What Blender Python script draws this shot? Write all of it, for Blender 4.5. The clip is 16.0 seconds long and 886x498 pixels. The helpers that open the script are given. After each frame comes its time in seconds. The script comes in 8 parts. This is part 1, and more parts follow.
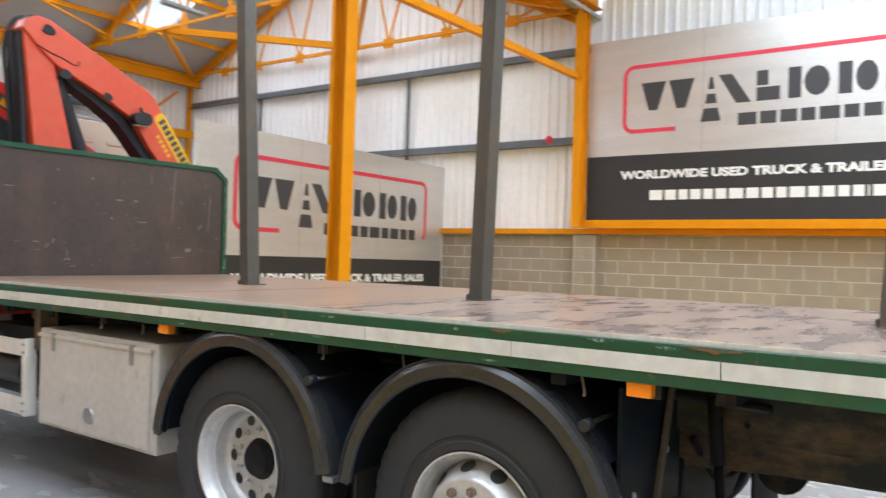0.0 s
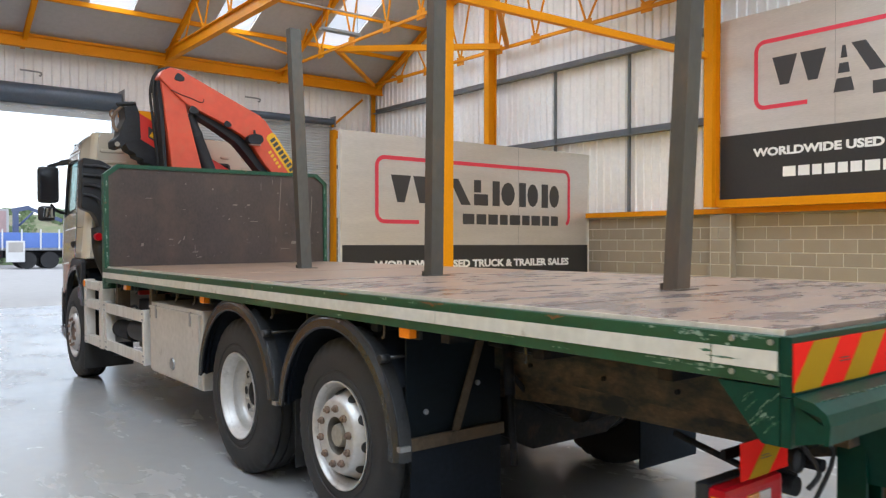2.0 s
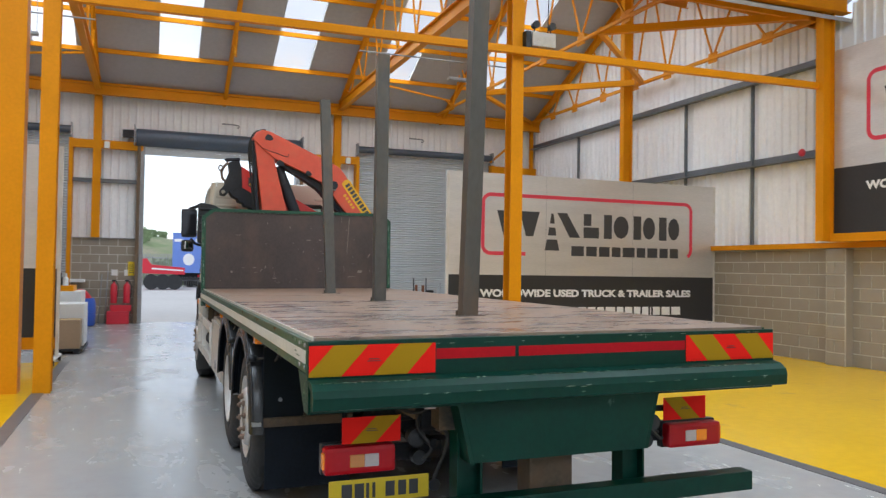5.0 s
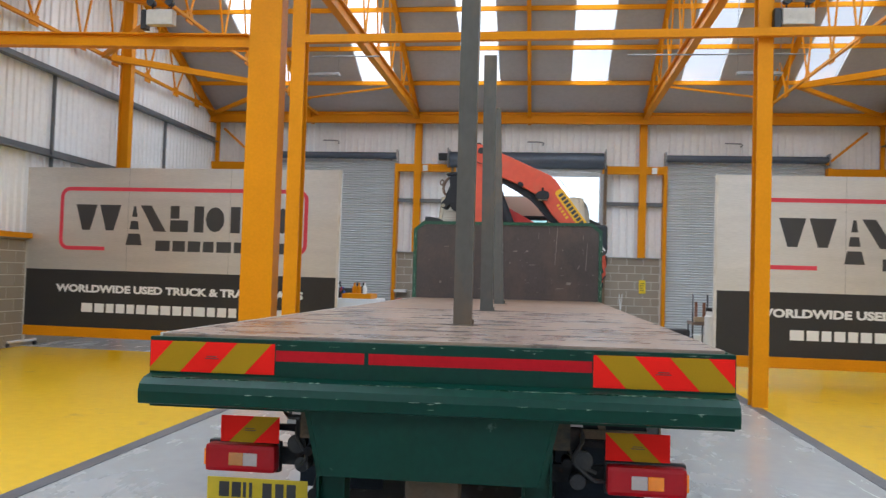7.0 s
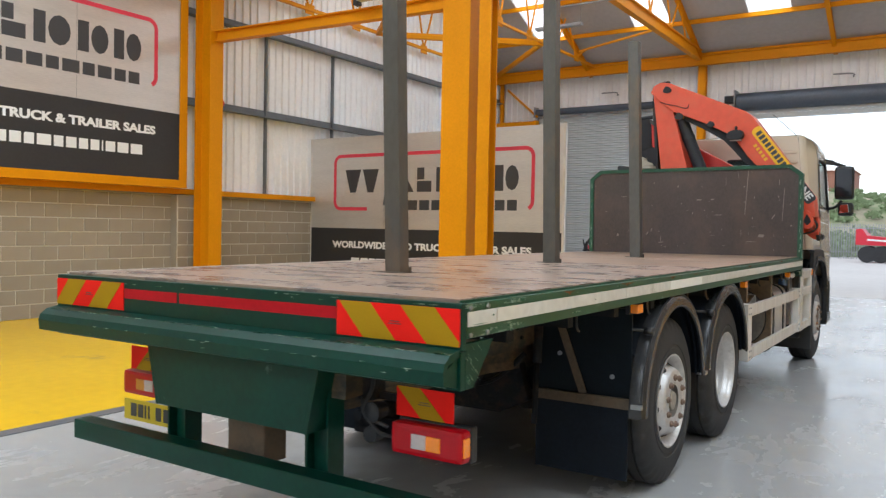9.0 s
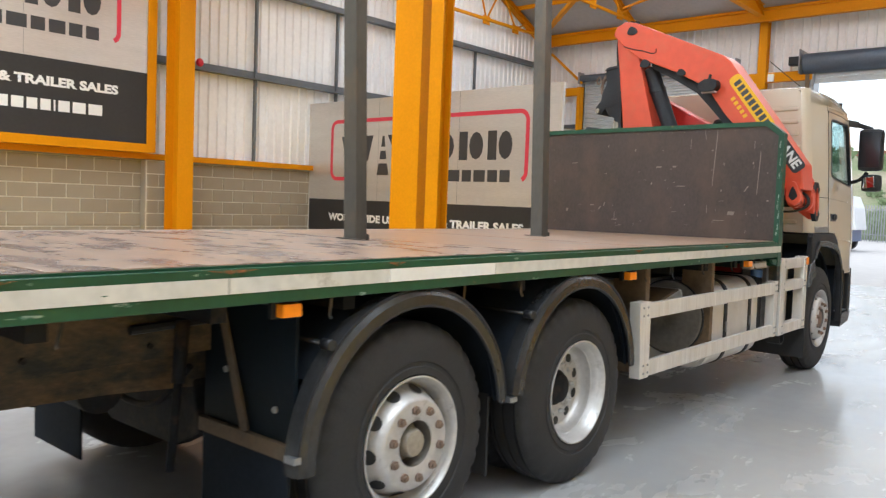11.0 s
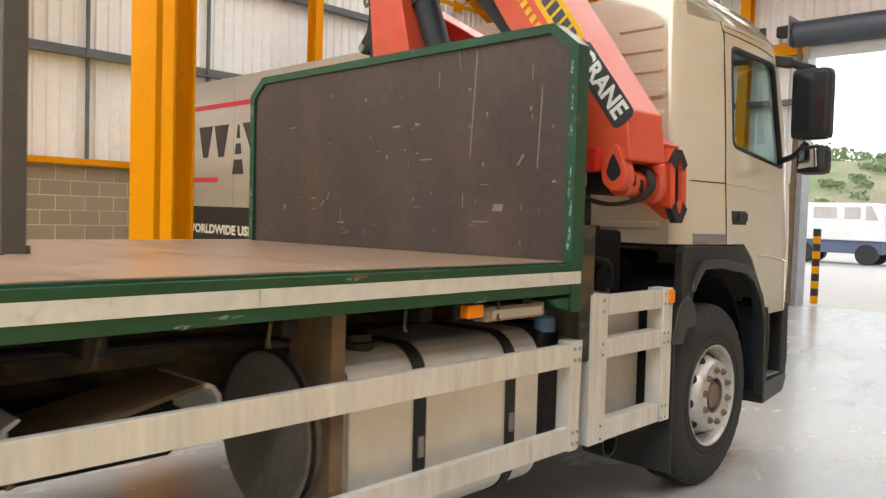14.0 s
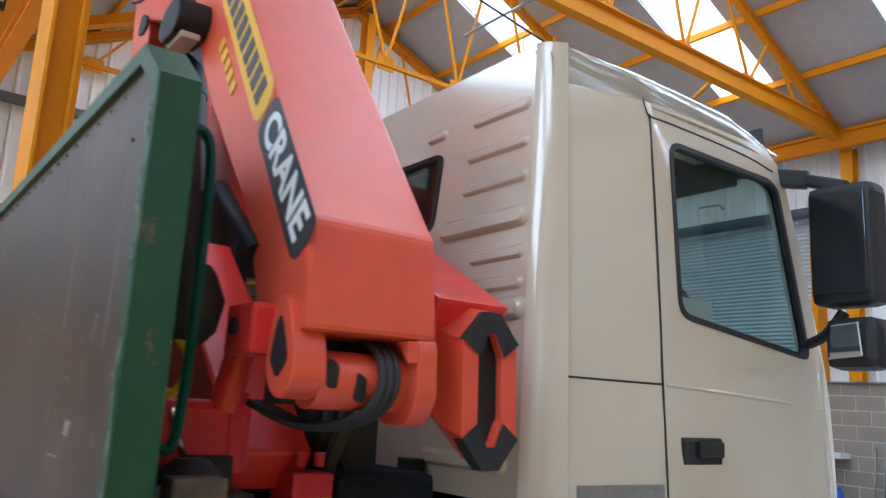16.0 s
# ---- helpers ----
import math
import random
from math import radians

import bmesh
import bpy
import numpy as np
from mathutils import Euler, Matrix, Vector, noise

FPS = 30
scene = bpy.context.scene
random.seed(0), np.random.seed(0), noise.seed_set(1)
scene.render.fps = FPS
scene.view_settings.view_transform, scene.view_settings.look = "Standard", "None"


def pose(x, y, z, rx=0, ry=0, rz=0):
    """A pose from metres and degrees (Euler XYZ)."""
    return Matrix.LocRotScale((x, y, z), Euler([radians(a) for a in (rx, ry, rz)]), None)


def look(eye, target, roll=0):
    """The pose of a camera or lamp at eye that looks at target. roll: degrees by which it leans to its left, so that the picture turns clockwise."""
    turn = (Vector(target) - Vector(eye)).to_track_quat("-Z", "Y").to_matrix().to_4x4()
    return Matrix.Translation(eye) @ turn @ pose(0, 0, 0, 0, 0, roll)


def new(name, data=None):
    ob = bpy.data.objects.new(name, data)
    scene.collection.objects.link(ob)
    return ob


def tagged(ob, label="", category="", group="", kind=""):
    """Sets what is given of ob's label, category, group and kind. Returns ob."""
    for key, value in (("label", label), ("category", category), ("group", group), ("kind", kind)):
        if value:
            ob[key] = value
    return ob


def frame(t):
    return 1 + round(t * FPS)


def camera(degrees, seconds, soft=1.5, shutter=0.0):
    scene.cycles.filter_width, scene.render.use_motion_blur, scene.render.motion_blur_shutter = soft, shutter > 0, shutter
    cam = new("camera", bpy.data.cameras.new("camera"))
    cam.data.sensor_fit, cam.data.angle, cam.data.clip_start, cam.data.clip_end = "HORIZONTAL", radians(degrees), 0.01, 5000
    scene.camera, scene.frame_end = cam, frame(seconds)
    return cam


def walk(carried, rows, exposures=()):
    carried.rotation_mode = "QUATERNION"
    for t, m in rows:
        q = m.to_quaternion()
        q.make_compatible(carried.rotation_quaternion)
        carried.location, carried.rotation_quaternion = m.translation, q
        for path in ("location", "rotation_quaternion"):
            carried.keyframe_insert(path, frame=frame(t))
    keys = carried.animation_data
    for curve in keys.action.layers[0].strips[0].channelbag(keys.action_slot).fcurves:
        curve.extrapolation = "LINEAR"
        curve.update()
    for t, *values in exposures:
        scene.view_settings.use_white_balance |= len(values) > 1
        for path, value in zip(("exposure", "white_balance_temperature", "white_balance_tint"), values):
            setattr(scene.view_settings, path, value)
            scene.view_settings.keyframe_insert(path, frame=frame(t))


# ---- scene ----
cam = camera(59.3, 16.0, 1.3, 0.25)
PATH = [
    (0, (-3.713, 0.921, 1.543), (-2.087, 2.085, 1.569), 1.78),
    (0.5, (-3.487, 0.505, 1.565), (-2.146, 1.988, 1.597), 1.55),
    (1, (-3.366, 0.024, 1.536), (-2.102, 1.573, 1.525), 0.78),
    (1.5, (-3.327, -0.53, 1.539), (-2.077, 1.031, 1.527), 0.35),
    (2, (-3.305, -1.1, 1.554), (-2.087, 0.485, 1.537), 0.07),
    (2.5, (-3.32, -1.653, 1.566), (-2.135, -0.043, 1.543), -0.05),
    (3, (-3.211, -2.147, 1.583), (-2.062, -0.51, 1.558), -0.16),
    (5.3, (-1.603, -3.37, 1.616), (-1.004, -1.463, 1.682), 1.18),
    (5.5, (-1.39, -3.407, 1.615), (-0.871, -1.477, 1.692), 1.36),
    (6, (-0.789, -3.373, 1.612), (-0.524, -1.393, 1.708), 1.88),
    (6.5, (-0.164, -3.374, 1.612), (-0.164, -1.376, 1.702), 1.88),
    (7, (0.449, -3.275, 1.6), (0.197, -1.292, 1.67), 1.76),
    (7.5, (1.089, -3.182, 1.598), (0.582, -1.247, 1.639), 1.46),
    (8, (1.681, -2.978, 1.569), (0.936, -1.122, 1.572), 1.37),
    (8.2, (1.897, -2.879, 1.587), (1.067, -1.059, 1.576), 1.27),
    (10.3, (3.359, -0.808, 1.57), (2.058, 0.706, 1.446), 1.77),
    (10.5, (3.382, -0.543, 1.555), (2.079, 0.968, 1.42), 1.92),
    (11, (3.428, 0.147, 1.567), (2.123, 1.657, 1.443), 2.18),
    (11.5, (3.375, 0.847, 1.57), (2.075, 2.361, 1.451), 2.48),
    (12, (3.329, 1.555, 1.573), (2.025, 3.067, 1.45), 2.83),
    (12.5, (3.249, 2.236, 1.549), (1.942, 3.745, 1.422), 2.84),
    (13, (3.224, 2.93, 1.547), (1.912, 4.432, 1.4), 2.8),
    (13.5, (3.152, 3.638, 1.546), (1.818, 5.122, 1.403), 2.49),
    (14, (3.125, 4.294, 1.516), (1.747, 5.74, 1.425), 1.84),
    (14.5, (3.035, 4.919, 1.547), (1.61, 6.322, 1.548), 3.01),
    (15, (2.966, 5.55, 1.595), (1.487, 6.887, 1.753), 3.45),
    (15.5, (2.827, 6.129, 1.647), (1.292, 7.365, 1.991), 3.43),
    (16, (2.704, 6.684, 1.659), (1.125, 7.851, 2.038), 3.22),
]
EXPOSURE = [(0.0, 0.37, 5850, 10), (1.0, 0.07, 5850, 10), (3.0, 0.06, 6000, 10), (5.3, -0.20, 5930, 10), (6.8, -0.13, 5800, 10), (8.2, -0.12, 6050, 10), (10.3, 0.34, 6180, 10), (12.0, 0.36, 6200, 10), (13.5, 0.38, 6500, 10), (14.4, 0.35, 7000, 10), (14.7, 0.34, 6650, 10), (15.0, 0.32, 6350, 10), (15.3, 0.2, 5500, 10), (16.0, 0.2, 5200, 9)]
walk(cam, [(t, look(eye, target, roll)) for t, eye, target, roll in PATH], EXPOSURE)

# ---- light ----
world = bpy.data.worlds.new("overcast_sky")
scene.world = world
world.use_nodes = True
wn = world.node_tree
wn.nodes.clear()
w_out = wn.nodes.new("ShaderNodeOutputWorld")
w_bg = wn.nodes.new("ShaderNodeBackground")
w_hsv = wn.nodes.new("ShaderNodeHueSaturation")
w_sky = wn.nodes.new("ShaderNodeTexSky")
w_sky.sky_type = 'NISHITA'
w_sky.sun_disc = False
w_sky.sun_elevation = radians(48)
w_sky.sun_rotation = radians(200)
w_sky.dust_density = 1.0
w_hsv.inputs["Saturation"].default_value = 0.3
w_bg.inputs["Strength"].default_value = 0.26
wn.links.new(w_sky.outputs[0], w_hsv.inputs["Color"])
wn.links.new(w_hsv.outputs[0], w_bg.inputs[0])
wn.links.new(w_bg.outputs[0], w_out.inputs[0])

sun = new("sun", bpy.data.lights.new("sun", 'SUN'))
sun.data.energy = 1.5
sun.data.angle = radians(20)
sun.data.color = (1.0, 0.97, 0.93)
sun.matrix_basis = pose(0, 0, 30, 42, 0, 200)
SKYLIGHT = 4.6          # radiance of the roof lights, seen and added


# ---- mesh helpers ----
def box(bm, x0, x1, y0, y1, z0, z1, bevel=0.0):
    vs = [bm.verts.new((x, y, z)) for z in (z0, z1) for y in (y0, y1) for x in (x0, x1)]
    fs = [bm.faces.new([vs[i] for i in q]) for q in
          ((0, 2, 3, 1), (4, 5, 7, 6), (0, 1, 5, 4), (2, 6, 7, 3), (0, 4, 6, 2), (1, 3, 7, 5))]
    if bevel:
        edges = list({e for f in fs for e in f.edges})
        bmesh.ops.bevel(bm, geom=edges, offset=bevel, segments=2, profile=0.6, affect='EDGES')
    return bm


def prism(bm, profile, axis, a, b, bevel=0.0):
    """A closed outline swept along an axis from a to b; the outline is in the two other axes, in order."""
    def put(u, v, w):
        return {'x': (w, u, v), 'y': (u, w, v), 'z': (u, v, w)}[axis]
    lo = [bm.verts.new(put(u, v, a)) for u, v in profile]
    hi = [bm.verts.new(put(u, v, b)) for u, v in profile]
    n = len(profile)
    fs = [bm.faces.new(lo), bm.faces.new(hi[::-1])]
    fs += [bm.faces.new((lo[i], hi[i], hi[(i + 1) % n], lo[(i + 1) % n])) for i in range(n)]
    bmesh.ops.recalc_face_normals(bm, faces=fs)
    if bevel:
        edges = list({e for f in fs for e in f.edges})
        bmesh.ops.bevel(bm, geom=edges, offset=bevel, segments=2, profile=0.6, affect='EDGES')
    return bm


def rod(bm, p, q, r, seg=10, r2=None):
    p, q = Vector(p), Vector(q)
    d = (q - p).normalized()
    u = d.orthogonal().normalized()
    v = d.cross(u)
    r2 = r if r2 is None else r2
    ring = lambda c, k: [bm.verts.new(c + k * (math.cos(2 * math.pi * i / seg) * u + math.sin(2 * math.pi * i / seg) * v)) for i in range(seg)]
    lo, hi = ring(p, r), ring(q, r2)
    for i in range(seg):
        f = bm.faces.new((lo[i], lo[(i + 1) % seg], hi[(i + 1) % seg], hi[i]))
        f.smooth = True
    bm.faces.new(lo[::-1])
    bm.faces.new(hi)
    return bm


def hose(bm, pts, r, seg=8):
    """A round hose or bar through points."""
    pts = [Vector(p) for p in pts]
    fine = []
    for i in range(len(pts) - 1):
        a, b = pts[max(i - 1, 0)], pts[i]
        c, d = pts[i + 1], pts[min(i + 2, len(pts) - 1)]
        for k in range(5):
            t = k / 5
            fine.append(0.5 * ((2 * b) + (c - a) * t + (2 * a - 5 * b + 4 * c - d) * t * t + (3 * b - a - 3 * c + d) * t ** 3))
    fine.append(pts[-1])
    rings, u = [], None
    for i, p in enumerate(fine):
        d = (fine[min(i + 1, len(fine) - 1)] - fine[max(i - 1, 0)]).normalized()
        u = d.orthogonal().normalized() if u is None else (u - u.dot(d) * d).normalized()
        v = d.cross(u)
        rings.append([bm.verts.new(p + r * (math.cos(2 * math.pi * k / seg) * u + math.sin(2 * math.pi * k / seg) * v)) for k in range(seg)])
    for lo, hi in zip(rings, rings[1:]):
        for k in range(seg):
            bm.faces.new((lo[k], lo[(k + 1) % seg], hi[(k + 1) % seg], hi[k])).smooth = True
    bm.faces.new(rings[0][::-1])
    bm.faces.new(rings[-1])
    return bm


def bar(bm, p, q, w, h, up=(0, 0, 1), bevel=0.0):
    """A square bar from p to q, w wide and h deep."""
    p, q = Vector(p), Vector(q)
    d = (q - p).normalized()
    s = d.cross(Vector(up)).normalized()
    n = s.cross(d)
    vs = [bm.verts.new(c + a * w / 2 * s + b * h / 2 * n) for c in (p, q) for a, b in ((-1, -1), (1, -1), (1, 1), (-1, 1))]
    fs = [bm.faces.new([vs[i] for i in k]) for k in ((3, 2, 1, 0), (4, 5, 6, 7), (0, 1, 5, 4), (1, 2, 6, 5), (2, 3, 7, 6), (3, 0, 4, 7))]
    if bevel:
        edges = list({e for f in fs for e in f.edges})
        bmesh.ops.bevel(bm, geom=edges, offset=bevel, segments=2, profile=0.6, affect='EDGES')
    return bm


def ibeam(bm, p, q, width, depth, up=(0, 0, 1), flange=0.018, web=0.012):
    """A rolled I-section from p to q: flanges of that width, depth apart along up."""
    p, q = Vector(p), Vector(q)
    d = (q - p).normalized()
    s = d.cross(Vector(up)).normalized()
    n = s.cross(d)
    for k in (-1, 1):
        off = n * k * (depth - flange) / 2
        bar(bm, p + off, q + off, width, flange, up)
    bar(bm, p, q, web, depth - 2 * flange, up)
    return bm


def lathe(bm, profile, centre, axis, seg=48, smooth=True):
    """A profile of (distance along the axis, radius) turned round the axis ('x')."""
    rings = []
    for a, r in profile:
        ring = []
        for k in range(seg):
            t = 2 * math.pi * k / seg
            v = {'x': (a, r * math.cos(t), r * math.sin(t)), 'y': (r * math.cos(t), a, r * math.sin(t)), 'z': (r * math.cos(t), r * math.sin(t), a)}[axis]
            ring.append(bm.verts.new(Vector(centre) + Vector(v)))
        rings.append(ring)
    fs = []
    for lo, hi in zip(rings, rings[1:]):
        for k in range(seg):
            f = bm.faces.new((lo[k], lo[(k + 1) % seg], hi[(k + 1) % seg], hi[k]))
            f.smooth = smooth
            fs.append(f)
    bmesh.ops.recalc_face_normals(bm, faces=fs)
    return bm


def mesh_of(name, bm, material):
    me = bpy.data.meshes.new(name)
    bm.normal_update()
    for e in bm.edges:
        if len(e.link_faces) == 2 and e.calc_face_angle(0.0) > 0.6:
            e.smooth = False
    bm.to_mesh(me)
    bm.free()
    if material:
        me.materials.append(material)
    return me


def part(name, bm, material, parent=None, label=""):
    """One mesh object under a thing or under a part, built where it stands."""
    ob = new(name, bm if isinstance(bm, bpy.types.Mesh) else mesh_of(name, bm, material))
    if parent:
        ob.parent = parent
        root = parent
        while root.parent:
            root = root.parent
        ob.matrix_parent_inverse = Matrix.Translation(-root.location) if parent is root else Matrix.Identity(4)
    if label:
        tagged(ob, label)
    return ob


def base(name, at, label, category, group="", kind=""):
    ob = new(name)
    ob.location = at
    ob.empty_display_size = 0.2
    return tagged(ob, label, category, group, kind)


def B():
    return bmesh.new()


def letters(text, size, wide=1.0, bold=0.0):
    """Flat letters in the x-y plane, from the built-in font, centred on the origin."""
    cu = bpy.data.curves.new("letters", 'FONT')
    cu.body, cu.size, cu.offset, cu.align_x, cu.align_y = text, size, bold, 'CENTER', 'CENTER'
    cu.resolution_u = 3
    ob = new("letters", cu)
    me = bpy.data.meshes.new_from_object(ob.evaluated_get(bpy.context.evaluated_depsgraph_get()))
    bpy.data.objects.remove(ob)
    bpy.data.curves.remove(cu)
    me.transform(Matrix.Diagonal((wide, 1, 1, 1)))
    return me


# ---- materials ----
def mat(name, colour, rough=0.5, metal=0.0, vary=0.12, grain=40.0, patch=1.5, bump=0.08, dirt=None, dirt_at=0.62, dirt_scale=3.0,
        coat=0.0, per_object=0.0, stretch=(1, 1, 1), dirt_rough=None, soft=0.05, spec=0.5):
    """A painted, cast or woven surface: base colour with coarse and fine variation, optional stains of another colour, fine relief."""
    m = bpy.data.materials.new(name)
    m.use_nodes = True
    n, l = m.node_tree.nodes, m.node_tree.links
    b = n["Principled BSDF"]
    b.inputs["Roughness"].default_value = rough
    b.inputs["Metallic"].default_value = metal
    b.inputs["Specular IOR Level"].default_value = spec
    b.inputs["Coat Weight"].default_value = coat
    b.inputs["Coat Roughness"].default_value = 0.08
    tc = n.new("ShaderNodeTexCoord")
    mp = n.new("ShaderNodeMapping")
    mp.inputs["Scale"].default_value = stretch
    l.new(tc.outputs["Object"], mp.inputs[0])
    fine, coarse = n.new("ShaderNodeTexNoise"), n.new("ShaderNodeTexNoise")
    fine.inputs["Scale"].default_value, fine.inputs["Detail"].default_value = grain, 6
    coarse.inputs["Scale"].default_value, coarse.inputs["Detail"].default_value = patch, 5
    for t in (fine, coarse):
        l.new(mp.outputs[0], t.inputs["Vector"])
    add = n.new("ShaderNodeMath")
    add.operation = 'ADD'
    l.new(fine.outputs["Fac"], add.inputs[0])
    l.new(coarse.outputs["Fac"], add.inputs[1])
    last = add.outputs[0]
    if per_object:
        info = n.new("ShaderNodeObjectInfo")
        mul = n.new("ShaderNodeMath")
        mul.operation = 'MULTIPLY_ADD'
        l.new(info.outputs["Random"], mul.inputs[0])
        mul.inputs[1].default_value = per_object
        l.new(last, mul.inputs[2])
        last = mul.outputs[0]
    mr = n.new("ShaderNodeMapRange")
    mr.inputs["From Min"].default_value, mr.inputs["From Max"].default_value = 0.65, 1.35 + per_object
    mr.inputs["To Min"].default_value, mr.inputs["To Max"].default_value = 1 - vary, 1 + vary
    l.new(last, mr.inputs[0])
    mix = n.new("ShaderNodeMix")
    mix.data_type, mix.blend_type = 'RGBA', 'MULTIPLY'
    mix.inputs["Factor"].default_value = 1.0
    mix.inputs["A"].default_value = (*colour, 1)
    l.new(mr.outputs[0], mix.inputs["B"])
    col = mix.outputs["Result"]
    if dirt:
        dn = n.new("ShaderNodeTexNoise")
        dn.inputs["Scale"].default_value, dn.inputs["Detail"].default_value, dn.inputs["Roughness"].default_value = dirt_scale, 9, 0.65
        l.new(mp.outputs[0], dn.inputs["Vector"])
        dr = n.new("ShaderNodeMapRange")
        dr.inputs["From Min"].default_value, dr.inputs["From Max"].default_value = dirt_at - soft, dirt_at + soft
        l.new(dn.outputs["Fac"], dr.inputs[0])
        dm = n.new("ShaderNodeMix")
        dm.data_type = 'RGBA'
        l.new(dr.outputs[0], dm.inputs["Factor"])
        l.new(col, dm.inputs["A"])
        dm.inputs["B"].default_value = (*dirt, 1)
        col = dm.outputs["Result"]
        if dirt_rough is not None:
            rm = n.new("ShaderNodeMapRange")
            rm.inputs["To Min"].default_value, rm.inputs["To Max"].default_value = rough, dirt_rough
            l.new(dr.outputs[0], rm.inputs[0])
            l.new(rm.outputs[0], b.inputs["Roughness"])
    l.new(col, b.inputs["Base Color"])
    if bump:
        bp = n.new("ShaderNodeBump")
        bp.inputs["Strength"].default_value = bump
        bp.inputs["Distance"].default_value = 0.01
        l.new(fine.outputs["Fac"], bp.inputs["Height"])
        l.new(bp.outputs[0], b.inputs["Normal"])
    return m


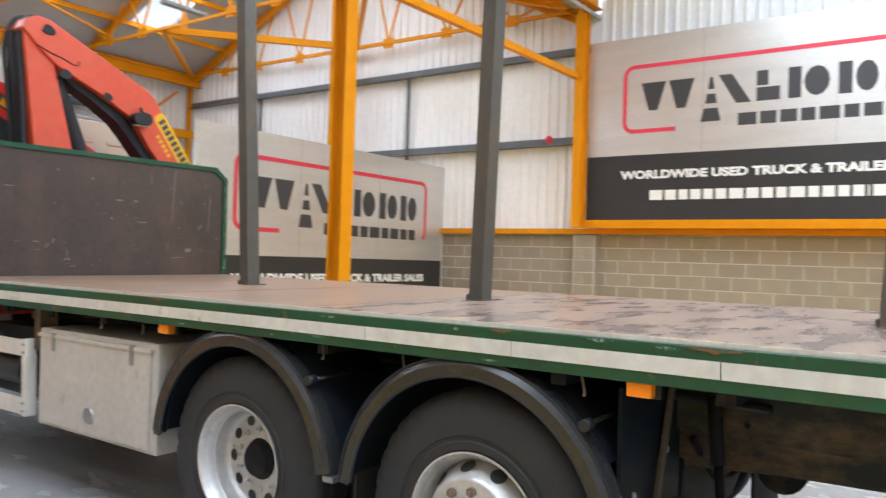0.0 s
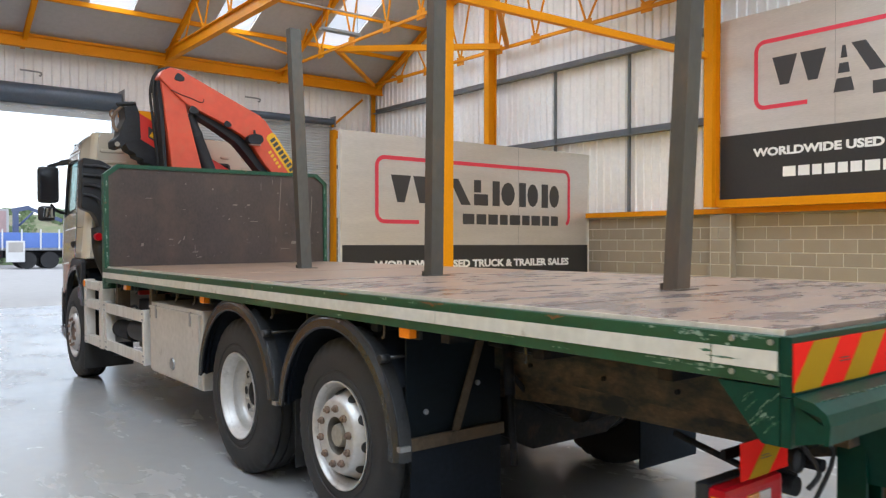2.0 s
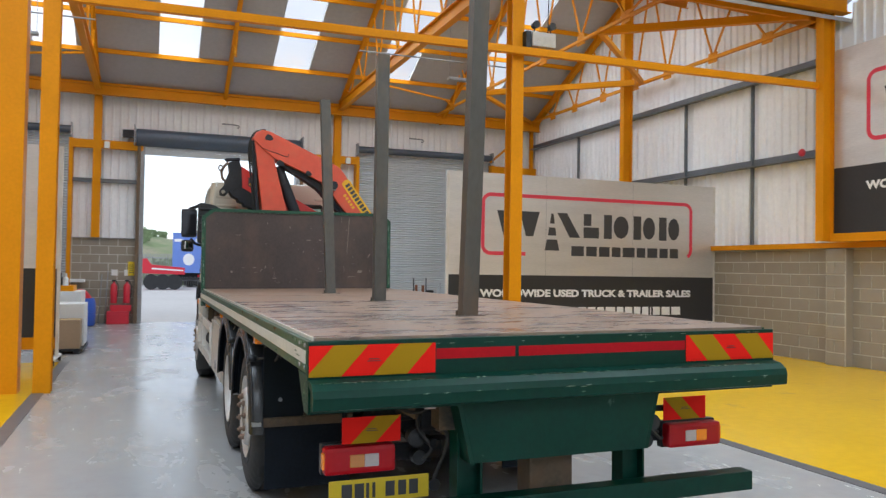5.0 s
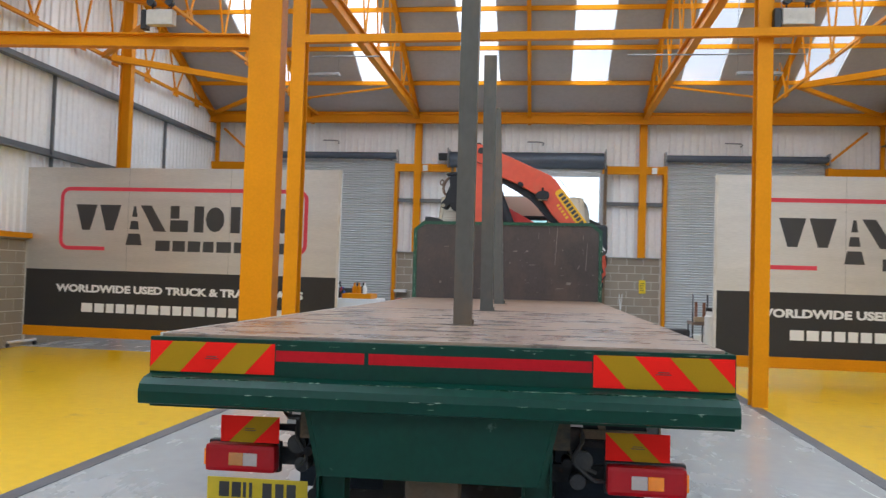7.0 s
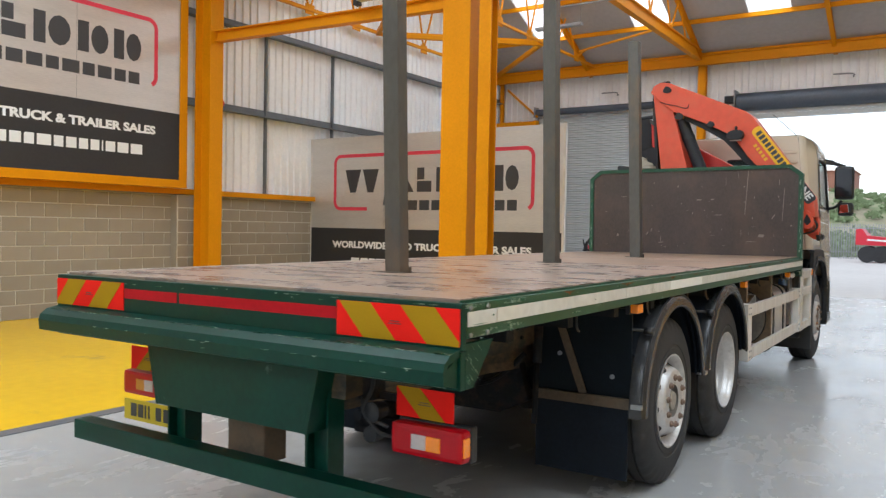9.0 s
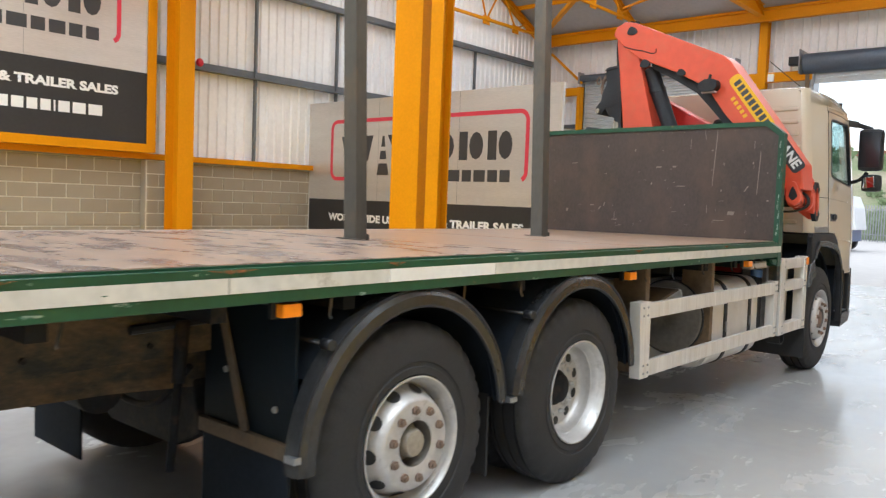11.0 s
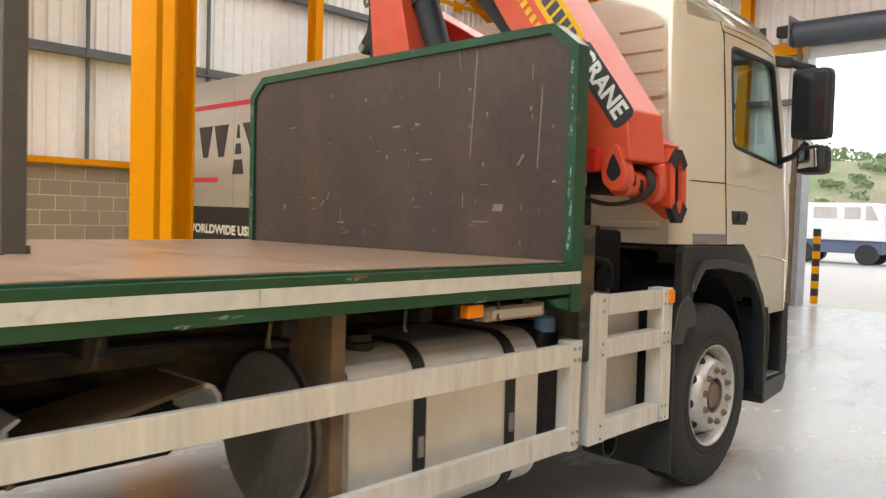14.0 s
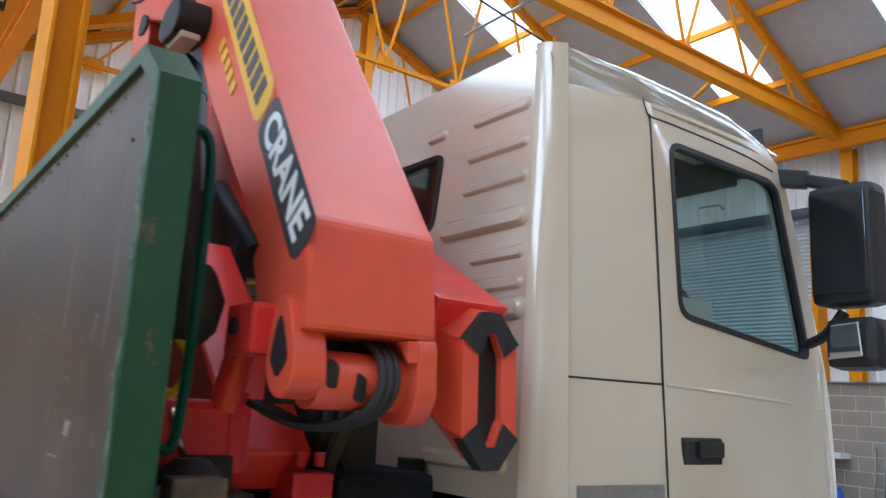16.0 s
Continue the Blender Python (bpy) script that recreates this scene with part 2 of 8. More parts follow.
M = {
    "floor": mat("grey_floor_paint", (0.395, 0.402, 0.412), 0.20, vary=0.10, grain=7, patch=0.6, bump=0.02, dirt=(0.41, 0.414, 0.418), dirt_at=0.55, dirt_scale=0.9, dirt_rough=0.30, soft=0.14),
    "yellow_floor": mat("yellow_floor_paint", (0.86, 0.52, 0.005), 0.24, vary=0.07, grain=8, patch=0.6, bump=0.04, dirt=(0.62, 0.40, 0.03), dirt_at=0.66, dirt_scale=1.5),
    "line": mat("dark_line_paint", (0.13, 0.13, 0.14), 0.4, vary=0.2, grain=20, patch=2),
    "steel_yellow": mat("yellow_steel_paint", (0.70, 0.268, 0.001), 0.46, spec=0.12, vary=0.08, grain=30, patch=1.2, bump=0.04, dirt=(0.45, 0.20, 0.02), dirt_at=0.74, dirt_scale=5),
    "cladding": mat("white_cladding", (0.90, 0.90, 0.90), 0.45, vary=0.06, grain=12, patch=0.8, bump=0.03),
    "roof_lining": mat("grey_roof_sheet", (0.43, 0.43, 0.44), 0.7, vary=0.08, grain=10, patch=0.6, bump=0.05),
    "rail_grey": mat("grey_rail_steel", (0.15, 0.16, 0.17), 0.55, metal=0.2, vary=0.2, grain=40, patch=3, bump=0.05),
    "sticker": mat("ochre_yellow_sticker", (0.78, 0.43, 0.008), 0.4, vary=0.05),
    "galv": mat("galvanised_steel", (0.32, 0.33, 0.34), 0.42, metal=0.7, vary=0.2, grain=60, patch=4, bump=0.05),
    "block": mat("concrete_block", (0.315, 0.272, 0.214), 0.9, vary=0.14, grain=90, patch=3, bump=0.5, per_object=0.5),
    "mortar": mat("mortar", (0.64, 0.60, 0.525), 0.95, vary=0.1, grain=120, bump=0.4),
    "roller": mat("roller_shutter_steel", (0.54, 0.57, 0.585), 0.4, metal=0.25, vary=0.08, grain=30, patch=2, bump=0.03),
    "roller_dark": mat("shutter_coil_steel", (0.09, 0.11, 0.14), 0.42, metal=0.3, vary=0.15, grain=30, patch=2),
    "sign_light": mat("brushed_silver_sheet", (0.68, 0.665, 0.645), 0.36, metal=0.6, vary=0.10, grain=9, patch=0.7, bump=0.02, stretch=(1, 1, 8)),
    "sign_dark": mat("charcoal_print", (0.036, 0.035, 0.036), 0.5, spec=0.35, vary=0.1, grain=20, bump=0.0),
    "ink": mat("black_print", (0.05, 0.05, 0.055), 0.5, vary=0.06, grain=20, bump=0.0),
    "ink_red": mat("red_print", (0.72, 0.05, 0.09), 0.5, vary=0.06, grain=20, bump=0.0),
    "ink_white": mat("white_print", (0.82, 0.82, 0.82), 0.5, vary=0.04, grain=20, bump=0.0),
    "yard": mat("pale_concrete_yard", (0.52, 0.51, 0.49), 0.85, vary=0.10, grain=3, patch=0.12, bump=0.1),
    "green": mat("green_truck_paint", (0.002, 0.038, 0.025), 0.40, vary=0.22, grain=30, patch=2.5, bump=0.06, spec=0.2, dirt=(0.10, 0.18, 0.15), dirt_at=0.735, dirt_scale=9),
    "green_side": mat("green_rail_paint", (0.009, 0.064, 0.031), 0.38, vary=0.22, grain=30, patch=2.5, bump=0.06, dirt=(0.22, 0.12, 0.06), dirt_at=0.69, dirt_scale=7),
    "white_stripe": mat("white_reflective_tape", (0.60, 0.59, 0.55), 0.45, vary=0.14, grain=20, patch=2, bump=0.03, dirt=(0.35, 0.33, 0.28), dirt_at=0.66, dirt_scale=6),
    "ply": mat("brown_deck_ply", (0.335, 0.236, 0.176), 0.34, vary=0.26, grain=26, patch=3.0, bump=0.12, dirt=(0.192, 0.146, 0.130), dirt_at=0.505, soft=0.055, dirt_scale=3.2, per_object=0.3, stretch=(0.8, 2.0, 1), dirt_rough=0.26),
    "ply_clean": mat("brown_deck_ply_clean", (0.325, 0.214, 0.146), 0.36, vary=0.22, grain=26, patch=2.0, bump=0.12, dirt=(0.215, 0.142, 0.105), dirt_at=0.57, soft=0.05, dirt_scale=2.6, per_object=0.3, stretch=(0.8, 2.0, 1), dirt_rough=0.3),
    "ply_board": mat("dark_brown_board", (0.056, 0.039, 0.034), 0.40, vary=0.26, grain=40, patch=1.6, bump=0.05, dirt=(0.098, 0.062, 0.045), dirt_at=0.60, soft=0.13, dirt_scale=1.8, stretch=(1.2, 1.2, 0.8)),
    "green_dark": mat("black_green_panel", (0.003, 0.007, 0.011), 0.6, spec=0.2, vary=0.3, grain=30, patch=3, bump=0.05),
    "support": mat("brown_deck_support", (0.15, 0.10, 0.058), 0.7, vary=0.3, grain=30, patch=3, bump=0.15),
    "scratch": mat("bare_wood_scratch", (0.21, 0.175, 0.145), 0.7, vary=0.2),
    "rubber": mat("tyre_rubber", (0.025, 0.025, 0.026), 0.70, vary=0.2, grain=80, patch=5, bump=0.15),
    "plastic": mat("black_plastic", (0.014, 0.015, 0.018), 0.5, vary=0.25, grain=90, patch=4, bump=0.08),
    "fender": mat("grey_plastic_mudguard", (0.027, 0.028, 0.030), 0.25, vary=0.3, grain=50, patch=3, bump=0.08),
    "chassis": mat("grimy_chassis_steel", (0.010, 0.011, 0.014), 0.65, spec=0.2, vary=0.4, grain=40, patch=4, bump=0.25, dirt=(0.055, 0.036, 0.022), dirt_at=0.64, dirt_scale=8, soft=0.12),
    "chassis_rust": mat("rusty_chassis_beam", (0.092, 0.068, 0.044), 0.75, vary=0.4, grain=40, patch=4, bump=0.25, dirt=(0.12, 0.075, 0.042), dirt_at=0.55, dirt_scale=7, soft=0.12),
    "rail_rust": mat("rust_stained_rail", (0.115, 0.075, 0.040), 0.75, vary=0.4, grain=40, patch=4, bump=0.3, dirt=(0.020, 0.024, 0.022), dirt_at=0.50, dirt_scale=4.5, soft=0.09, stretch=(1, 0.8, 1.6)),
    "alloy": mat("brushed_aluminium_rail", (0.72, 0.70, 0.66), 0.45, metal=0.3, vary=0.14, grain=20, patch=3, bump=0.04, dirt=(0.60, 0.56, 0.49), dirt_at=0.60, dirt_scale=9, soft=0.14, stretch=(1, 2.5, 0.3)),
    "box_grey": mat("grey_locker_paint", (0.50, 0.47, 0.43), 0.5, vary=0.14, grain=20, patch=2, bump=0.05, dirt=(0.30, 0.27, 0.23), dirt_at=0.66, dirt_scale=5),
    "wheel_silver": mat("silver_wheel_steel", (0.56, 0.55, 0.54), 0.40, metal=0.45, vary=0.14, grain=30, patch=5, bump=0.04, dirt=(0.30, 0.28, 0.26), dirt_at=0.64, dirt_scale=9),
    "hub_grey": mat("grey_hub_cast", (0.30, 0.265, 0.215), 0.6, vary=0.25, grain=50, patch=8, bump=0.15),
    "rust": mat("orange_rust", (0.22, 0.085, 0.03), 0.85, vary=0.4, grain=60, patch=8, bump=0.2, dirt=(0.014, 0.085, 0.042), dirt_at=0.55, dirt_scale=30),
    "drum": mat("dull_grey_drum", (0.21, 0.19, 0.165), 0.55, metal=0.2, vary=0.25, grain=30, patch=4, bump=0.1),
    "hub_rust": mat("rusty_hub", (0.20, 0.135, 0.10), 0.7, vary=0.3, grain=60, patch=8, bump=0.2),
    "cab": mat("beige_cab_paint", (0.60, 0.555, 0.452), 0.16, vary=0.03, grain=6, patch=0.8, bump=0.0, coat=1.0),
    "crane": mat("orange_red_crane_paint", (0.66, 0.086, 0.040), 0.36, vary=0.10, grain=12, patch=1.6, bump=0.05, dirt=(0.60, 0.105, 0.050), dirt_at=0.60, dirt_scale=7, soft=0.12),
    "crane_red": mat("red_crane_paint", (0.66, 0.035, 0.025), 0.36, vary=0.1, grain=12, patch=2, bump=0.04),
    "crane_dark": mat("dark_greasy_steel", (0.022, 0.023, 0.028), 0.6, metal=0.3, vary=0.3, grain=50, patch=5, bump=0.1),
    "chrome": mat("polished_rod", (0.75, 0.76, 0.78), 0.12, metal=1.0, vary=0.04, bump=0.0),
    "post": mat("bare_steel_post", (0.108, 0.102, 0.090), 0.45, metal=0.45, vary=0.14, grain=30, patch=1.6, bump=0.05, dirt=(0.20, 0.135, 0.085), dirt_at=0.63, dirt_scale=2.5, soft=0.12, stretch=(1, 1, 0.5)),
    "chev_red": mat("red_reflective_vinyl", (0.86, 0.014, 0.008), 0.6, spec=0.12, vary=0.05, grain=150, bump=0.02),
    "chev_yellow": mat("ochre_reflective_vinyl", (0.40, 0.235, 0.005), 0.6, spec=0.12, vary=0.06, grain=150, bump=0.02),
    "tape_red": mat("dark_red_tape", (0.44, 0.005, 0.012), 0.6, spec=0.15, vary=0.12, grain=40, bump=0.03),
    "plate": mat("yellow_plate", (0.62, 0.46, 0.02), 0.4, vary=0.05, grain=40, bump=0.0),
    "lamp_red": mat("red_lamp_lens", (0.42, 0.003, 0.010), 0.3, spec=0.25, vary=0.06, coat=0.12, bump=0.0),
    "lamp_clear": mat("clear_lamp_lens", (0.50, 0.43, 0.41), 0.2, vary=0.08, coat=0.4, bump=0.0),
    "lamp_amber": mat("amber_brown_lens", (0.55, 0.22, 0.05), 0.2, vary=0.06, coat=0.4, bump=0.0),
    "worn_paint": mat("worn_pale_paint", (0.24, 0.31, 0.25), 0.7, vary=0.4, grain=60, patch=9, bump=0.1, dirt=(0.014, 0.085, 0.042), dirt_at=0.49, dirt_scale=40),
    "lamp_orange": mat("orange_lamp_lens", (0.95, 0.27, 0.01), 0.22, vary=0.06, coat=0.4, bump=0.0),
    "tank": mat("aluminium_tank", (0.74, 0.72, 0.68), 0.38, metal=0.35, vary=0.12, grain=8, patch=1.5, bump=0.02, dirt=(0.60, 0.57, 0.50), dirt_at=0.64, dirt_scale=4, soft=0.1),
    "cap_blue": mat("light_blue_cap", (0.10, 0.22, 0.50), 0.4, vary=0.1),
    "liner": mat("dark_inner_liner", (0.009, 0.013, 0.020), 0.8, spec=0.2, vary=0.3, grain=40, patch=4, bump=0.1),
    "blue": mat("blue_paint", (0.03, 0.10, 0.50), 0.4, vary=0.1),
    # blue lightened so the yard's bright haze sits in the paint colour
    "yard_blue": mat("faded_blue_paint", (0.13, 0.23, 0.60), 0.4, vary=0.1),
    "blue_light": mat("pale_printed_curtain", (0.66, 0.65, 0.66), 0.5, vary=0.15),
    "red": mat("red_paint", (0.60, 0.02, 0.04), 0.4, vary=0.1),
    "white": mat("white_paint", (0.78, 0.78, 0.76), 0.4, vary=0.06),
    "cardboard": mat("brown_cardboard", (0.42, 0.30, 0.19), 0.8, vary=0.12),
    "wood_red": mat("reddish_timber", (0.24, 0.10, 0.05), 0.7, vary=0.25, stretch=(1, 1, 0.2)),
    "wood": mat("raw_timber", (0.42, 0.28, 0.15), 0.75, vary=0.2, stretch=(1, 1, 0.2)),
    # dry grass and leaf green, both paled to carry the distance haze
    "grass": mat("grassy_bank", (0.34, 0.31, 0.21), 0.95, vary=0.3, grain=6, patch=0.3, bump=0.4, dirt=(0.20, 0.26, 0.12), dirt_at=0.52, dirt_scale=0.22, soft=0.1),
    "leaf": mat("bush_leaf", (0.22, 0.29, 0.15), 0.8, vary=0.35, grain=3, patch=0.7),
    "black": mat("black_rubber_strap", (0.02, 0.02, 0.02), 0.6, vary=0.2),
    "yellow_label": mat("yellow_label", (0.85, 0.62, 0.01), 0.4, vary=0.04),
    "dark_inside": mat("dark_cab_trim", (0.03, 0.03, 0.033), 0.7, vary=0.2),
    "headlining": mat("brown_roof_lining", (0.06, 0.045, 0.035), 0.8, vary=0.15),
    "slate": mat("slate_blue_paint", (0.10, 0.13, 0.22), 0.5, vary=0.15),
    "print_pink": mat("faded_pink_print", (0.60, 0.40, 0.40), 0.5, vary=0.2, patch=1.0),
    "brick_red": mat("red_brick_wall", (0.34, 0.16, 0.11), 0.9, vary=0.2),
}


# broken sheen on the floor: long rubbed streaks that dull the gloss
fl = M["floor"].node_tree
rough_in = fl.nodes["Principled BSDF"].inputs["Roughness"]
old_rough = rough_in.links[0].from_socket
f_map = fl.nodes.new("ShaderNodeMapping")
f_map.inputs["Scale"].default_value = (2.6, 0.9, 1.0)
f_map.inputs["Rotation"].default_value = (0, 0, radians(24))
fl.links.new(fl.nodes["Texture Coordinate"].outputs["Object"], f_map.inputs[0])
f_noise = fl.nodes.new("ShaderNodeTexNoise")
f_noise.inputs["Scale"].default_value, f_noise.inputs["Detail"].default_value, f_noise.inputs["Roughness"].default_value = 1.1, 10, 0.62
f_noise.inputs["Distortion"].default_value = 1.4
fl.links.new(f_map.outputs[0], f_noise.inputs["Vector"])
f_range = fl.nodes.new("ShaderNodeMapRange")
f_range.inputs["From Min"].default_value, f_range.inputs["From Max"].default_value = 0.30, 0.78
f_range.inputs["To Min"].default_value, f_range.inputs["To Max"].default_value = -0.05, 0.09
fl.links.new(f_noise.outputs["Fac"], f_range.inputs[0])
f_add = fl.nodes.new("ShaderNodeMath")
f_add.operation = 'ADD'
fl.links.new(old_rough, f_add.inputs[0])
fl.links.new(f_range.outputs[0], f_add.inputs[1])
fl.links.new(f_add.outputs[0], rough_in)
# faint brown staining in the grey paint, lightened to stand in for light on the floor
base_in = fl.nodes["Principled BSDF"].inputs["Base Color"]
s_noise = fl.nodes.new("ShaderNodeTexNoise")
s_noise.inputs["Scale"].default_value, s_noise.inputs["Detail"].default_value, s_noise.inputs["Roughness"].default_value = 0.55, 8, 0.6
fl.links.new(fl.nodes["Texture Coordinate"].outputs["Object"], s_noise.inputs["Vector"])
s_range = fl.nodes.new("ShaderNodeMapRange")
s_range.inputs["From Min"].default_value, s_range.inputs["From Max"].default_value = 0.42, 0.85
s_range.inputs["To Max"].default_value = 0.6
fl.links.new(s_noise.outputs["Fac"], s_range.inputs[0])
s_mix = fl.nodes.new("ShaderNodeMix")
s_mix.data_type = 'RGBA'
s_mix.inputs["B"].default_value = (0.47, 0.43, 0.36, 1)
fl.links.new(s_range.outputs[0], s_mix.inputs["Factor"])
fl.links.new(base_in.links[0].from_socket, s_mix.inputs["A"])
fl.links.new(s_mix.outputs["Result"], base_in)
# trowel undulation under the paint
u_map = fl.nodes.new("ShaderNodeMapping")
u_map.inputs["Scale"].default_value = (1.0, 1.7, 1.0)
u_map.inputs["Rotation"].default_value = (0, 0, radians(-35))
fl.links.new(fl.nodes["Texture Coordinate"].outputs["Object"], u_map.inputs[0])
u_noise = fl.nodes.new("ShaderNodeTexNoise")
u_noise.inputs["Scale"].default_value, u_noise.inputs["Detail"].default_value = 4.5, 4
u_noise.inputs["Distortion"].default_value = 1.2
fl.links.new(u_map.outputs[0], u_noise.inputs["Vector"])
u_bump = fl.nodes.new("ShaderNodeBump")
u_bump.inputs["Strength"].default_value, u_bump.inputs["Distance"].default_value = 0.05, 0.012
fl.links.new(u_noise.outputs["Fac"], u_bump.inputs["Height"])
normal_in = fl.nodes["Principled BSDF"].inputs["Normal"]
fl.links.new(normal_in.links[0].from_socket, u_bump.inputs["Normal"])
fl.links.new(u_bump.outputs[0], normal_in)


def glass(name, colour, rough=0.02):
    m = bpy.data.materials.new(name)
    m.use_nodes = True
    b = m.node_tree.nodes["Principled BSDF"]
    b.inputs["Base Color"].default_value = (*colour, 1)
    b.inputs["Roughness"].default_value = rough
    b.inputs["Transmission Weight"].default_value = 1.0
    b.inputs["IOR"].default_value = 1.45
    return m


def thin_glass(name, tint):
    """Tinted pane that lets the view through unbent, with the gloss of glass."""
    m = bpy.data.materials.new(name)
    m.use_nodes = True
    n, l = m.node_tree.nodes, m.node_tree.links
    clear, shine, mix, rim = n.new("ShaderNodeBsdfTransparent"), n.new("ShaderNodeBsdfGlossy"), n.new("ShaderNodeMixShader"), n.new("ShaderNodeLayerWeight")
    steep, gloss = n.new("ShaderNodeMath"), n.new("ShaderNodeMath")
    steep.operation, gloss.operation = 'POWER', 'MULTIPLY_ADD'
    steep.inputs[1].default_value, gloss.inputs[1].default_value, gloss.inputs[2].default_value = 5.0, 0.9, 0.03
    rim.inputs["Blend"].default_value = 0.5
    clear.inputs["Color"].default_value = (*tint, 1)
    shine.inputs["Roughness"].default_value = 0.01
    l.new(rim.outputs["Facing"], steep.inputs[0])
    l.new(steep.outputs[0], gloss.inputs[0])
    l.new(gloss.outputs[0], mix.inputs[0])
    l.new(clear.outputs[0], mix.inputs[1])
    l.new(shine.outputs[0], mix.inputs[2])
    l.new(mix.outputs[0], n["Material Output"].inputs["Surface"])
    return m


M["glass"] = thin_glass("tinted_cab_glass", (0.74, 0.84, 0.84))
M["grp"] = glass("frosted_roof_light", (0.9, 0.9, 0.9), 0.6)
M["mirror_dark"] = mat("dark_mirror_glass", (0.05, 0.055, 0.065), 0.06, metal=0.6, vary=0.0, bump=0.0)
M["mirror"] = mat("mirror_glass", (0.48, 0.49, 0.50), 0.03, metal=1.0, vary=0.0, bump=0.0)

# ---- the hall ----
FRONT, REAR = 19.55, -16.6
RIDGE_Z, SLOPE = 9.03, 0.46


def roof_z(y):
    """Underside of the pitched roof: three bays across the length, ridges along x."""
    for ridge in (13.4, 1.4, -10.6):
        if abs(y - ridge) <= 6.3:
            return RIDGE_Z - SLOPE * abs(y - ridge)
    return RIDGE_Z - SLOPE * 6.3


yard = part("ground", box(B(), -600, 600, -600, 900, -0.35, -0.03), M["yard"])
tagged(yard, "pale sunlit concrete yard reaching to the horizon", "ground", kind="structure")
slab = part("floor", box(B(), -9.9, 10.1, REAR - 0.2, FRONT + 0.15, -0.3, 0.0), M["floor"])
tagged(slab, "glossy grey painted concrete warehouse floor with scuffs", "floor", kind="structure")
for side, x0, x1 in (("west", -9.5, -3.2), ("east", 3.36, 9.7)):
    zone = part("floor_zone", box(B(), x0, x1, -8, 14.0 if side == "east" else 10.7, -0.05, 0.004), M["yellow_floor"])
    tagged(zone, "glossy yellow painted floor bay beside the aisle", "floor marking", kind="structure")
    lx = x1 if side == "west" else x0
    a, b = (lx, lx + 0.14) if side == "west" else (lx - 0.14, lx)
    line = part("floor_line", box(B(), a, b, -8, 14.0 if side == "east" else 10.7, -0.05, 0.006), M["line"])
    tagged(line, "dark grey painted border line on the floor", "floor marking", kind="structure")

# roof slopes with roof lights; those of the unseen bays are added fill
SKY_X = [-7.06 + 2.887 * i for i in range(6)]


def slope_slab(bm, x0, x1, y0, y1, thick=0.07):
    pts = [(x, y, roof_z(y) + dz) for dz in (0, thick) for x, y in ((x0, y0), (x1, y0), (x1, y1), (x0, y1))]
    vs = [bm.verts.new(p) for p in pts]
    for q in ((0, 1, 2, 3), (7, 6, 5, 4), (0, 4, 5, 1), (1, 5, 6, 2), (2, 6, 7, 3), (3, 7, 4, 0)):
        bm.faces.new([vs[i] for i in q])


def roof_lamp(x, y0, y1, width):
    a, b = Vector((x, y0, roof_z(y0))), Vector((x, y1, roof_z(y1)))
    length = (b - a).length
    lamp = new("roof_light_sky", bpy.data.lights.new("roof_light_sky", 'AREA'))
    lamp.data.shape, lamp.data.size, lamp.data.size_y = 'RECTANGLE', width, length
    lamp.data.energy = SKYLIGHT * math.pi * width * length
    lamp.data.color = (0.88, 0.96, 1.0)
    along = (b - a).normalized()
    down = Vector((1, 0, 0)).cross(along)
    if down.z > 0:
        down = -down
    z = -down
    x_axis = along.cross(z)
    m = Matrix((x_axis, along, z)).transposed().to_4x4()
    lamp.matrix_basis = Matrix.Translation((a + b) / 2 - down * 0.03) @ m


number = 0
for ridge in (13.4, 1.4, -10.6):
    for side in (1, -1):
        number += 1
        bm = B()
        e0, e1 = ridge + side * 6.3, ridge
        seen = ridge > 5
        lo, hi = ridge + side * (4.55 if seen else 3.4), ridge + side * 0.35
        xs = [-9.75]
        # bays out of view get two wide added panels that fill from behind
        strips = SKY_X if seen else [-4.5, 4.5]
        w = 0.97 if seen else 4.9
        for sx in strips:
            xs += [sx - w / 2, sx + w / 2]
        xs.append(9.95)
        for i in range(0, len(xs) - 1):
            if i % 2 == 0:
                slope_slab(bm, xs[i], xs[i + 1], e0, e1)
            else:
                slope_slab(bm, xs[i], xs[i + 1], e0, lo)
                slope_slab(bm, xs[i], xs[i + 1], hi, e1)
                pane = B()
                slope_slab(pane, xs[i] - 0.05, xs[i + 1] + 0.05, lo, hi, 0.01)
                for v in pane.verts:
                    v.co.z += 0.08
                tagged(part("roof_light", pane, M["grp"]), "long frosted white roof light strip in the pitched roof, wider added panel in unseen bays", "roof light", kind="structure").visible_shadow = False
                roof_lamp((xs[i] + xs[i + 1]) / 2, lo, hi, w)
        roof = part("ceiling", bm, M["roof_lining"])
        tagged(roof, "grey lined pitched roof underside between steel purlins", "ceiling", kind="structure")

# purlins, rafters and ties of the visible bay
frame_steel = base("roof_truss", (0, 13.4, 6.3), "yellow painted steel roof trusses, purlins and ties under the roof", "roof truss", kind="structure")
for side in (1, -1):
    for k, off in enumerate((5.72, 4.45, 3.17, 1.90, 0.62, 0.06)):
        y = 13.4 + side * off
        part("purlin", bar(B(), (-9.6, y, roof_z(y) - 0.06), (9.8, y, roof_z(y) - 0.06), 0.06, 0.11), M["steel_yellow"], frame_steel)
    for x in (-9.5, -6.48, -3.24, 0, 3.24, 6.48, 9.62):
        ya, yb = 13.4 + side * 5.95, 13.4
        part("rafter", ibeam(B(), (x, ya, roof_z(ya) - 0.17), (x, yb, roof_z(yb) - 0.17), 0.10 if abs(x) < 9 else 0.16, 0.14), M["steel_yellow"], frame_steel)
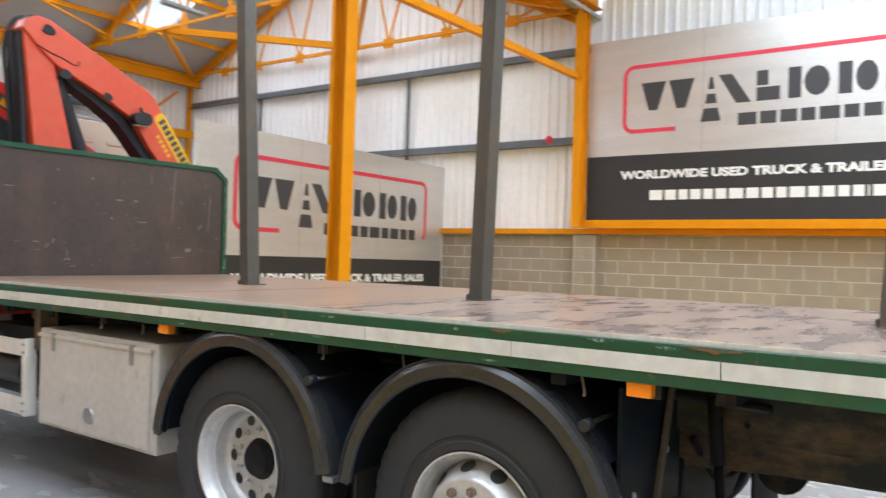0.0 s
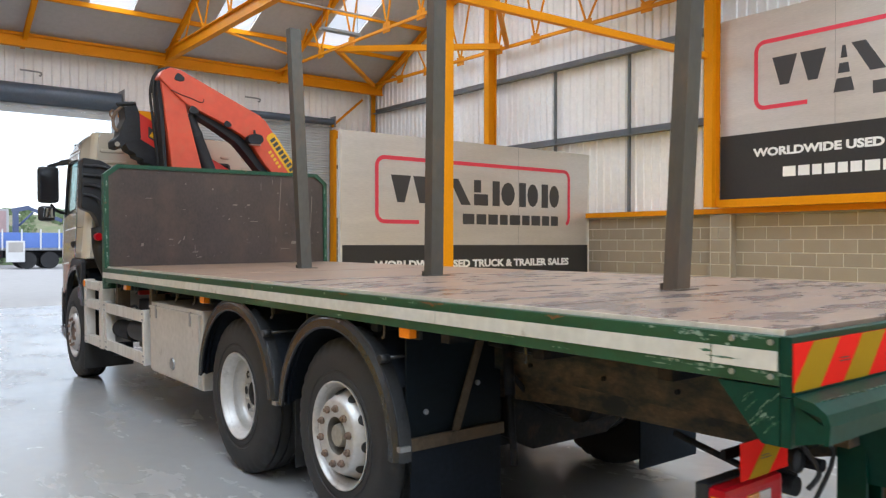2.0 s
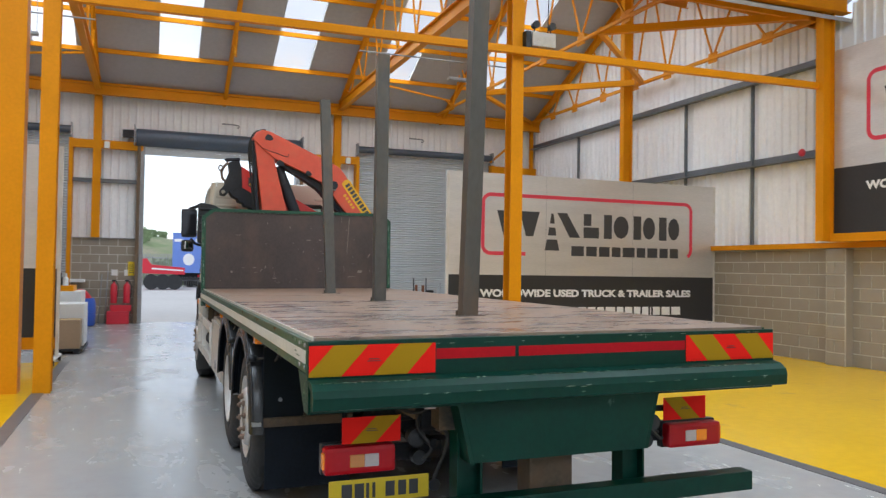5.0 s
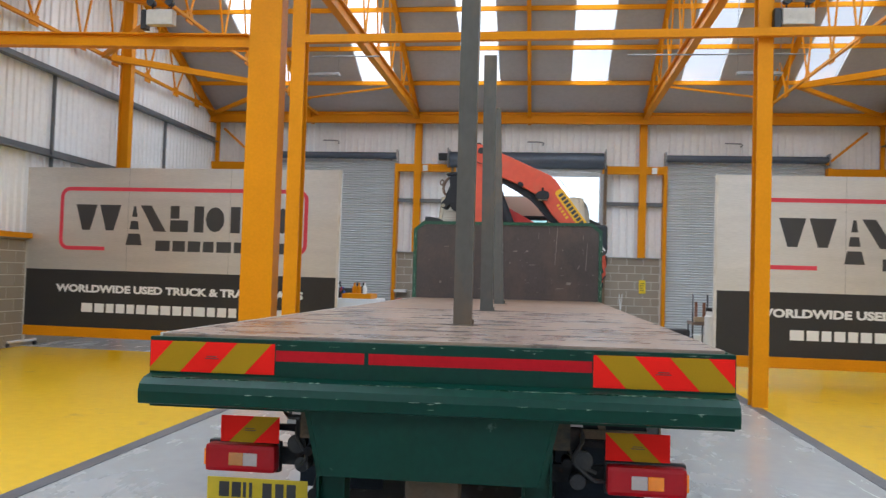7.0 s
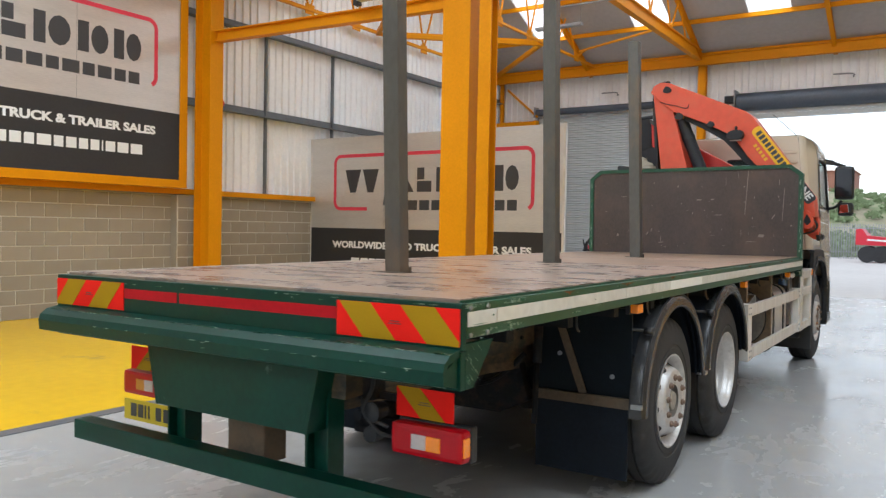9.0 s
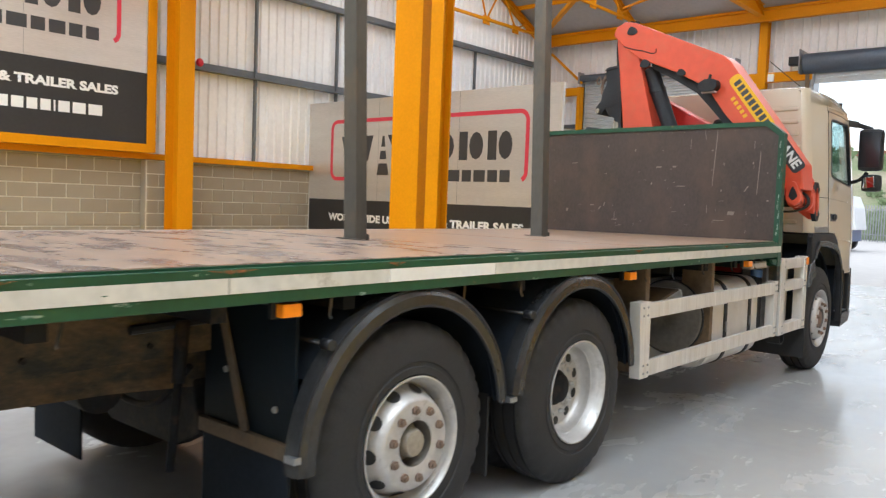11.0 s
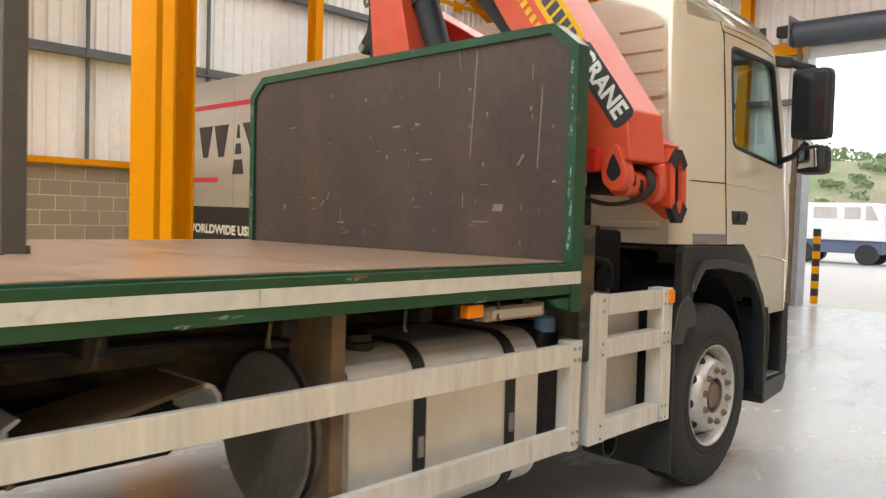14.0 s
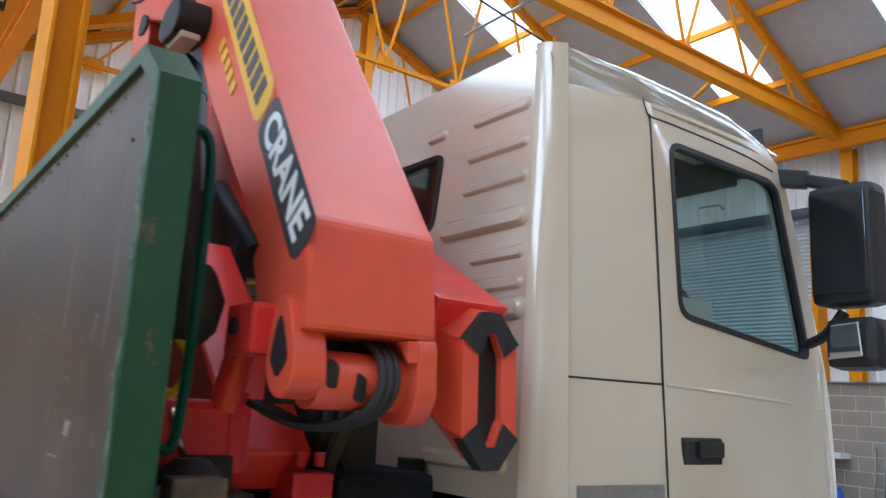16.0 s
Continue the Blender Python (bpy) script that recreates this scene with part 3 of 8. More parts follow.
for x in (-3.24, 3.24):
    part("bottom_chord", ibeam(B(), (x, 7.45, 6.30), (x, 18.95, 6.30), 0.15, 0.28), M["steel_yellow"], frame_steel)
for x in (-9.42, 9.56):
    part("bottom_chord", bar(B(), (x, 7.4, 6.3), (x, 19.3, 6.36), 0.07, 0.07), M["steel_yellow"], frame_steel)
for x in (-6.25, 6.25):
    part("bottom_chord", bar(B(), (x, 7.6, 6.3), (x, 19.3, 6.3), 0.06, 0.06), M["steel_yellow"], frame_steel)
for x in (-9.42, -6.25, -3.24, 0, 3.24, 6.25, 9.56):
    low = 6.33 if abs(x) > 4 else 6.42
    for node in (8.9, 10.5, 12.1, 13.4, 14.9, 16.4, 17.7):
        if x == 0 and node not in (10.5, 16.4):
            continue
        if x == 0:
            low = roof_z(node) - 0.9
        for d in (-0.55, 0.55):
            top = node + d
            part("strut", bar(B(), (x, node, low), (x, top, roof_z(top) - 0.2), 0.035, 0.035, (1, 0, 0)), M["steel_yellow"], frame_steel)
        if abs(x) != 0:
            part("gusset_plate", box(B(), x - 0.008, x + 0.008, node - 0.14, node + 0.14, low - 0.12, low + 0.1), M["steel_yellow"], frame_steel)
for s in (-1, 1):
    part("tie_beam", bar(B(), (s * 6.3, 15.7, 6.3), (s * 9.3, 13.05, 6.3), 0.12, 0.14), M["steel_yellow"], frame_steel)
    part("tie_beam", bar(B(), (s * 6.25, 9.8, 6.3), (s * 9.2, 7.5, 6.3), 0.12, 0.14), M["steel_yellow"], frame_steel)
    part("tie_beam", bar(B(), (s * 6.3, 15.7, 6.3), (s * 9.4, 18.9, 6.3), 0.10, 0.10), M["steel_yellow"], frame_steel)
    part("tie_beam", bar(B(), (s * 6.25, 9.8, 6.3), (s * 9.4, 12.9, 6.3), 0.10, 0.10), M["steel_yellow"], frame_steel)
    part("tie_beam", bar(B(), (s * 3.3, 15.7, 6.3), (s * 6.2, 17.8, 6.5), 0.05, 0.05), M["steel_yellow"], frame_steel)


def clad(bm, u0, u1, z0, top, pitch=0.2, depth=0.035):
    """Ribbed sheet in local (u, depth, z); top(u) gives its upper edge. Returns nothing."""
    us = []
    u = u0
    while u < u1 - 1e-6:
        for d, o in ((0.0, 0.0), (0.13, 0.0), (0.15, depth), (0.18, depth)):
            if u + d < u1:
                us.append((u + d, o))
        u += pitch
    us.append((u1, 0.0))
    return us


def cladding(name_parent, axis, at, inward, u0, u1, z0, top):
    us = clad(None, u0, u1, z0, top)
    bm = B()
    put = (lambda u, o, z: (at + inward * o, u, z)) if axis == 'x' else (lambda u, o, z: (u, at + inward * o, z))
    rows = [[bm.verts.new(put(u, o, z)) for u, o in us] for z in (z0, None)[:1]]
    rows.append([bm.verts.new(put(u, o, top(u))) for u, o in us])
    back = [[bm.verts.new(put(u, -0.03, z0)) for u in (u0, u1)], [bm.verts.new(put(u, -0.03, top(u))) for u in (u0, u1)]]
    for i in range(len(us) - 1):
        bm.faces.new((rows[0][i], rows[0][i + 1], rows[1][i + 1], rows[1][i]))
    bm.faces.new((back[0][0], back[1][0], back[1][1], back[0][1]))
    bmesh.ops.recalc_face_normals(bm, faces=bm.faces[:])
    return part("cladding_sheet", bm, M["cladding"], name_parent)


BLOCK_W, BLOCK_H = 0.45, 0.23
JOINT = 0.018
block_mesh = {}


def block_shape(w):
    key = round(w, 2)
    if key not in block_mesh:
        bm = box(B(), 0, key - JOINT, 0, 0.10, 0, BLOCK_H - JOINT, 0.003)
        block_mesh[key] = mesh_of("block", bm, M["block"])
    return block_mesh[key]


def lay_blocks(parent, axis, at, inward, u0, u1, top, near):
    """Courses of concrete blocks on a wall; those inside near are parts, the rest one joined mesh."""
    rest = B()
    rows = int(round(top / BLOCK_H))
    any_rest = False
    for r in range(rows):
        u = u0 - (BLOCK_W / 2 if r % 2 else 0)
        while u < u1 - 0.03:
            a, b = max(u, u0), min(u + BLOCK_W, u1)
            if b - a > 0.05:
                proud = random.uniform(0.0, 0.004)
                if near[0] <= a <= near[1]:
                    ob = part("block", block_shape(b - a), None, parent)
                    if axis == 'x':
                        if inward > 0:
                            turn = Matrix.Translation((at - 0.094 + proud, a + JOINT / 2, r * BLOCK_H + JOINT / 2)) @ Matrix.Rotation(math.pi / 2, 4, 'Z') @ Matrix.Translation((0, -0.10, 0))
                        else:
                            turn = Matrix.Translation((at - 0.006 - proud, a + JOINT / 2, r * BLOCK_H + JOINT / 2)) @ Matrix.Rotation(math.pi / 2, 4, 'Z') @ Matrix.Translation((0, -0.10, 0))
                    else:
                        turn = Matrix.Translation((a + JOINT / 2, at - 0.006 - proud, r * BLOCK_H + JOINT / 2))
                    ob.matrix_basis = turn
                else:
                    any_rest = True
                    z0, z1 = r * BLOCK_H + JOINT / 2, (r + 1) * BLOCK_H - JOINT / 2
                    d0, d1 = sorted((at - inward * 0.05, at + inward * (0.006 + proud)))
                    if axis == 'x':
                        box(rest, d0, d1, a + JOINT / 2, b - JOINT / 2, z0, z1)
                    else:
                        box(rest, a + JOINT / 2, b - JOINT / 2, d0, d1, z0, z1)
            u += BLOCK_W
    if any_rest:
        ob = part("block_courses", rest, M["block"], parent)
        tagged(ob, kind="stuff")
    else:
        rest.free()


# side walls
for s, nm in ((-1, "wall_west"), (1, "wall_east")):
    e = 0.2 if s > 0 else 0.0       # the east wall stands further out
    core = part(nm, box(B(), *sorted((s * (9.5 + e), s * (9.62 + e))), REAR, FRONT, 0, 2.07), M["mortar"])
    tagged(core, "concrete block dado wall below white ribbed cladding", "wall", kind="structure")
    seams = (9.47, 11.61, 16.45) if s > 0 else (9.33, 11.41, 16.14)
    joints = [REAR, -12, -8, -4.6, 1.1, 4.9, 7.2, seams[0], seams[1], 13.5, seams[2], 18.3, FRONT]
    for a, b in zip(joints, joints[1:]):
        # a sheet that crosses a valley or a ridge follows the roof
        cladding(core, 'x', s * (9.62 + e), -s, a, b, 2.07, lambda u: roof_z(u) + 0.05)
    for y in seams:
        part("joint_post", box(B(), *sorted((s * (9.50 + e), s * (9.57 + e))), y - 0.02, y + 0.02, 2.2, 5.5), M["rail_grey"], core)
    for z in ((3.87, 5.58) if s > 0 else (3.86, 5.55)):
        part("cladding_rail", prism(B(), [(s * (9.57 + e), z - 0.08), (s * (9.40 + e), z - 0.08), (s * (9.40 + e), z - 0.06), (s * (9.55 + e), z - 0.06), (s * (9.55 + e), z + 0.08), (s * (9.57 + e), z + 0.08)], 'y', REAR, FRONT - 0.2), M["rail_grey"], core)
    part("sill_rail", box(B(), *sorted((s * (9.36 + e), s * (9.56 + e))), REAR, FRONT - 0.25, 2.09, 2.19), M["steel_yellow"], core, "yellow painted steel sill rail")
    part("coping", box(B(), *sorted((s * (9.44 + e), s * (9.6 + e))), REAR, FRONT - 0.25, 2.07, 2.09), M["galv"], core)
    for y in (7.22, 13.4, 1.1, -4.9):
        cx, wd, dp = s * (9.10 + e), 0.17, 0.26
        if s < 0 and y == 7.22:
            cx, y, wd, dp = -9.02, 7.42, 0.30, 0.42
        bm = ibeam(B(), (cx, y, 2.2 if s > 0 and y == 7.22 else 0), (cx, y, 8.6 if y == 13.4 else 6.4), wd, dp, (1, 0, 0))
        col = part("steel_column", bm, M["steel_yellow"])
        tagged(col, "yellow painted steel wall column", "column", "wall columns", "structure")
        if y != 7.22:
            part("base_plate", box(B(), cx - 0.25, cx + 0.25, y - 0.19, y + 0.19, 0, 0.025), M["steel_yellow"], col)
    # blockwork pier that carries the sill under the column
    part("pier", box(B(), *sorted((s * (9.33 + e), s * (9.52 + e))), 6.98, 7.40, 0, 2.07), M["mortar"], core)
    for ya, yb in ((6.965, 6.98), (7.40, 7.415)):
        part("pier_return", box(B(), *sorted((s * (9.335 + e), s * (9.5 + e))), ya, yb, 0, 2.07), M["block"], core)

wc = part("steel_column", ibeam(B(), (-9.27, 6.98, 2.2), (-9.27, 6.98, 6.3), 0.16, 0.2, (1, 0, 0)), M["steel_yellow"])
tagged(wc, "yellow painted steel post on the wall sill", "column", "wall columns", "structure")

# front wall: two closed shutters and an open doorway between
front = part("wall_north", box(B(), -9.62, -8.28, 19.4, FRONT, 0, 2.25), M["mortar"])
tagged(front, "white ribbed front wall above concrete block piers", "wall", kind="structure")
top_of = lambda u: 6.6
for a, b, z0 in ((-9.62, -8.28, 2.25), (-8.28, -3.85, 4.9), (-3.85, -2.08, 2.25), (-2.08, 2.08, 4.9), (2.08, 3.83, 2.25), (3.83, 8.28, 4.9), (8.28, 9.82, 2.25)):
    cladding(front, 'y', FRONT, -1, a, b, z0, top_of)
piers = ((-9.62, -8.28), (-3.85, -2.14), (2.14, 3.83), (8.28, 9.82))
for k, (a, b) in enumerate(piers):
    if k:
        part("pier", box(B(), a, b, 19.4, FRONT, 0, 2.25), M["mortar"], front)
    part("coping", box(B(), a, b, 19.34, FRONT, 2.27, 2.29), M["galv"], front)
for z in (3.82,):
    for a, b in piers:
        part("cladding_rail", box(B(), a, b, 19.38, 19.5, z - 0.05, z + 0.05), M["rail_grey"], front)
part("eaves_beam", ibeam(B(), (-9.6, 19.03, 6.18), (9.8, 19.03, 6.18), 0.14, 0.27), M["steel_yellow"], front, "deep yellow steel eaves beam")
for a, b in ((-9.6, -8.25), (-3.85, -2.1), (2.1, 3.83), (8.25, 9.8)):
    part("door_rail", bar(B(), (a, 19.3, 4.77), (b, 19.3, 4.77), 0.14, 0.22), M["steel_yellow"], front)
for x in (-9.45, -3.24, 3.24, 9.65):
    wide = 0.2 if abs(x) < 5 else 0.1
    c = part("steel_column", ibeam(B(), (x, 19.3, 2.29 if abs(x) < 5 else 0), (x, 19.3, 6.1), wide, wide, (0, 1, 0)), M["steel_yellow"])
    tagged(c, "yellow painted steel column on the front wall", "column", "front columns", "structure")
for x in (-3.87, 3.87, -2.1, 2.1, -8.27, 8.27):
    part("door_jamb", box(B(), x - 0.05, x + 0.05, 19.24, FRONT + 0.1, 0, 4.9), M["steel_yellow"] if abs(x) > 2.2 else M["galv"], front)
for x in (-2.2, 2.2):
    part("door_jamb", box(B(), x - 0.045, x + 0.045, 19.22, 19.32, 0, 4.9), M["support"], front)
for s in (-1, 1):
    part("brace", bar(B(), (s * 8.2, 19.3, 5.0), (s * 9.25, 19.3, 5.9), 0.06, 0.06, (0, 1, 0)), M["steel_yellow"], front)
rear = part("wall_south", box(B(), -9.62, 9.82, REAR - 0.1, REAR, 0, 9.2), M["cladding"])
tagged(rear, "plain white rear wall of the hall", "wall", kind="structure")

# interior columns and cross beams on the valley line
def column(x, y, w, d, label, top=6.15, up=(1, 0, 0), closed=False):
    shape = bar(B(), (x, y, 0), (x, y, top), w, d, up, 0.008) if closed else ibeam(B(), (x, y, 0), (x, y, top), w, d, up, 0.022, 0.014)
    col = part("steel_column", shape, M["steel_yellow"])
    tagged(col, label, "column", "aisle columns", "structure")
    return col


column(-3.60, 7.58, 0.27, 0.48, "wide yellow painted steel column beside the aisle", closed=True)
column(-3.09, 7.52, 0.2, 0.2, "slim yellow painted steel column beside the aisle", up=(0, 1, 0))
column(3.34, 7.55, 0.2, 0.22, "slim yellow painted steel column on the yellow floor", up=(0, 1, 0))
beam = part("cross_beam", bar(B(), (-2.98, 7.42, 4.93), (9.2, 7.28, 4.97), 0.10, 0.11), M["steel_yellow"])
tagged(beam, "slim yellow steel beam spanning the aisle between columns", "beam", kind="structure")
beam = part("cross_beam", ibeam(B(), (-8.8, 7.42, 4.99), (-3.86, 7.52, 4.93), 0.16, 0.2), M["steel_yellow"])
tagged(beam, "yellow steel beam between wall and wide column", "beam", kind="structure")
beam = part("cross_beam", ibeam(B(), (-8.8, 7.42, 5.93), (-3.86, 7.52, 5.90), 0.2, 0.46), M["steel_yellow"])
tagged(beam, "deep yellow steel beam between wall and wide column", "beam", kind="structure")
beam = part("valley_beam", ibeam(B(), (-9.5, 7.12, 6.42), (9.7, 7.12, 6.42), 0.2, 0.3), M["steel_yellow"])
tagged(beam, "yellow steel valley beam under the roof", "beam", kind="structure")

# ---- the flatbed truck ----
truck = base("flatbed_truck", (0, 4.6, 0), "beige flatbed lorry with green deck frame and orange loader crane", "lorry")
LEAN = 0.0088                   # the body leans a little to its near side
truck.rotation_euler.y = -LEAN


def both(fn):
    for s in (-1, 1):
        fn(s)


def sx(s, a, b):
    return sorted((s * a, s * b))


# deck of brown ply sheets in a green frame
DECK = 1.318
edges = [0.035, 1.04, 2.26, 3.48, 4.70, 5.92, 7.07]
for a, b in zip(edges, edges[1:]):
    part("deck_sheet", box(B(), -1.215, 1.215, a + 0.009, b - 0.009, DECK - 0.018, DECK + random.uniform(-0.0015, 0.0015), 0.002), M["ply"] if b < 4 else M["ply_clean"], truck)
for y in edges[1:-1]:
    part("joint_strip", box(B(), -1.214, 1.214, y - 0.0085, y + 0.0085, DECK - 0.018, DECK - 0.010), M["rubber"], truck, "dark sealing strip between deck sheets")
part("deck_underframe", box(B(), -1.2, 1.2, 0.06, 7.07, 1.27, 1.298), M["chassis"], truck)
for k in range(12):
    y = 0.45 + 0.58 * k
    part("cross_bearer", box(B(), -1.2, 1.2, y - 0.03, y + 0.03, 1.12, 1.268), M["chassis"], truck)
for s in (-1, 1):
    low = 1.168 if s < 0 else 1.180
    tape = (1.209, 1.264) if s < 0 else (1.222, 1.275)
    rail = part("side_rail", prism(B(), [(s * 1.217, 1.305), (s * 1.25, 1.305), (s * 1.25, low), (s * 1.20, low), (s * 1.20, low + 0.015), (s * 1.217, low + 0.015)], 'y', 0.036, 7.067, 0.003), M["green_side"], truck, "scratched dark green side rail")
    for a, b in ((0.04, 0.245), (0.25, 1.61), (1.614, 2.355), (2.358, 3.055), (3.058, 4.455), (4.458, 5.525), (5.528, 6.927), (6.933, 7.14)):
        part("reflective_tape", box(B(), *sx(s, 1.2505, 1.2535), a, b, *tape), M["white"] if s > 0 and a == 2.358 else M["white_stripe"], rail, "worn white reflective tape")
    for y in (0.06, 0.18):
        for z in (1.288, 1.192):
            part("rail_bolt", rod(B(), (s * 1.249, y, z), (s * 1.256, y, z), 0.009, 8), M["galv"], rail)
    part("corner_gusset", prism(B(), [(0.037, 1.162), (0.23, 1.162), (0.09, 1.0), (0.037, 1.0)], 'x', *sx(s, 1.222, 1.247)), M["green"], rail)
    part("front_gusset", prism(B(), [(7.066, 1.162), (6.94, 1.162), (6.98, 1.13), (7.066, 1.11)], 'x', *sx(s, 1.222, 1.247)), M["green_side"], rail)
    for y in ((1.88, 4.47, 6.44) if s < 0 else (1.89, 4.48, 6.48)):
        mk = part("side_marker", box(B(), *sx(s, 1.19, 1.235), y - 0.043, y + 0.043, 1.118, 1.168, 0.006), M["lamp_orange"], truck, "orange side marker lamp")
        part("bracket", box(B(), *sx(s, 1.17, 1.19), y - 0.06, y + 0.06, 1.112, 1.172), M["plastic"], mk)

for s in (-1, 1):
    part("edge_trim", box(B(), *sx(s, 1.2165, 1.2235), 0.036, 7.065, 1.3055, 1.3215 if s < 0 else 1.314), M["alloy"] if s < 0 else M["green_side"], truck, "thin worn metal deck edging")
    chip = B()
    random.seed(31 + s)
    for k in range(46):
        y = random.choice((random.uniform(0.05, 0.5), random.uniform(0.05, 6.9)))
        z = random.choice((1.297, 1.29, 1.20, 1.185, random.uniform(1.17, 1.30)))
        l, h = random.uniform(0.01, 0.07), random.uniform(0.002, 0.008)
        prism(chip, [(y - l, z), (y, z - h), (y + l * 0.7, z + h * 0.3), (y - l * 0.2, z + h)], 'x', *sx(s, 1.2536, 1.2542) if tape[0] - 0.008 < z < tape[1] + 0.008 else sx(s, 1.2501, 1.2506))
    for k in range(16):
        y, z = random.uniform(0.045, 0.14), random.uniform(1.02, 1.15)
        l = random.uniform(0.015, 0.045)
        prism(chip, [(y - l * 0.4, z + l * 0.5), (y - l * 0.4, z + l * 0.5 - 0.003), (y + l * 0.5, z - l * 0.5), (y + l * 0.5, z - l * 0.5 + 0.002)], 'x', *sx(s, 1.2475, 1.248))
    part("chipped_paint", chip, M["worn_paint"], truck, "pale paint chips along the rail")["kind"] = "stuff"
    rust = B()
    for y, l in ((1.63, 0.10), (0.9, 0.06), (2.4, 0.05), (4.5, 0.06), (5.9, 0.05)):
        prism(rust, [(y - l, 1.302), (y - l * 0.7, 1.296), (y - l * 0.3, 1.293), (y, 1.284), (y + l * 0.2, 1.292), (y + l * 0.6, 1.295), (y + l, 1.301)], 'x', *sx(s, 1.2536, 1.2546))
    part("rust_patch", rust, M["rust"], truck, "orange rust patches on the rail")["kind"] = "stuff"

# tail
part("rear_board", box(B(), -1.25, 1.25, 0.0, 0.034, 1.14, 1.307, 0.003), M["green"], truck, "dark green rear board")
lip = part("rear_rubbing_rail", prism(B(), [(-0.002, 1.147), (-0.06, 1.135), (-0.095, 1.11), (-0.105, 1.08), (-0.10, 1.03), (-0.085, 1.025), (-0.088, 1.075), (-0.075, 1.10), (-0.002, 1.12)], 'x', -1.246, 1.246), M["green"], truck, "folded dark green rear rubbing rail with scuffs")
part("lip_web", box(B(), -1.247, 1.247, 0.004, 0.034, 1.0, 1.137), M["green"], lip)
for x in (-1.232, -0.52, 0.52, 1.232, -0.25, 0.25):
    part("lip_gusset", prism(B(), [(-0.002, 1.12), (-0.085, 1.075), (-0.08, 1.03), (-0.002, 1.01)], 'x', x - 0.005, x + 0.005), M["green"], lip)


def chevron(name, x0, x1, z0, z1, y, stripes, lean, parent):
    """A reflective marker board: ochre and red slanting bands."""
    plate = part(name, box(B(), x0, x1, y - 0.004, y, z0, z1), M["chev_red"], parent, "red and ochre slanted chevron marker board")
    w, h = x1 - x0, z1 - z0
    n = len(stripes)
    for c, wd in stripes:
        bm = B()
        pts = []
        a0, a1 = x0 + c * w, x0 + (c + wd) * w
        sh = lean * h
        quad = [(a0 - sh / 2, z0), (a1 - sh / 2, z0), (a1 + sh / 2, z1), (a0 + sh / 2, z1)]
        # clip to the plate
        poly = quad
        for lim, keep in ((x0, 1), (x1, -1)):
            out = []
            for i in range(len(poly)):
                p, q = poly[i], poly[(i + 1) % len(poly)]
                ip, iq = (p[0] - lim) * keep >= 0, (q[0] - lim) * keep >= 0
                if ip:
                    out.append(p)
                if ip != iq:
                    t = (lim - p[0]) / (q[0] - p[0])
                    out.append((lim, p[1] + t * (q[1] - p[1])))
            poly = out
        prism(bm, poly, 'y', y - 0.0055, y - 0.0042)
        part("band", bm, M["chev_yellow"], plate)
    bm = B()
    cx, cz = (x0 + x1) / 2, (z0 + z1) / 2
    for k, l in ((0.0, 0.06), (0.009, 0.045)):
        box(bm, cx - l / 2, cx + l / 2, y - 0.007, y - 0.0056, cz - 0.006 + k, cz - 0.003 + k)
    part("small_print", bm, M["ink"], plate)
    return plate


chevron("rear_marker_board", -1.245, -0.677, 1.156, 1.289, -0.0005, ((0.08, 0.27), (0.60, 0.27)), 0.9, truck)
chevron("rear_marker_board", 0.683, 1.245, 1.156, 1.289, -0.0005, ((0.13, 0.27), (0.65, 0.27)), -0.9, truck)
for a, b in ((-0.672, -0.281), (-0.262, 0.678)):
    part("red_tape", box(B(), a, b, -0.0025, -0.0005, 1.215, 1.262), M["tape_red"], truck, "worn dark red reflective tape")

# skirt and underrun bar
skirt = part("rear_skirt", prism(B(), [(-0.53, 1.0), (0.53, 1.0), (0.465, 0.722), (-0.465, 0.722)], 'y', 0.04, 0.055, 0.003), M["green"], truck, "dark green steel skirt plate")
both(lambda s: part("skirt_return", prism(B(), [(s * 0.53, 1.0), (s * 0.55, 1.0), (s * 0.485, 0.722), (s * 0.465, 0.722)], 'y', 0.04, 0.20), M["green"], skirt))
bumper = part("underrun_bar", box(B(), -1.15, 1.14, 0.03, 0.13, 0.455, 0.555, 0.008), M["green"], truck, "dark green square underrun bar")
for x in (-0.45, 0.46):
    part("bar_hanger", ibeam(B(), (x, 0.18, 0.5), (x, 0.18, 1.12), 0.10, 0.13, (1, 0, 0), 0.012, 0.01), M["green"], bumper)
part("tow_hanger", box(B(), -0.12, 0.12, 0.16, 0.30, 0.50, 1.0, 0.01), M["chassis_rust"], bumper, "rusty steel hanger plate")

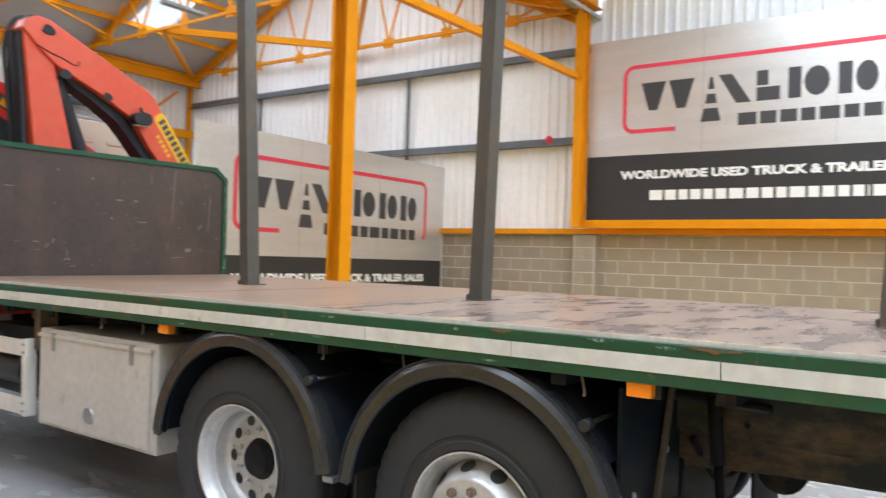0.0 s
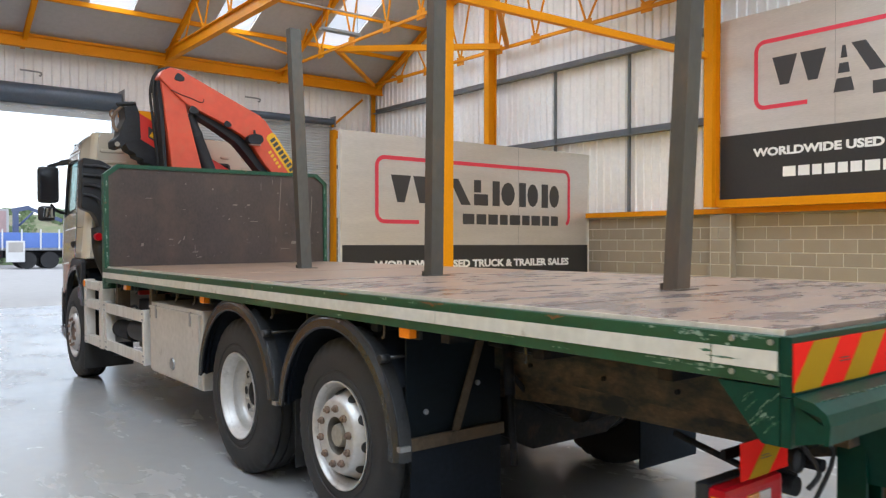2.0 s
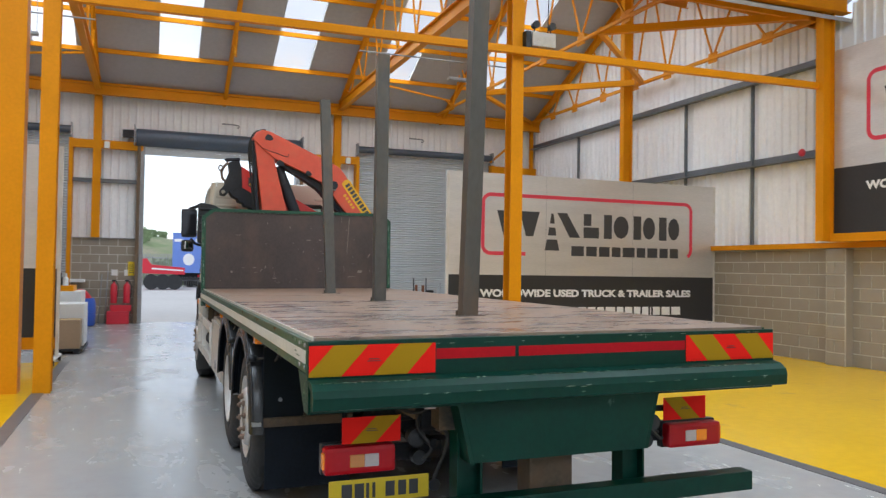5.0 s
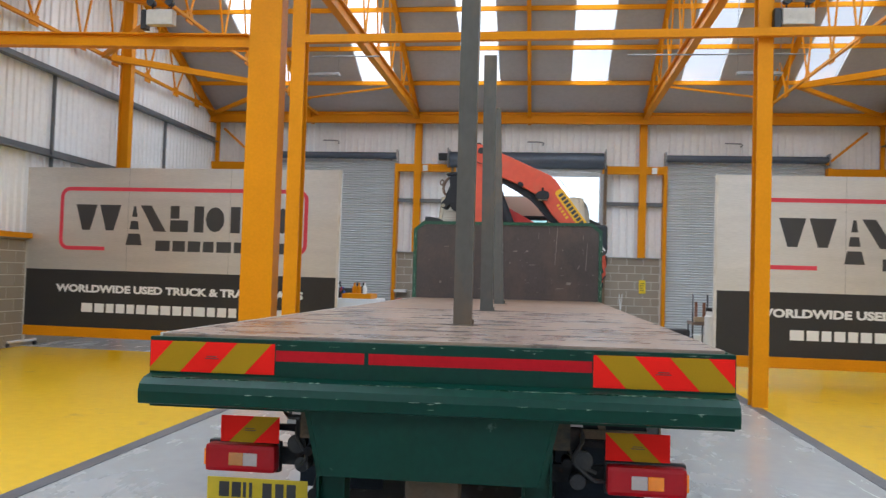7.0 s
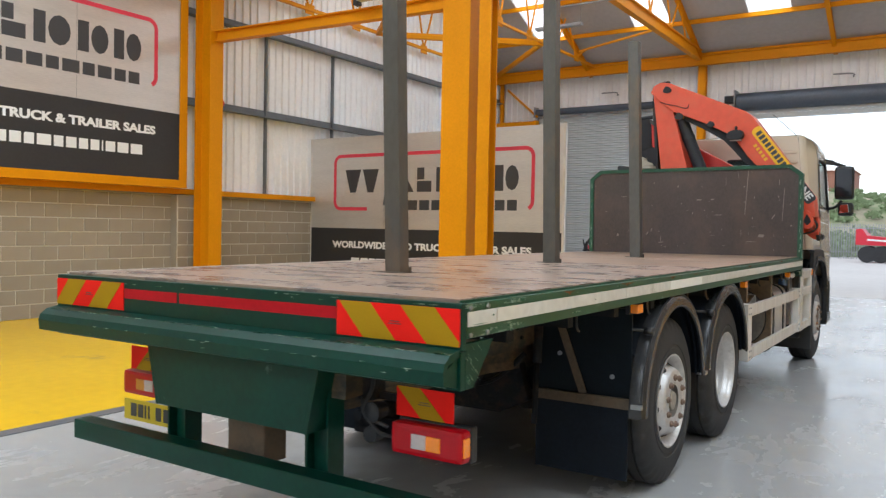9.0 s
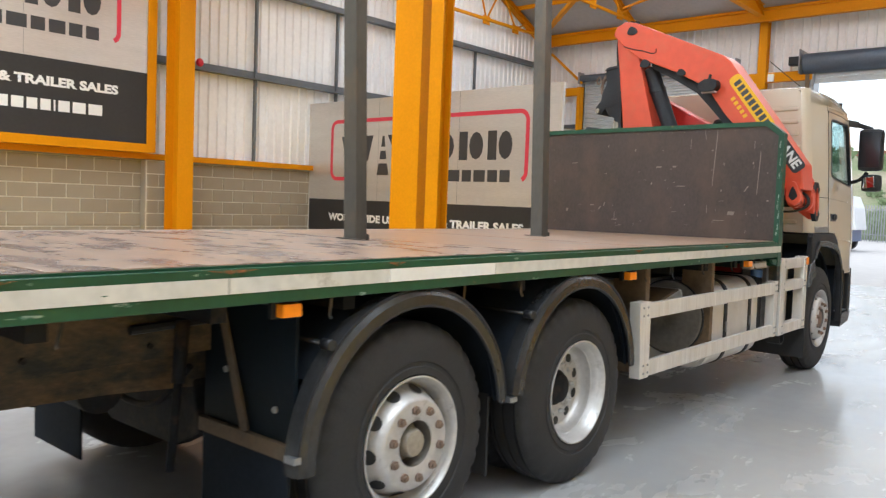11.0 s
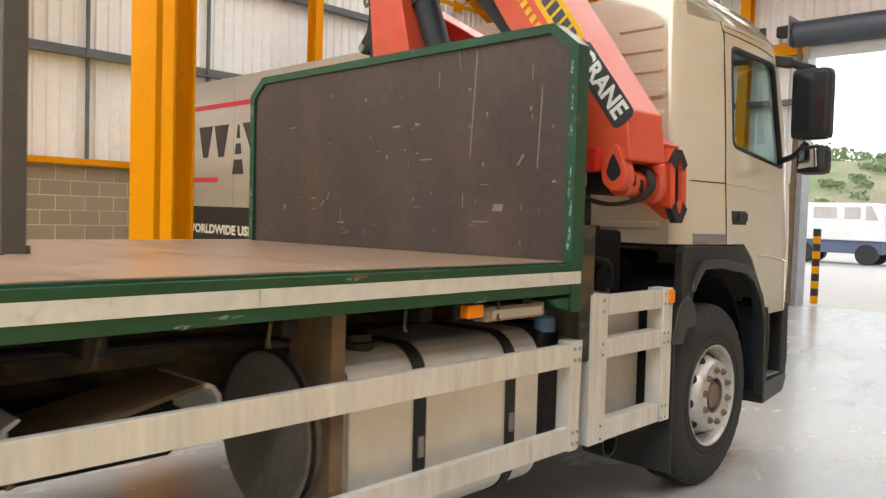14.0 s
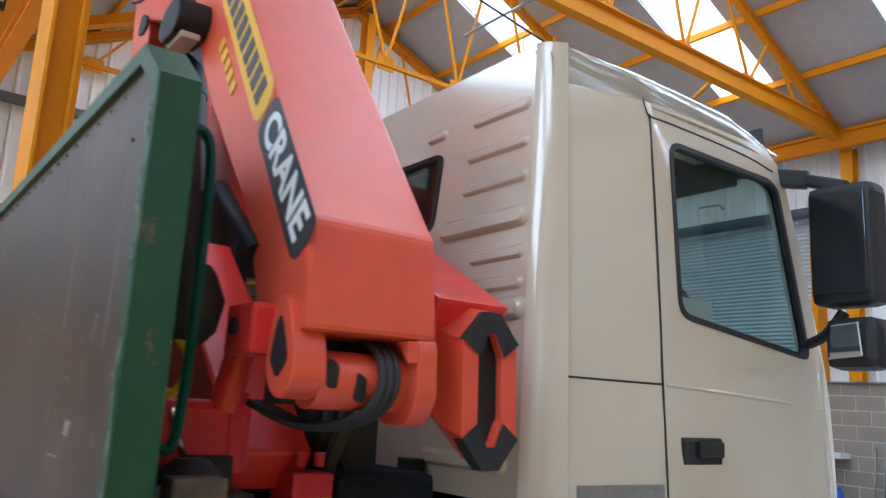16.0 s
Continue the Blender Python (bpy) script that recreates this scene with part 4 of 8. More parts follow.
# tail lamps with small chevrons and the plate
for s in (-1, 1):
    xa, xb = sx(s, 0.765, 1.11)
    lamp = part("tail_lamp", box(B(), xa, xb, 0.25, 0.33, 0.652, 0.782, 0.02), M["lamp_red"], truck, "red tail lamp cluster")
    lamp.location.y = -0.01 if s > 0 else 0.04
    part("housing", box(B(), xa - 0.005, xb + 0.005, 0.31, 0.36, 0.645, 0.79, 0.01), M["plastic"], lamp)
    ca = s * 0.905 if s > 0 else -0.955
    part("reversing_lens", box(B(), ca - 0.035, ca + 0.035, 0.245, 0.26, 0.685, 0.745, 0.004), M["lamp_clear"] if s > 0 else M["lamp_amber"], lamp)
    part("indicator_lens", box(B(), ca + 0.036, ca + 0.105, 0.245, 0.26, 0.685, 0.745, 0.004), M["lamp_orange"] if s > 0 else M["lamp_clear"], lamp)
    part("side_lens", box(B(), *sx(s, 1.10, 1.118), 0.262, 0.30, 0.68, 0.755, 0.003), M["lamp_orange"], lamp)
    x0, x1 = (-1.03, -0.745) if s < 0 else (0.761, 1.041)
    chevron("small_marker_board", x0, x1, 0.797, 0.92, 0.25 if s < 0 else 0.30, ((0.36, 0.42),) if s < 0 else ((0.22, 0.42),), 1.0 if s < 0 else -1.0, lamp)
    part("lamp_bracket", bar(B(), (s * 0.5, 0.33, 0.86), (s * 1.0, 0.33, 0.86), 0.02, 0.03), M["chassis"], lamp)
    part("lamp_arm", box(B(), *sx(s, 0.5, 0.8), 0.34, 0.37, 0.68, 0.76), M["chassis"], lamp)
    part("work_lamp", rod(rod(B(), (s * 0.66, 0.25, 0.80), (s * 0.66, 0.33, 0.80), 0.045, 16, 0.035), (s * 0.64, 0.27, 0.70), (s * 0.64, 0.33, 0.70), 0.035, 14), M["plastic"], lamp)
    part("lens", lathe(B(), [(-0.008, 0.0), (-0.006, 0.02), (0.0, 0.037), (0.004, 0.037)], (s * 0.66, 0.249, 0.80), 'y', 18), M["plastic"], lamp)
plate = part("number_plate", box(B(), -1.09, -0.60, 0.285, 0.291, 0.518, 0.63, 0.003), M["plate"], truck, "yellow rear number plate with black characters as bars")
for k, (x, w) in enumerate(((-0.945, 0.05), (-0.885, 0.045), (-0.845, 0.015), (-0.815, 0.015), (-0.735, 0.045), (-0.675, 0.04), (-0.618, 0.045))):
    part("plate_bar", box(B(), x - w / 2 - 0.06, x + w / 2 - 0.06, 0.2835, 0.285, 0.54, 0.61), M["ink"], plate)
part("hanging_lamp", lathe(B(), [(-0.015, 0.0), (-0.015, 0.03), (0.015, 0.03), (0.015, 0.0)], (-0.57, 0.30, 0.57), 'y', 16), M["plastic"], truck)

edge = B()
random.seed(77)
for k in range(70):
    x, l, h = random.uniform(-1.22, 1.22), random.uniform(0.008, 0.05), random.uniform(0.0015, 0.005)
    prism(edge, [(x - l, 1.1355), (x, 1.1355 - h), (x + l, 1.136), (x, 1.1355 + h)], 'y', -0.0615, -0.0606)
for k in range(40):
    x, l = random.uniform(-1.22, 1.22), random.uniform(0.006, 0.03)
    z = random.choice((random.uniform(1.04, 1.10), 1.08, 1.285, 1.297))
    y = -0.1062 if z < 1.2 else -0.0012
    prism(edge, [(x - l, z), (x, z - 0.003), (x + l, z + 0.001), (x, z + 0.002)], 'y', y, y + 0.0008)
part("chipped_edge", edge, M["worn_paint"], truck, "pale chips on the rear rail edge")["kind"] = "stuff"
for k, pts in enumerate(([(-0.62, 0.34, 0.98), (-0.66, 0.28, 0.86), (-0.60, 0.25, 0.76), (-0.64, 0.27, 0.70)],
                         [(-0.55, 0.36, 1.0), (-0.58, 0.27, 0.90), (-0.52, 0.24, 0.80), (-0.57, 0.30, 0.60)],
                         [(0.60, 0.34, 1.0), (0.66, 0.25, 0.90), (0.62, 0.24, 0.80), (0.72, 0.28, 0.74)],
                         [(0.56, 0.36, 0.98), (0.60, 0.26, 0.84), (0.70, 0.25, 0.72), (0.80, 0.34, 0.70)],
                         [(-0.78, 0.40, 0.98), (-0.70, 0.28, 0.93), (-0.62, 0.26, 0.95), (-0.56, 0.36, 1.02)])):
    part("cable", hose(B(), pts, 0.009, 6), M["rubber"], truck)
for s in (-1, 1):
    part("coupling", box(B(), *sx(s, 0.57, 0.65), 0.26, 0.36, 0.84, 0.94, 0.012), M["chassis"], truck)
    part("clear_reflector", box(B(), *sx(s, 0.60, 0.655), 0.19, 0.205, 0.955, 1.0, 0.003), M["lamp_clear"], truck)
    part("air_fitting", rod(B(), (s * 0.59, 0.24, 0.78), (s * 0.59, 0.36, 0.78), 0.022, 10), M["chassis"], truck)

# chassis
for s in (-1, 1):
    ch = part("chassis_rail", prism(B(), [(0.2, 0.80), (0.35, 0.76), (1.6, 0.74), (2.2, 0.70), (9.6, 0.70), (9.6, 0.98), (2.2, 0.98), (0.2, 1.05)], 'x', *sx(s, 0.36, 0.44)), M["rail_rust"], truck, "grimy brown chassis rail")
    part("subframe_rail", prism(B(), [(0.15, 0.86), (1.9, 0.90), (7.1, 0.99), (7.1, 1.12), (0.15, 1.12)], 'x', *sx(s, 0.45, 0.60)), M["rail_rust"], truck, "grimy brown subframe beam")
    for k in range(4):
        yy = 0.36 + 0.43 * k
        for zz in (1.085, 0.95):
            part("bolt", rod(B(), (s * 0.60, yy + 0.04 * (k % 2), zz), (s * 0.612, yy + 0.04 * (k % 2), zz), 0.012, 6), M["chassis"], truck)
    part("pipe_run", hose(B(), [(s * 0.62, 1.6, 1.02), (s * 0.64, 2.6, 1.06), (s * 0.62, 3.6, 1.03), (s * 0.64, 5.0, 1.05), (s * 0.6, 7.0, 1.0)], 0.018), M["plastic"], truck)
for y in (1.0, 2.0, 3.25, 4.5, 5.6, 6.8, 8.0, 9.0):
    part("crossmember", box(B(), -0.37, 0.37, y - 0.05, y + 0.05, 0.74, 0.94), M["chassis"], truck)
for y in (2.6, 3.9, 8.6):
    part("axle", rod(B(), (-1.0, y, 0.51), (1.0, y, 0.51), 0.085, 14), M["chassis"], truck)
part("differential", lathe(B(), [(-0.28, 0.03), (-0.22, 0.15), (-0.05, 0.24), (0.08, 0.24), (0.2, 0.14), (0.3, 0.05)], (0, 3.9, 0.52), 'y', 20), M["chassis"], truck)
part("propshaft", rod(B(), (0, 4.2, 0.6), (0, 7.6, 0.8), 0.05, 12), M["chassis"], truck)
for s in (-1, 1):
    for y in (2.3, 2.9, 3.6, 4.2):
        part("air_bag", lathe(B(), [(0.6, 0.09), (0.64, 0.13), (0.70, 0.10), (0.76, 0.13), (0.82, 0.10)], (s * 0.5, y, 0), 'z', 18), M["rubber"], truck)
    part("shock_absorber", rod(rod(B(), (s * 0.66, 1.75, 0.45), (s * 0.66, 1.78, 0.80), 0.018, 10), (s * 0.66, 1.78, 0.80), (s * 0.66, 1.80, 1.05), 0.028, 10), M["chassis"], truck)
    part("link_arm", bar(B(), (s * 0.45, 2.05, 0.50), (s * 0.45, 2.6, 0.50), 0.07, 0.09), M["chassis"], truck)
    part("brake_chamber", rod(B(), (s * 0.52, 2.3, 0.62), (s * 0.52, 2.08, 0.66), 0.08, 14), M["chassis"], truck)
part("air_tank", rod(B(), (-0.34, 1.62, 0.74), (0.34, 1.62, 0.74), 0.10, 18), M["chassis"], truck, "black air tank under the chassis")
part("axle_carrier", prism(B(), [(-0.50, 0.52), (-0.42, 0.82), (0.42, 0.82), (0.50, 0.52), (0.30, 0.42), (-0.30, 0.42)], 'y', 1.98, 2.06, 0.01), M["chassis"], truck, "grimy dark axle carrier plate")
part("brake_pipe", hose(B(), [(-0.5, 1.93, 0.85), (-0.3, 1.90, 0.66), (0.0, 1.92, 0.58), (0.3, 1.90, 0.64), (0.5, 1.93, 0.82)], 0.016), M["chassis"], truck)
part("lamp_stay", rod(B(), (-0.64, 0.82, 0.79), (-0.55, 0.42, 0.66), 0.014, 8), M["chassis"], truck)
part("gearbox", box(B(), -0.3, 0.3, 7.2, 8.4, 0.45, 1.0, 0.06), M["chassis"], truck)
part("engine_block", box(B(), -0.42, 0.42, 8.0, 9.4, 0.55, 1.3, 0.05), M["chassis"], truck)

# wheels: meshes along x with the outer face towards +x
def torus_tyre(r=0.522, rim=0.278, w=0.30):
    """Tyre: tread with grooves between rounded shoulders."""
    h = w / 2
    prof = [(-h + 0.03, rim), (-h + 0.005, rim + 0.03), (-h, rim + 0.10), (-h + 0.012, r - 0.06), (-h + 0.03, r - 0.02), (-h + 0.05, r - 0.004)]
    for g in (-0.07, 0.0, 0.07):
        prof += [(g - 0.008, r), (g - 0.006, r - 0.014), (g + 0.006, r - 0.014), (g + 0.008, r)]
    prof += [(h - 0.05, r - 0.004), (h - 0.03, r - 0.02), (h - 0.012, r - 0.06), (h - 0.004, r - 0.09), (h, r - 0.12), (h - 0.002, rim + 0.075), (h - 0.008, rim + 0.07), (h - 0.008, rim + 0.055), (h - 0.003, rim + 0.05), (h - 0.005, rim + 0.02), (h - 0.03, rim)]
    bm = lathe(B(), prof, (0, 0, 0), 'x', 144)
    for v in bm.verts:
        rad = math.hypot(v.co.y, v.co.z)
        if abs(v.co.x) > h - 0.051 and r - 0.062 < rad < r - 0.001:
            k = round(math.atan2(v.co.z, v.co.y) / (2 * math.pi) * 144)
            if k % 4 == 0:
                f = (rad - (0.014 if rad > r - 0.03 else 0.008)) / rad
                v.co.y, v.co.z = v.co.y * f, v.co.z * f
    return mesh_of("tyre", bm, M["rubber"])


tyre_mesh = torus_tyre()
RIM = 0.95
slim = lambda profile: [(a, r * RIM) for a, r in profile]
rim_mesh = mesh_of("rim", lathe(B(), slim([(-0.14, 0.29), (-0.13, 0.27), (0.0, 0.262), (0.10, 0.268), (0.125, 0.285), (0.142, 0.305), (0.150, 0.307), (0.150, 0.299), (0.140, 0.291), (0.122, 0.282), (0.10, 0.276), (0.085, 0.272), (0.074, 0.262), (0.04, 0.258), (0.0, 0.256), (-0.02, 0.255), (-0.12, 0.255)]), (0, 0, 0), 'x', 60), M["wheel_silver"])
# convex disc of the single wheels: slotted cone, raised nut ring, dark centre
convex_mesh = mesh_of("disc", lathe(B(), slim([(0.0, 0.268), (0.056, 0.262), (0.150, 0.212), (0.163, 0.202), (0.166, 0.194), (0.166, 0.118), (0.160, 0.106)]), (0, 0, 0), 'x', 60), M["wheel_silver"])
concave_mesh = mesh_of("disc", lathe(B(), slim([(0.05, 0.258), (0.022, 0.252), (0.005, 0.243), (-0.002, 0.234), (-0.008, 0.13), (-0.008, 0.0)]), (0, 0, 0), 'x', 60), M["wheel_silver"])


def nut(size, length, material):
    bm = rod(B(), (0, 0, 0), (length, 0, 0), size, 6)
    return mesh_of("wheel_nut", rod(bm, (length, 0, 0), (length + 0.012, 0, 0), size * 0.55, 8), material)


def vent_hole(r, w, h, dx):
    """A dark oval hole lying on the disc's cone."""
    bm = B()
    rings = []
    for k, depth in ((1.0, 0.0), (0.8, -0.02)):
        rings.append([bm.verts.new((depth - dx * k * math.sin(a) + 0.002, r + h * k * math.sin(a), w * k * math.cos(a))) for a in [2 * math.pi * j / 14 for j in range(14)]])
    bm.faces.new(rings[0])
    return mesh_of("vent_hole", bm, M["black"])


nut_rusty, nut_beige, nut_silver = nut(0.020, 0.018, M["hub_rust"]), nut(0.021, 0.012, M["hub_rust"]), nut(0.016, 0.02, M["wheel_silver"])
hole_out, hole_in = vent_hole(0.2282, 0.033, 0.0165, 0.031), vent_hole(0.193, 0.030, 0.025, 0.0)
cap_out = mesh_of("hub", lathe(lathe(B(), [(0.07, 0.095), (0.09, 0.085), (0.095, 0.068), (0.145, 0.062), (0.16, 0.055), (0.162, 0.0)], (0, 0, 0), 'x', 24), [(0.06, 0.102), (0.09, 0.10)], (0, 0, 0), 'x', 24), M["hub_grey"])
cap_in = mesh_of("hub", lathe(B(), [(-0.012, 0.105), (0.0, 0.10), (0.012, 0.088), (0.03, 0.08), (0.04, 0.055), (0.045, 0.0)], (0, 0, 0), 'x', 24), M["chassis"])
well_mesh = mesh_of("hub_well", lathe(B(), [(0.160, 0.106), (0.08, 0.102), (0.06, 0.10), (0.06, 0.0)], (0, 0, 0), 'x', 40), M["drum"])
cap_front = mesh_of("hub", lathe(B(), [(0.09, 0.1), (0.13, 0.085), (0.155, 0.07), (0.16, 0.0)], (0, 0, 0), 'x', 24), M["hub_rust"])


def wheel(s, x, y, kind):
    turn = pose(s * x, y, 0.52 - s * x * LEAN, random.uniform(0, 360), 0, 0) if s > 0 else pose(s * x, y, 0.52 - s * x * LEAN, random.uniform(0, 360), 0, 180)
    turn = Matrix.Translation(-truck.location) @ turn
    w = part("wheel", rim_mesh, None, truck, {"tag": "silver steel wheel with rusty nuts", "drive": "deep-dished silver twin wheel", "front": "silver steel front wheel"}[kind])
    w.matrix_parent_inverse = Matrix.Identity(4)
    w.matrix_basis = turn
    subs = [tyre_mesh]
    subs += [concave_mesh, cap_in] if kind == "drive" else [convex_mesh, well_mesh, cap_out if kind == "tag" else cap_front]
    for me in subs:
        part(me.name.split(".")[0], me, None, w)
    bolt = {"drive": nut_silver, "tag": nut_rusty if s < 0 else nut_beige, "front": nut_beige}[kind]
    bx, br, hx, hole = (-0.007, 0.150, -0.0035, hole_in) if kind == "drive" else (0.165, 0.150, 0.103, hole_out)
    for k in range(10):
        ob = part("wheel_nut", bolt, None, w)
        t = 2 * math.pi * (k + 0.5) / 10
        ob.matrix_basis = Matrix.Translation((bx, br * math.cos(t), br * math.sin(t)))
        ob = part("vent_hole", hole, None, w)
        ob.matrix_basis = Matrix.Translation((hx, 0, 0)) @ Matrix.Rotation(2 * math.pi * k / 10, 4, 'X')
    if kind == "drive":
        ob = part("inner_tyre", tyre_mesh, None, w)
        ob.matrix_basis = Matrix.Translation((-0.33, 0, 0))


for s in (-1, 1):
    wheel(s, 1.06, 2.575 if s > 0 else 2.54, "tag")
    wheel(s, 1.06, 3.94 if s > 0 else 3.90, "drive")
    wheel(s, 1.06, 8.60, "front")


# mudguards over the rear axles
def arc_shell(cy, cz, r, t0, t1, x0, x1, thick, steps=28, flat=0.0, lipw=0.02):
    bm = B()
    prev = None
    prof = [(x0, r), (x1 - 0.05, r), (x1 - 0.018, r - 0.010), (x1, r - 0.035), (x1, r - lipw), (x1 - 0.012, r - lipw), (x1 - 0.014, r - 0.045), (x1 - 0.05, r - thick), (x0, r - thick)]
    for k in range(steps + 1):
        t = radians(t0 + (t1 - t0) * k / steps)
        ring = [bm.verts.new((x, cy + rr * math.cos(t), cz + rr * math.sin(t) * (1 - flat))) for x, rr in prof]
        if prev:
            for i in range(len(prof)):
                f = bm.faces.new((prev[i], prev[(i + 1) % len(prof)], ring[(i + 1) % len(prof)], ring[i]))
                f.smooth = True
        else:
            bm.faces.new(ring)
        prev = ring
    bm.faces.new(prev[::-1])
    bmesh.ops.recalc_face_normals(bm, faces=bm.faces[:])
    return bm


def mirror_x(bm, s):
    if s < 0:
        for v in bm.verts:
            v.co.x *= -1
        bmesh.ops.reverse_faces(bm, faces=bm.faces[:])
    return bm


for s in (-1, 1):
    for cy, end in ((2.565, 182), (3.893, 174)):
        cz = 0.542
        guard = part("mudguard", mirror_x(arc_shell(cy, cz, 0.648, 5, end, 1.165, 1.252, 0.012, lipw=0.078), s), M["fender"], truck, "rounded grey plastic mudguard")
        inner_end = 150 if cy < 3 else 174
        part("guard_body", mirror_x(arc_shell(cy, cz, 0.646, 5, inner_end, 0.84, 1.20, 0.012, lipw=0.05), s), M["liner"], guard, "dark inner body")
        part("bead", mirror_x(hose(B(), [(1.245, cy + 0.569 * math.cos(radians(a)), cz + 0.569 * math.sin(radians(a))) for a in range(6, end - 1, 12)], 0.009, 6), s), M["plastic"], guard)
        part("edge_bead", mirror_x(hose(B(), [(1.234, cy + 0.640 * math.cos(radians(a)), cz + 0.640 * math.sin(radians(a))) for a in range(6, end - 1, 12)], 0.006, 6), s), M["plastic"], guard)
        part("stay", rod(B(), (s * 0.62, cy - 0.50, 1.01), (s * 1.24, cy - 0.50, 1.0), 0.010, 8), M["fender"], guard)
        part("stay_clamp", rod(B(), (s * 1.20, cy - 0.50, 1.0), (s * 1.252, cy - 0.50, 1.0), 0.022, 8), M["plastic"], guard)
        part("inner_liner", mirror_x(arc_shell(cy, cz, 0.633, 8, min(inner_end, 172), 0.64, 1.236, 0.008, lipw=0.05), s), M["liner"], guard)
        part("clip", box(B(), *sx(s, 1.18, 1.24), cy - 0.66, cy - 0.60, 0.575, 0.60), M["galv"], guard)
    # dark panel, strap and flap behind the rear wheel
    part("wing_panel", box(B(), *sx(s, 0.56, 1.16), 1.965, 1.98, 0.60, 1.13), M["green_dark"], truck, "black painted wing panel")
    strap = part("flap_strap", box(B(), *sx(s, 0.56, 1.17), 1.935, 1.962, 0.56, 0.62, 0.003), M["chassis_rust"], truck, "rusty flap strap")
    part("brace", bar(B(), (s * 0.68, 1.95, 1.14), (s * 0.88, 1.945, 0.62), 0.045, 0.012, (0, 1, 0)), M["chassis_rust"], strap)
    part("mud_flap", box(B(), *sx(s, 0.575, 1.15), 1.948, 1.96, 0.15, 0.56), M["liner"], truck, "black rubber mud flap")
    part("mud_flap", box(B(), *sx(s, 0.72, 1.13), 3.195, 3.207, 0.19, 0.62), M["rubber"], truck, "black rubber mud flap")
    part("inner_wing", box(B(), *sx(s, 0.60, 0.62), 2.0, 4.5, 0.62, 1.1), M["chassis"], truck)
    for x, z in ((0.72, 0.84), (1.05, 0.735)):
        part("bolt", rod(B(), (s * x, 1.965, z), (s * x, 1.955, z), 0.014, 8), M["galv"], truck)
# rope hooks under the rails
for s in (-1, 1):
    for y in (1.1, 2.1, 2.9, 3.35, 4.7, 5.1, 5.6, 6.15, 6.65):
        part("rope_hook", hose(B(), [(s * 1.20, y, 1.17), (s * 1.205, y - 0.01, 1.13), (s * 1.215, y - 0.02, 1.105), (s * 1.225, y - 0.02, 1.10)], 0.006, 6), M["rail_rust"], truck)

# locker and guards on the near side
locker = part("locker", box(B(), -1.19, -0.72, 4.57, 5.80, 0.45, 1.05, 0.012), M["box_grey"], truck, "dented grey metal locker")
door = part("door", box(B(), -1.21, -1.19, 4.62, 5.76, 0.475, 1.0, 0.004), M["box_grey"], locker)
for y in (4.78, 5.60):
    part("hinge", box(B(), -1.216, -1.207, y - 0.02, y + 0.02, 0.92, 1.03), M["galv"], door)
part("lid_lip", box(B(), -1.215, -1.19, 4.60, 5.78, 1.0, 1.02), M["box_grey"], locker)
latch = part("latch", lathe(B(), [(-0.012, 0.0), (-0.012, 0.045), (0.0, 0.05)], (-1.21, 5.19, 0.585), 'x', 18), M["galv"], door)


def guard_frame(s, y0, y1, posts, label):
    g = part("side_guard", box(B(), *sx(s, 1.19, 1.222), y0, y1, 0.855, 0.955, 0.004), M["alloy"], truck, label)
    part("lower_rail", box(B(), *sx(s, 1.19, 1.222), y0 + 0.03, y1 + 0.01, 0.485, 0.585, 0.004), M["alloy"], g)
    for k, (ya, yb, w) in enumerate(posts):
        bm = prism(B(), [(ya, 0.965), (ya + w, 0.965), (yb + w * 0.8, 0.478), (yb, 0.478)], 'x', *sx(s, 1.15, 1.2245), 0.003)
        part("upright", bm, M["alloy"], g)
        for z in (0.88, 0.93, 0.51, 0.56):
            f = (0.965 - z) / 0.487
            yy = ya + (yb - ya) * f + w / 2
            for dy in (-0.2, 0.2):
                part("rivet", rod(B(), (s * 1.224, yy + dy * w, z), (s * 1.229, yy + dy * w, z), 0.008, 8), M["galv"], g)
    return g


guard_frame(1, 4.64, 7.20, ((4.61, 4.64, 0.15), (7.13, 7.13, 0.085)), "aluminium side guard rails with dirt streaks")
guard_frame(-1, 5.90, 7.30, ((5.92, 5.90, 0.05), (7.18, 7.10, 0.09)), "aluminium side guard rails with dirt streaks")
for s in (-1, 1):
    st = part("step_frame", box(B(), *sx(s, 1.10, 1.225), 7.285, 7.42, 0.47, 1.16, 0.006), M["alloy"], truck, "riveted aluminium ladder step frame")
    part("upright", box(B(), *sx(s, 1.13, 1.225), 7.95, 8.045, 0.47, 1.16, 0.006), M["alloy"], st)
    for z0, z1 in ((1.06, 1.148), (0.86, 0.95), (0.475, 0.565)):
        part("rung", box(B(), *sx(s, 1.15, 1.224), 7.42, 7.93, z0, z1, 0.004), M["alloy"], st)
    for z in (1.13, 1.08, 0.93, 0.88, 0.55, 0.49):
        for y in (7.38, 7.96, 8.0):
            part("rivet", rod(B(), (s * 1.224, y, z), (s * 1.229, y, z), 0.007, 8), M["galv"], st)
    part("catwalk_box", box(B(), *sx(s, 0.62, 1.07), 7.36, 7.98, 0.52, 1.08, 0.01), M["box_grey"], st, "dull metal box behind the steps")
    part("exhaust_pipe", lathe(lathe(B(), [(0, 0.065), (0.12, 0.065), (0.12, 0.055), (0, 0.055)], (s * 1.05, 7.56, 0.42), 'x' if s > 0 else 'x', 16), [(0, 0.0), (0.02, 0.05)], (s * 1.05, 7.56, 0.42), 'x', 16), M["plastic"], truck)
lightbar = part("bar_lamp", box(B(), 1.13, 1.205, 6.57, 6.95, 1.09, 1.15, 0.012), M["hub_grey"], truck, "grey metal bar lamp under the rail")
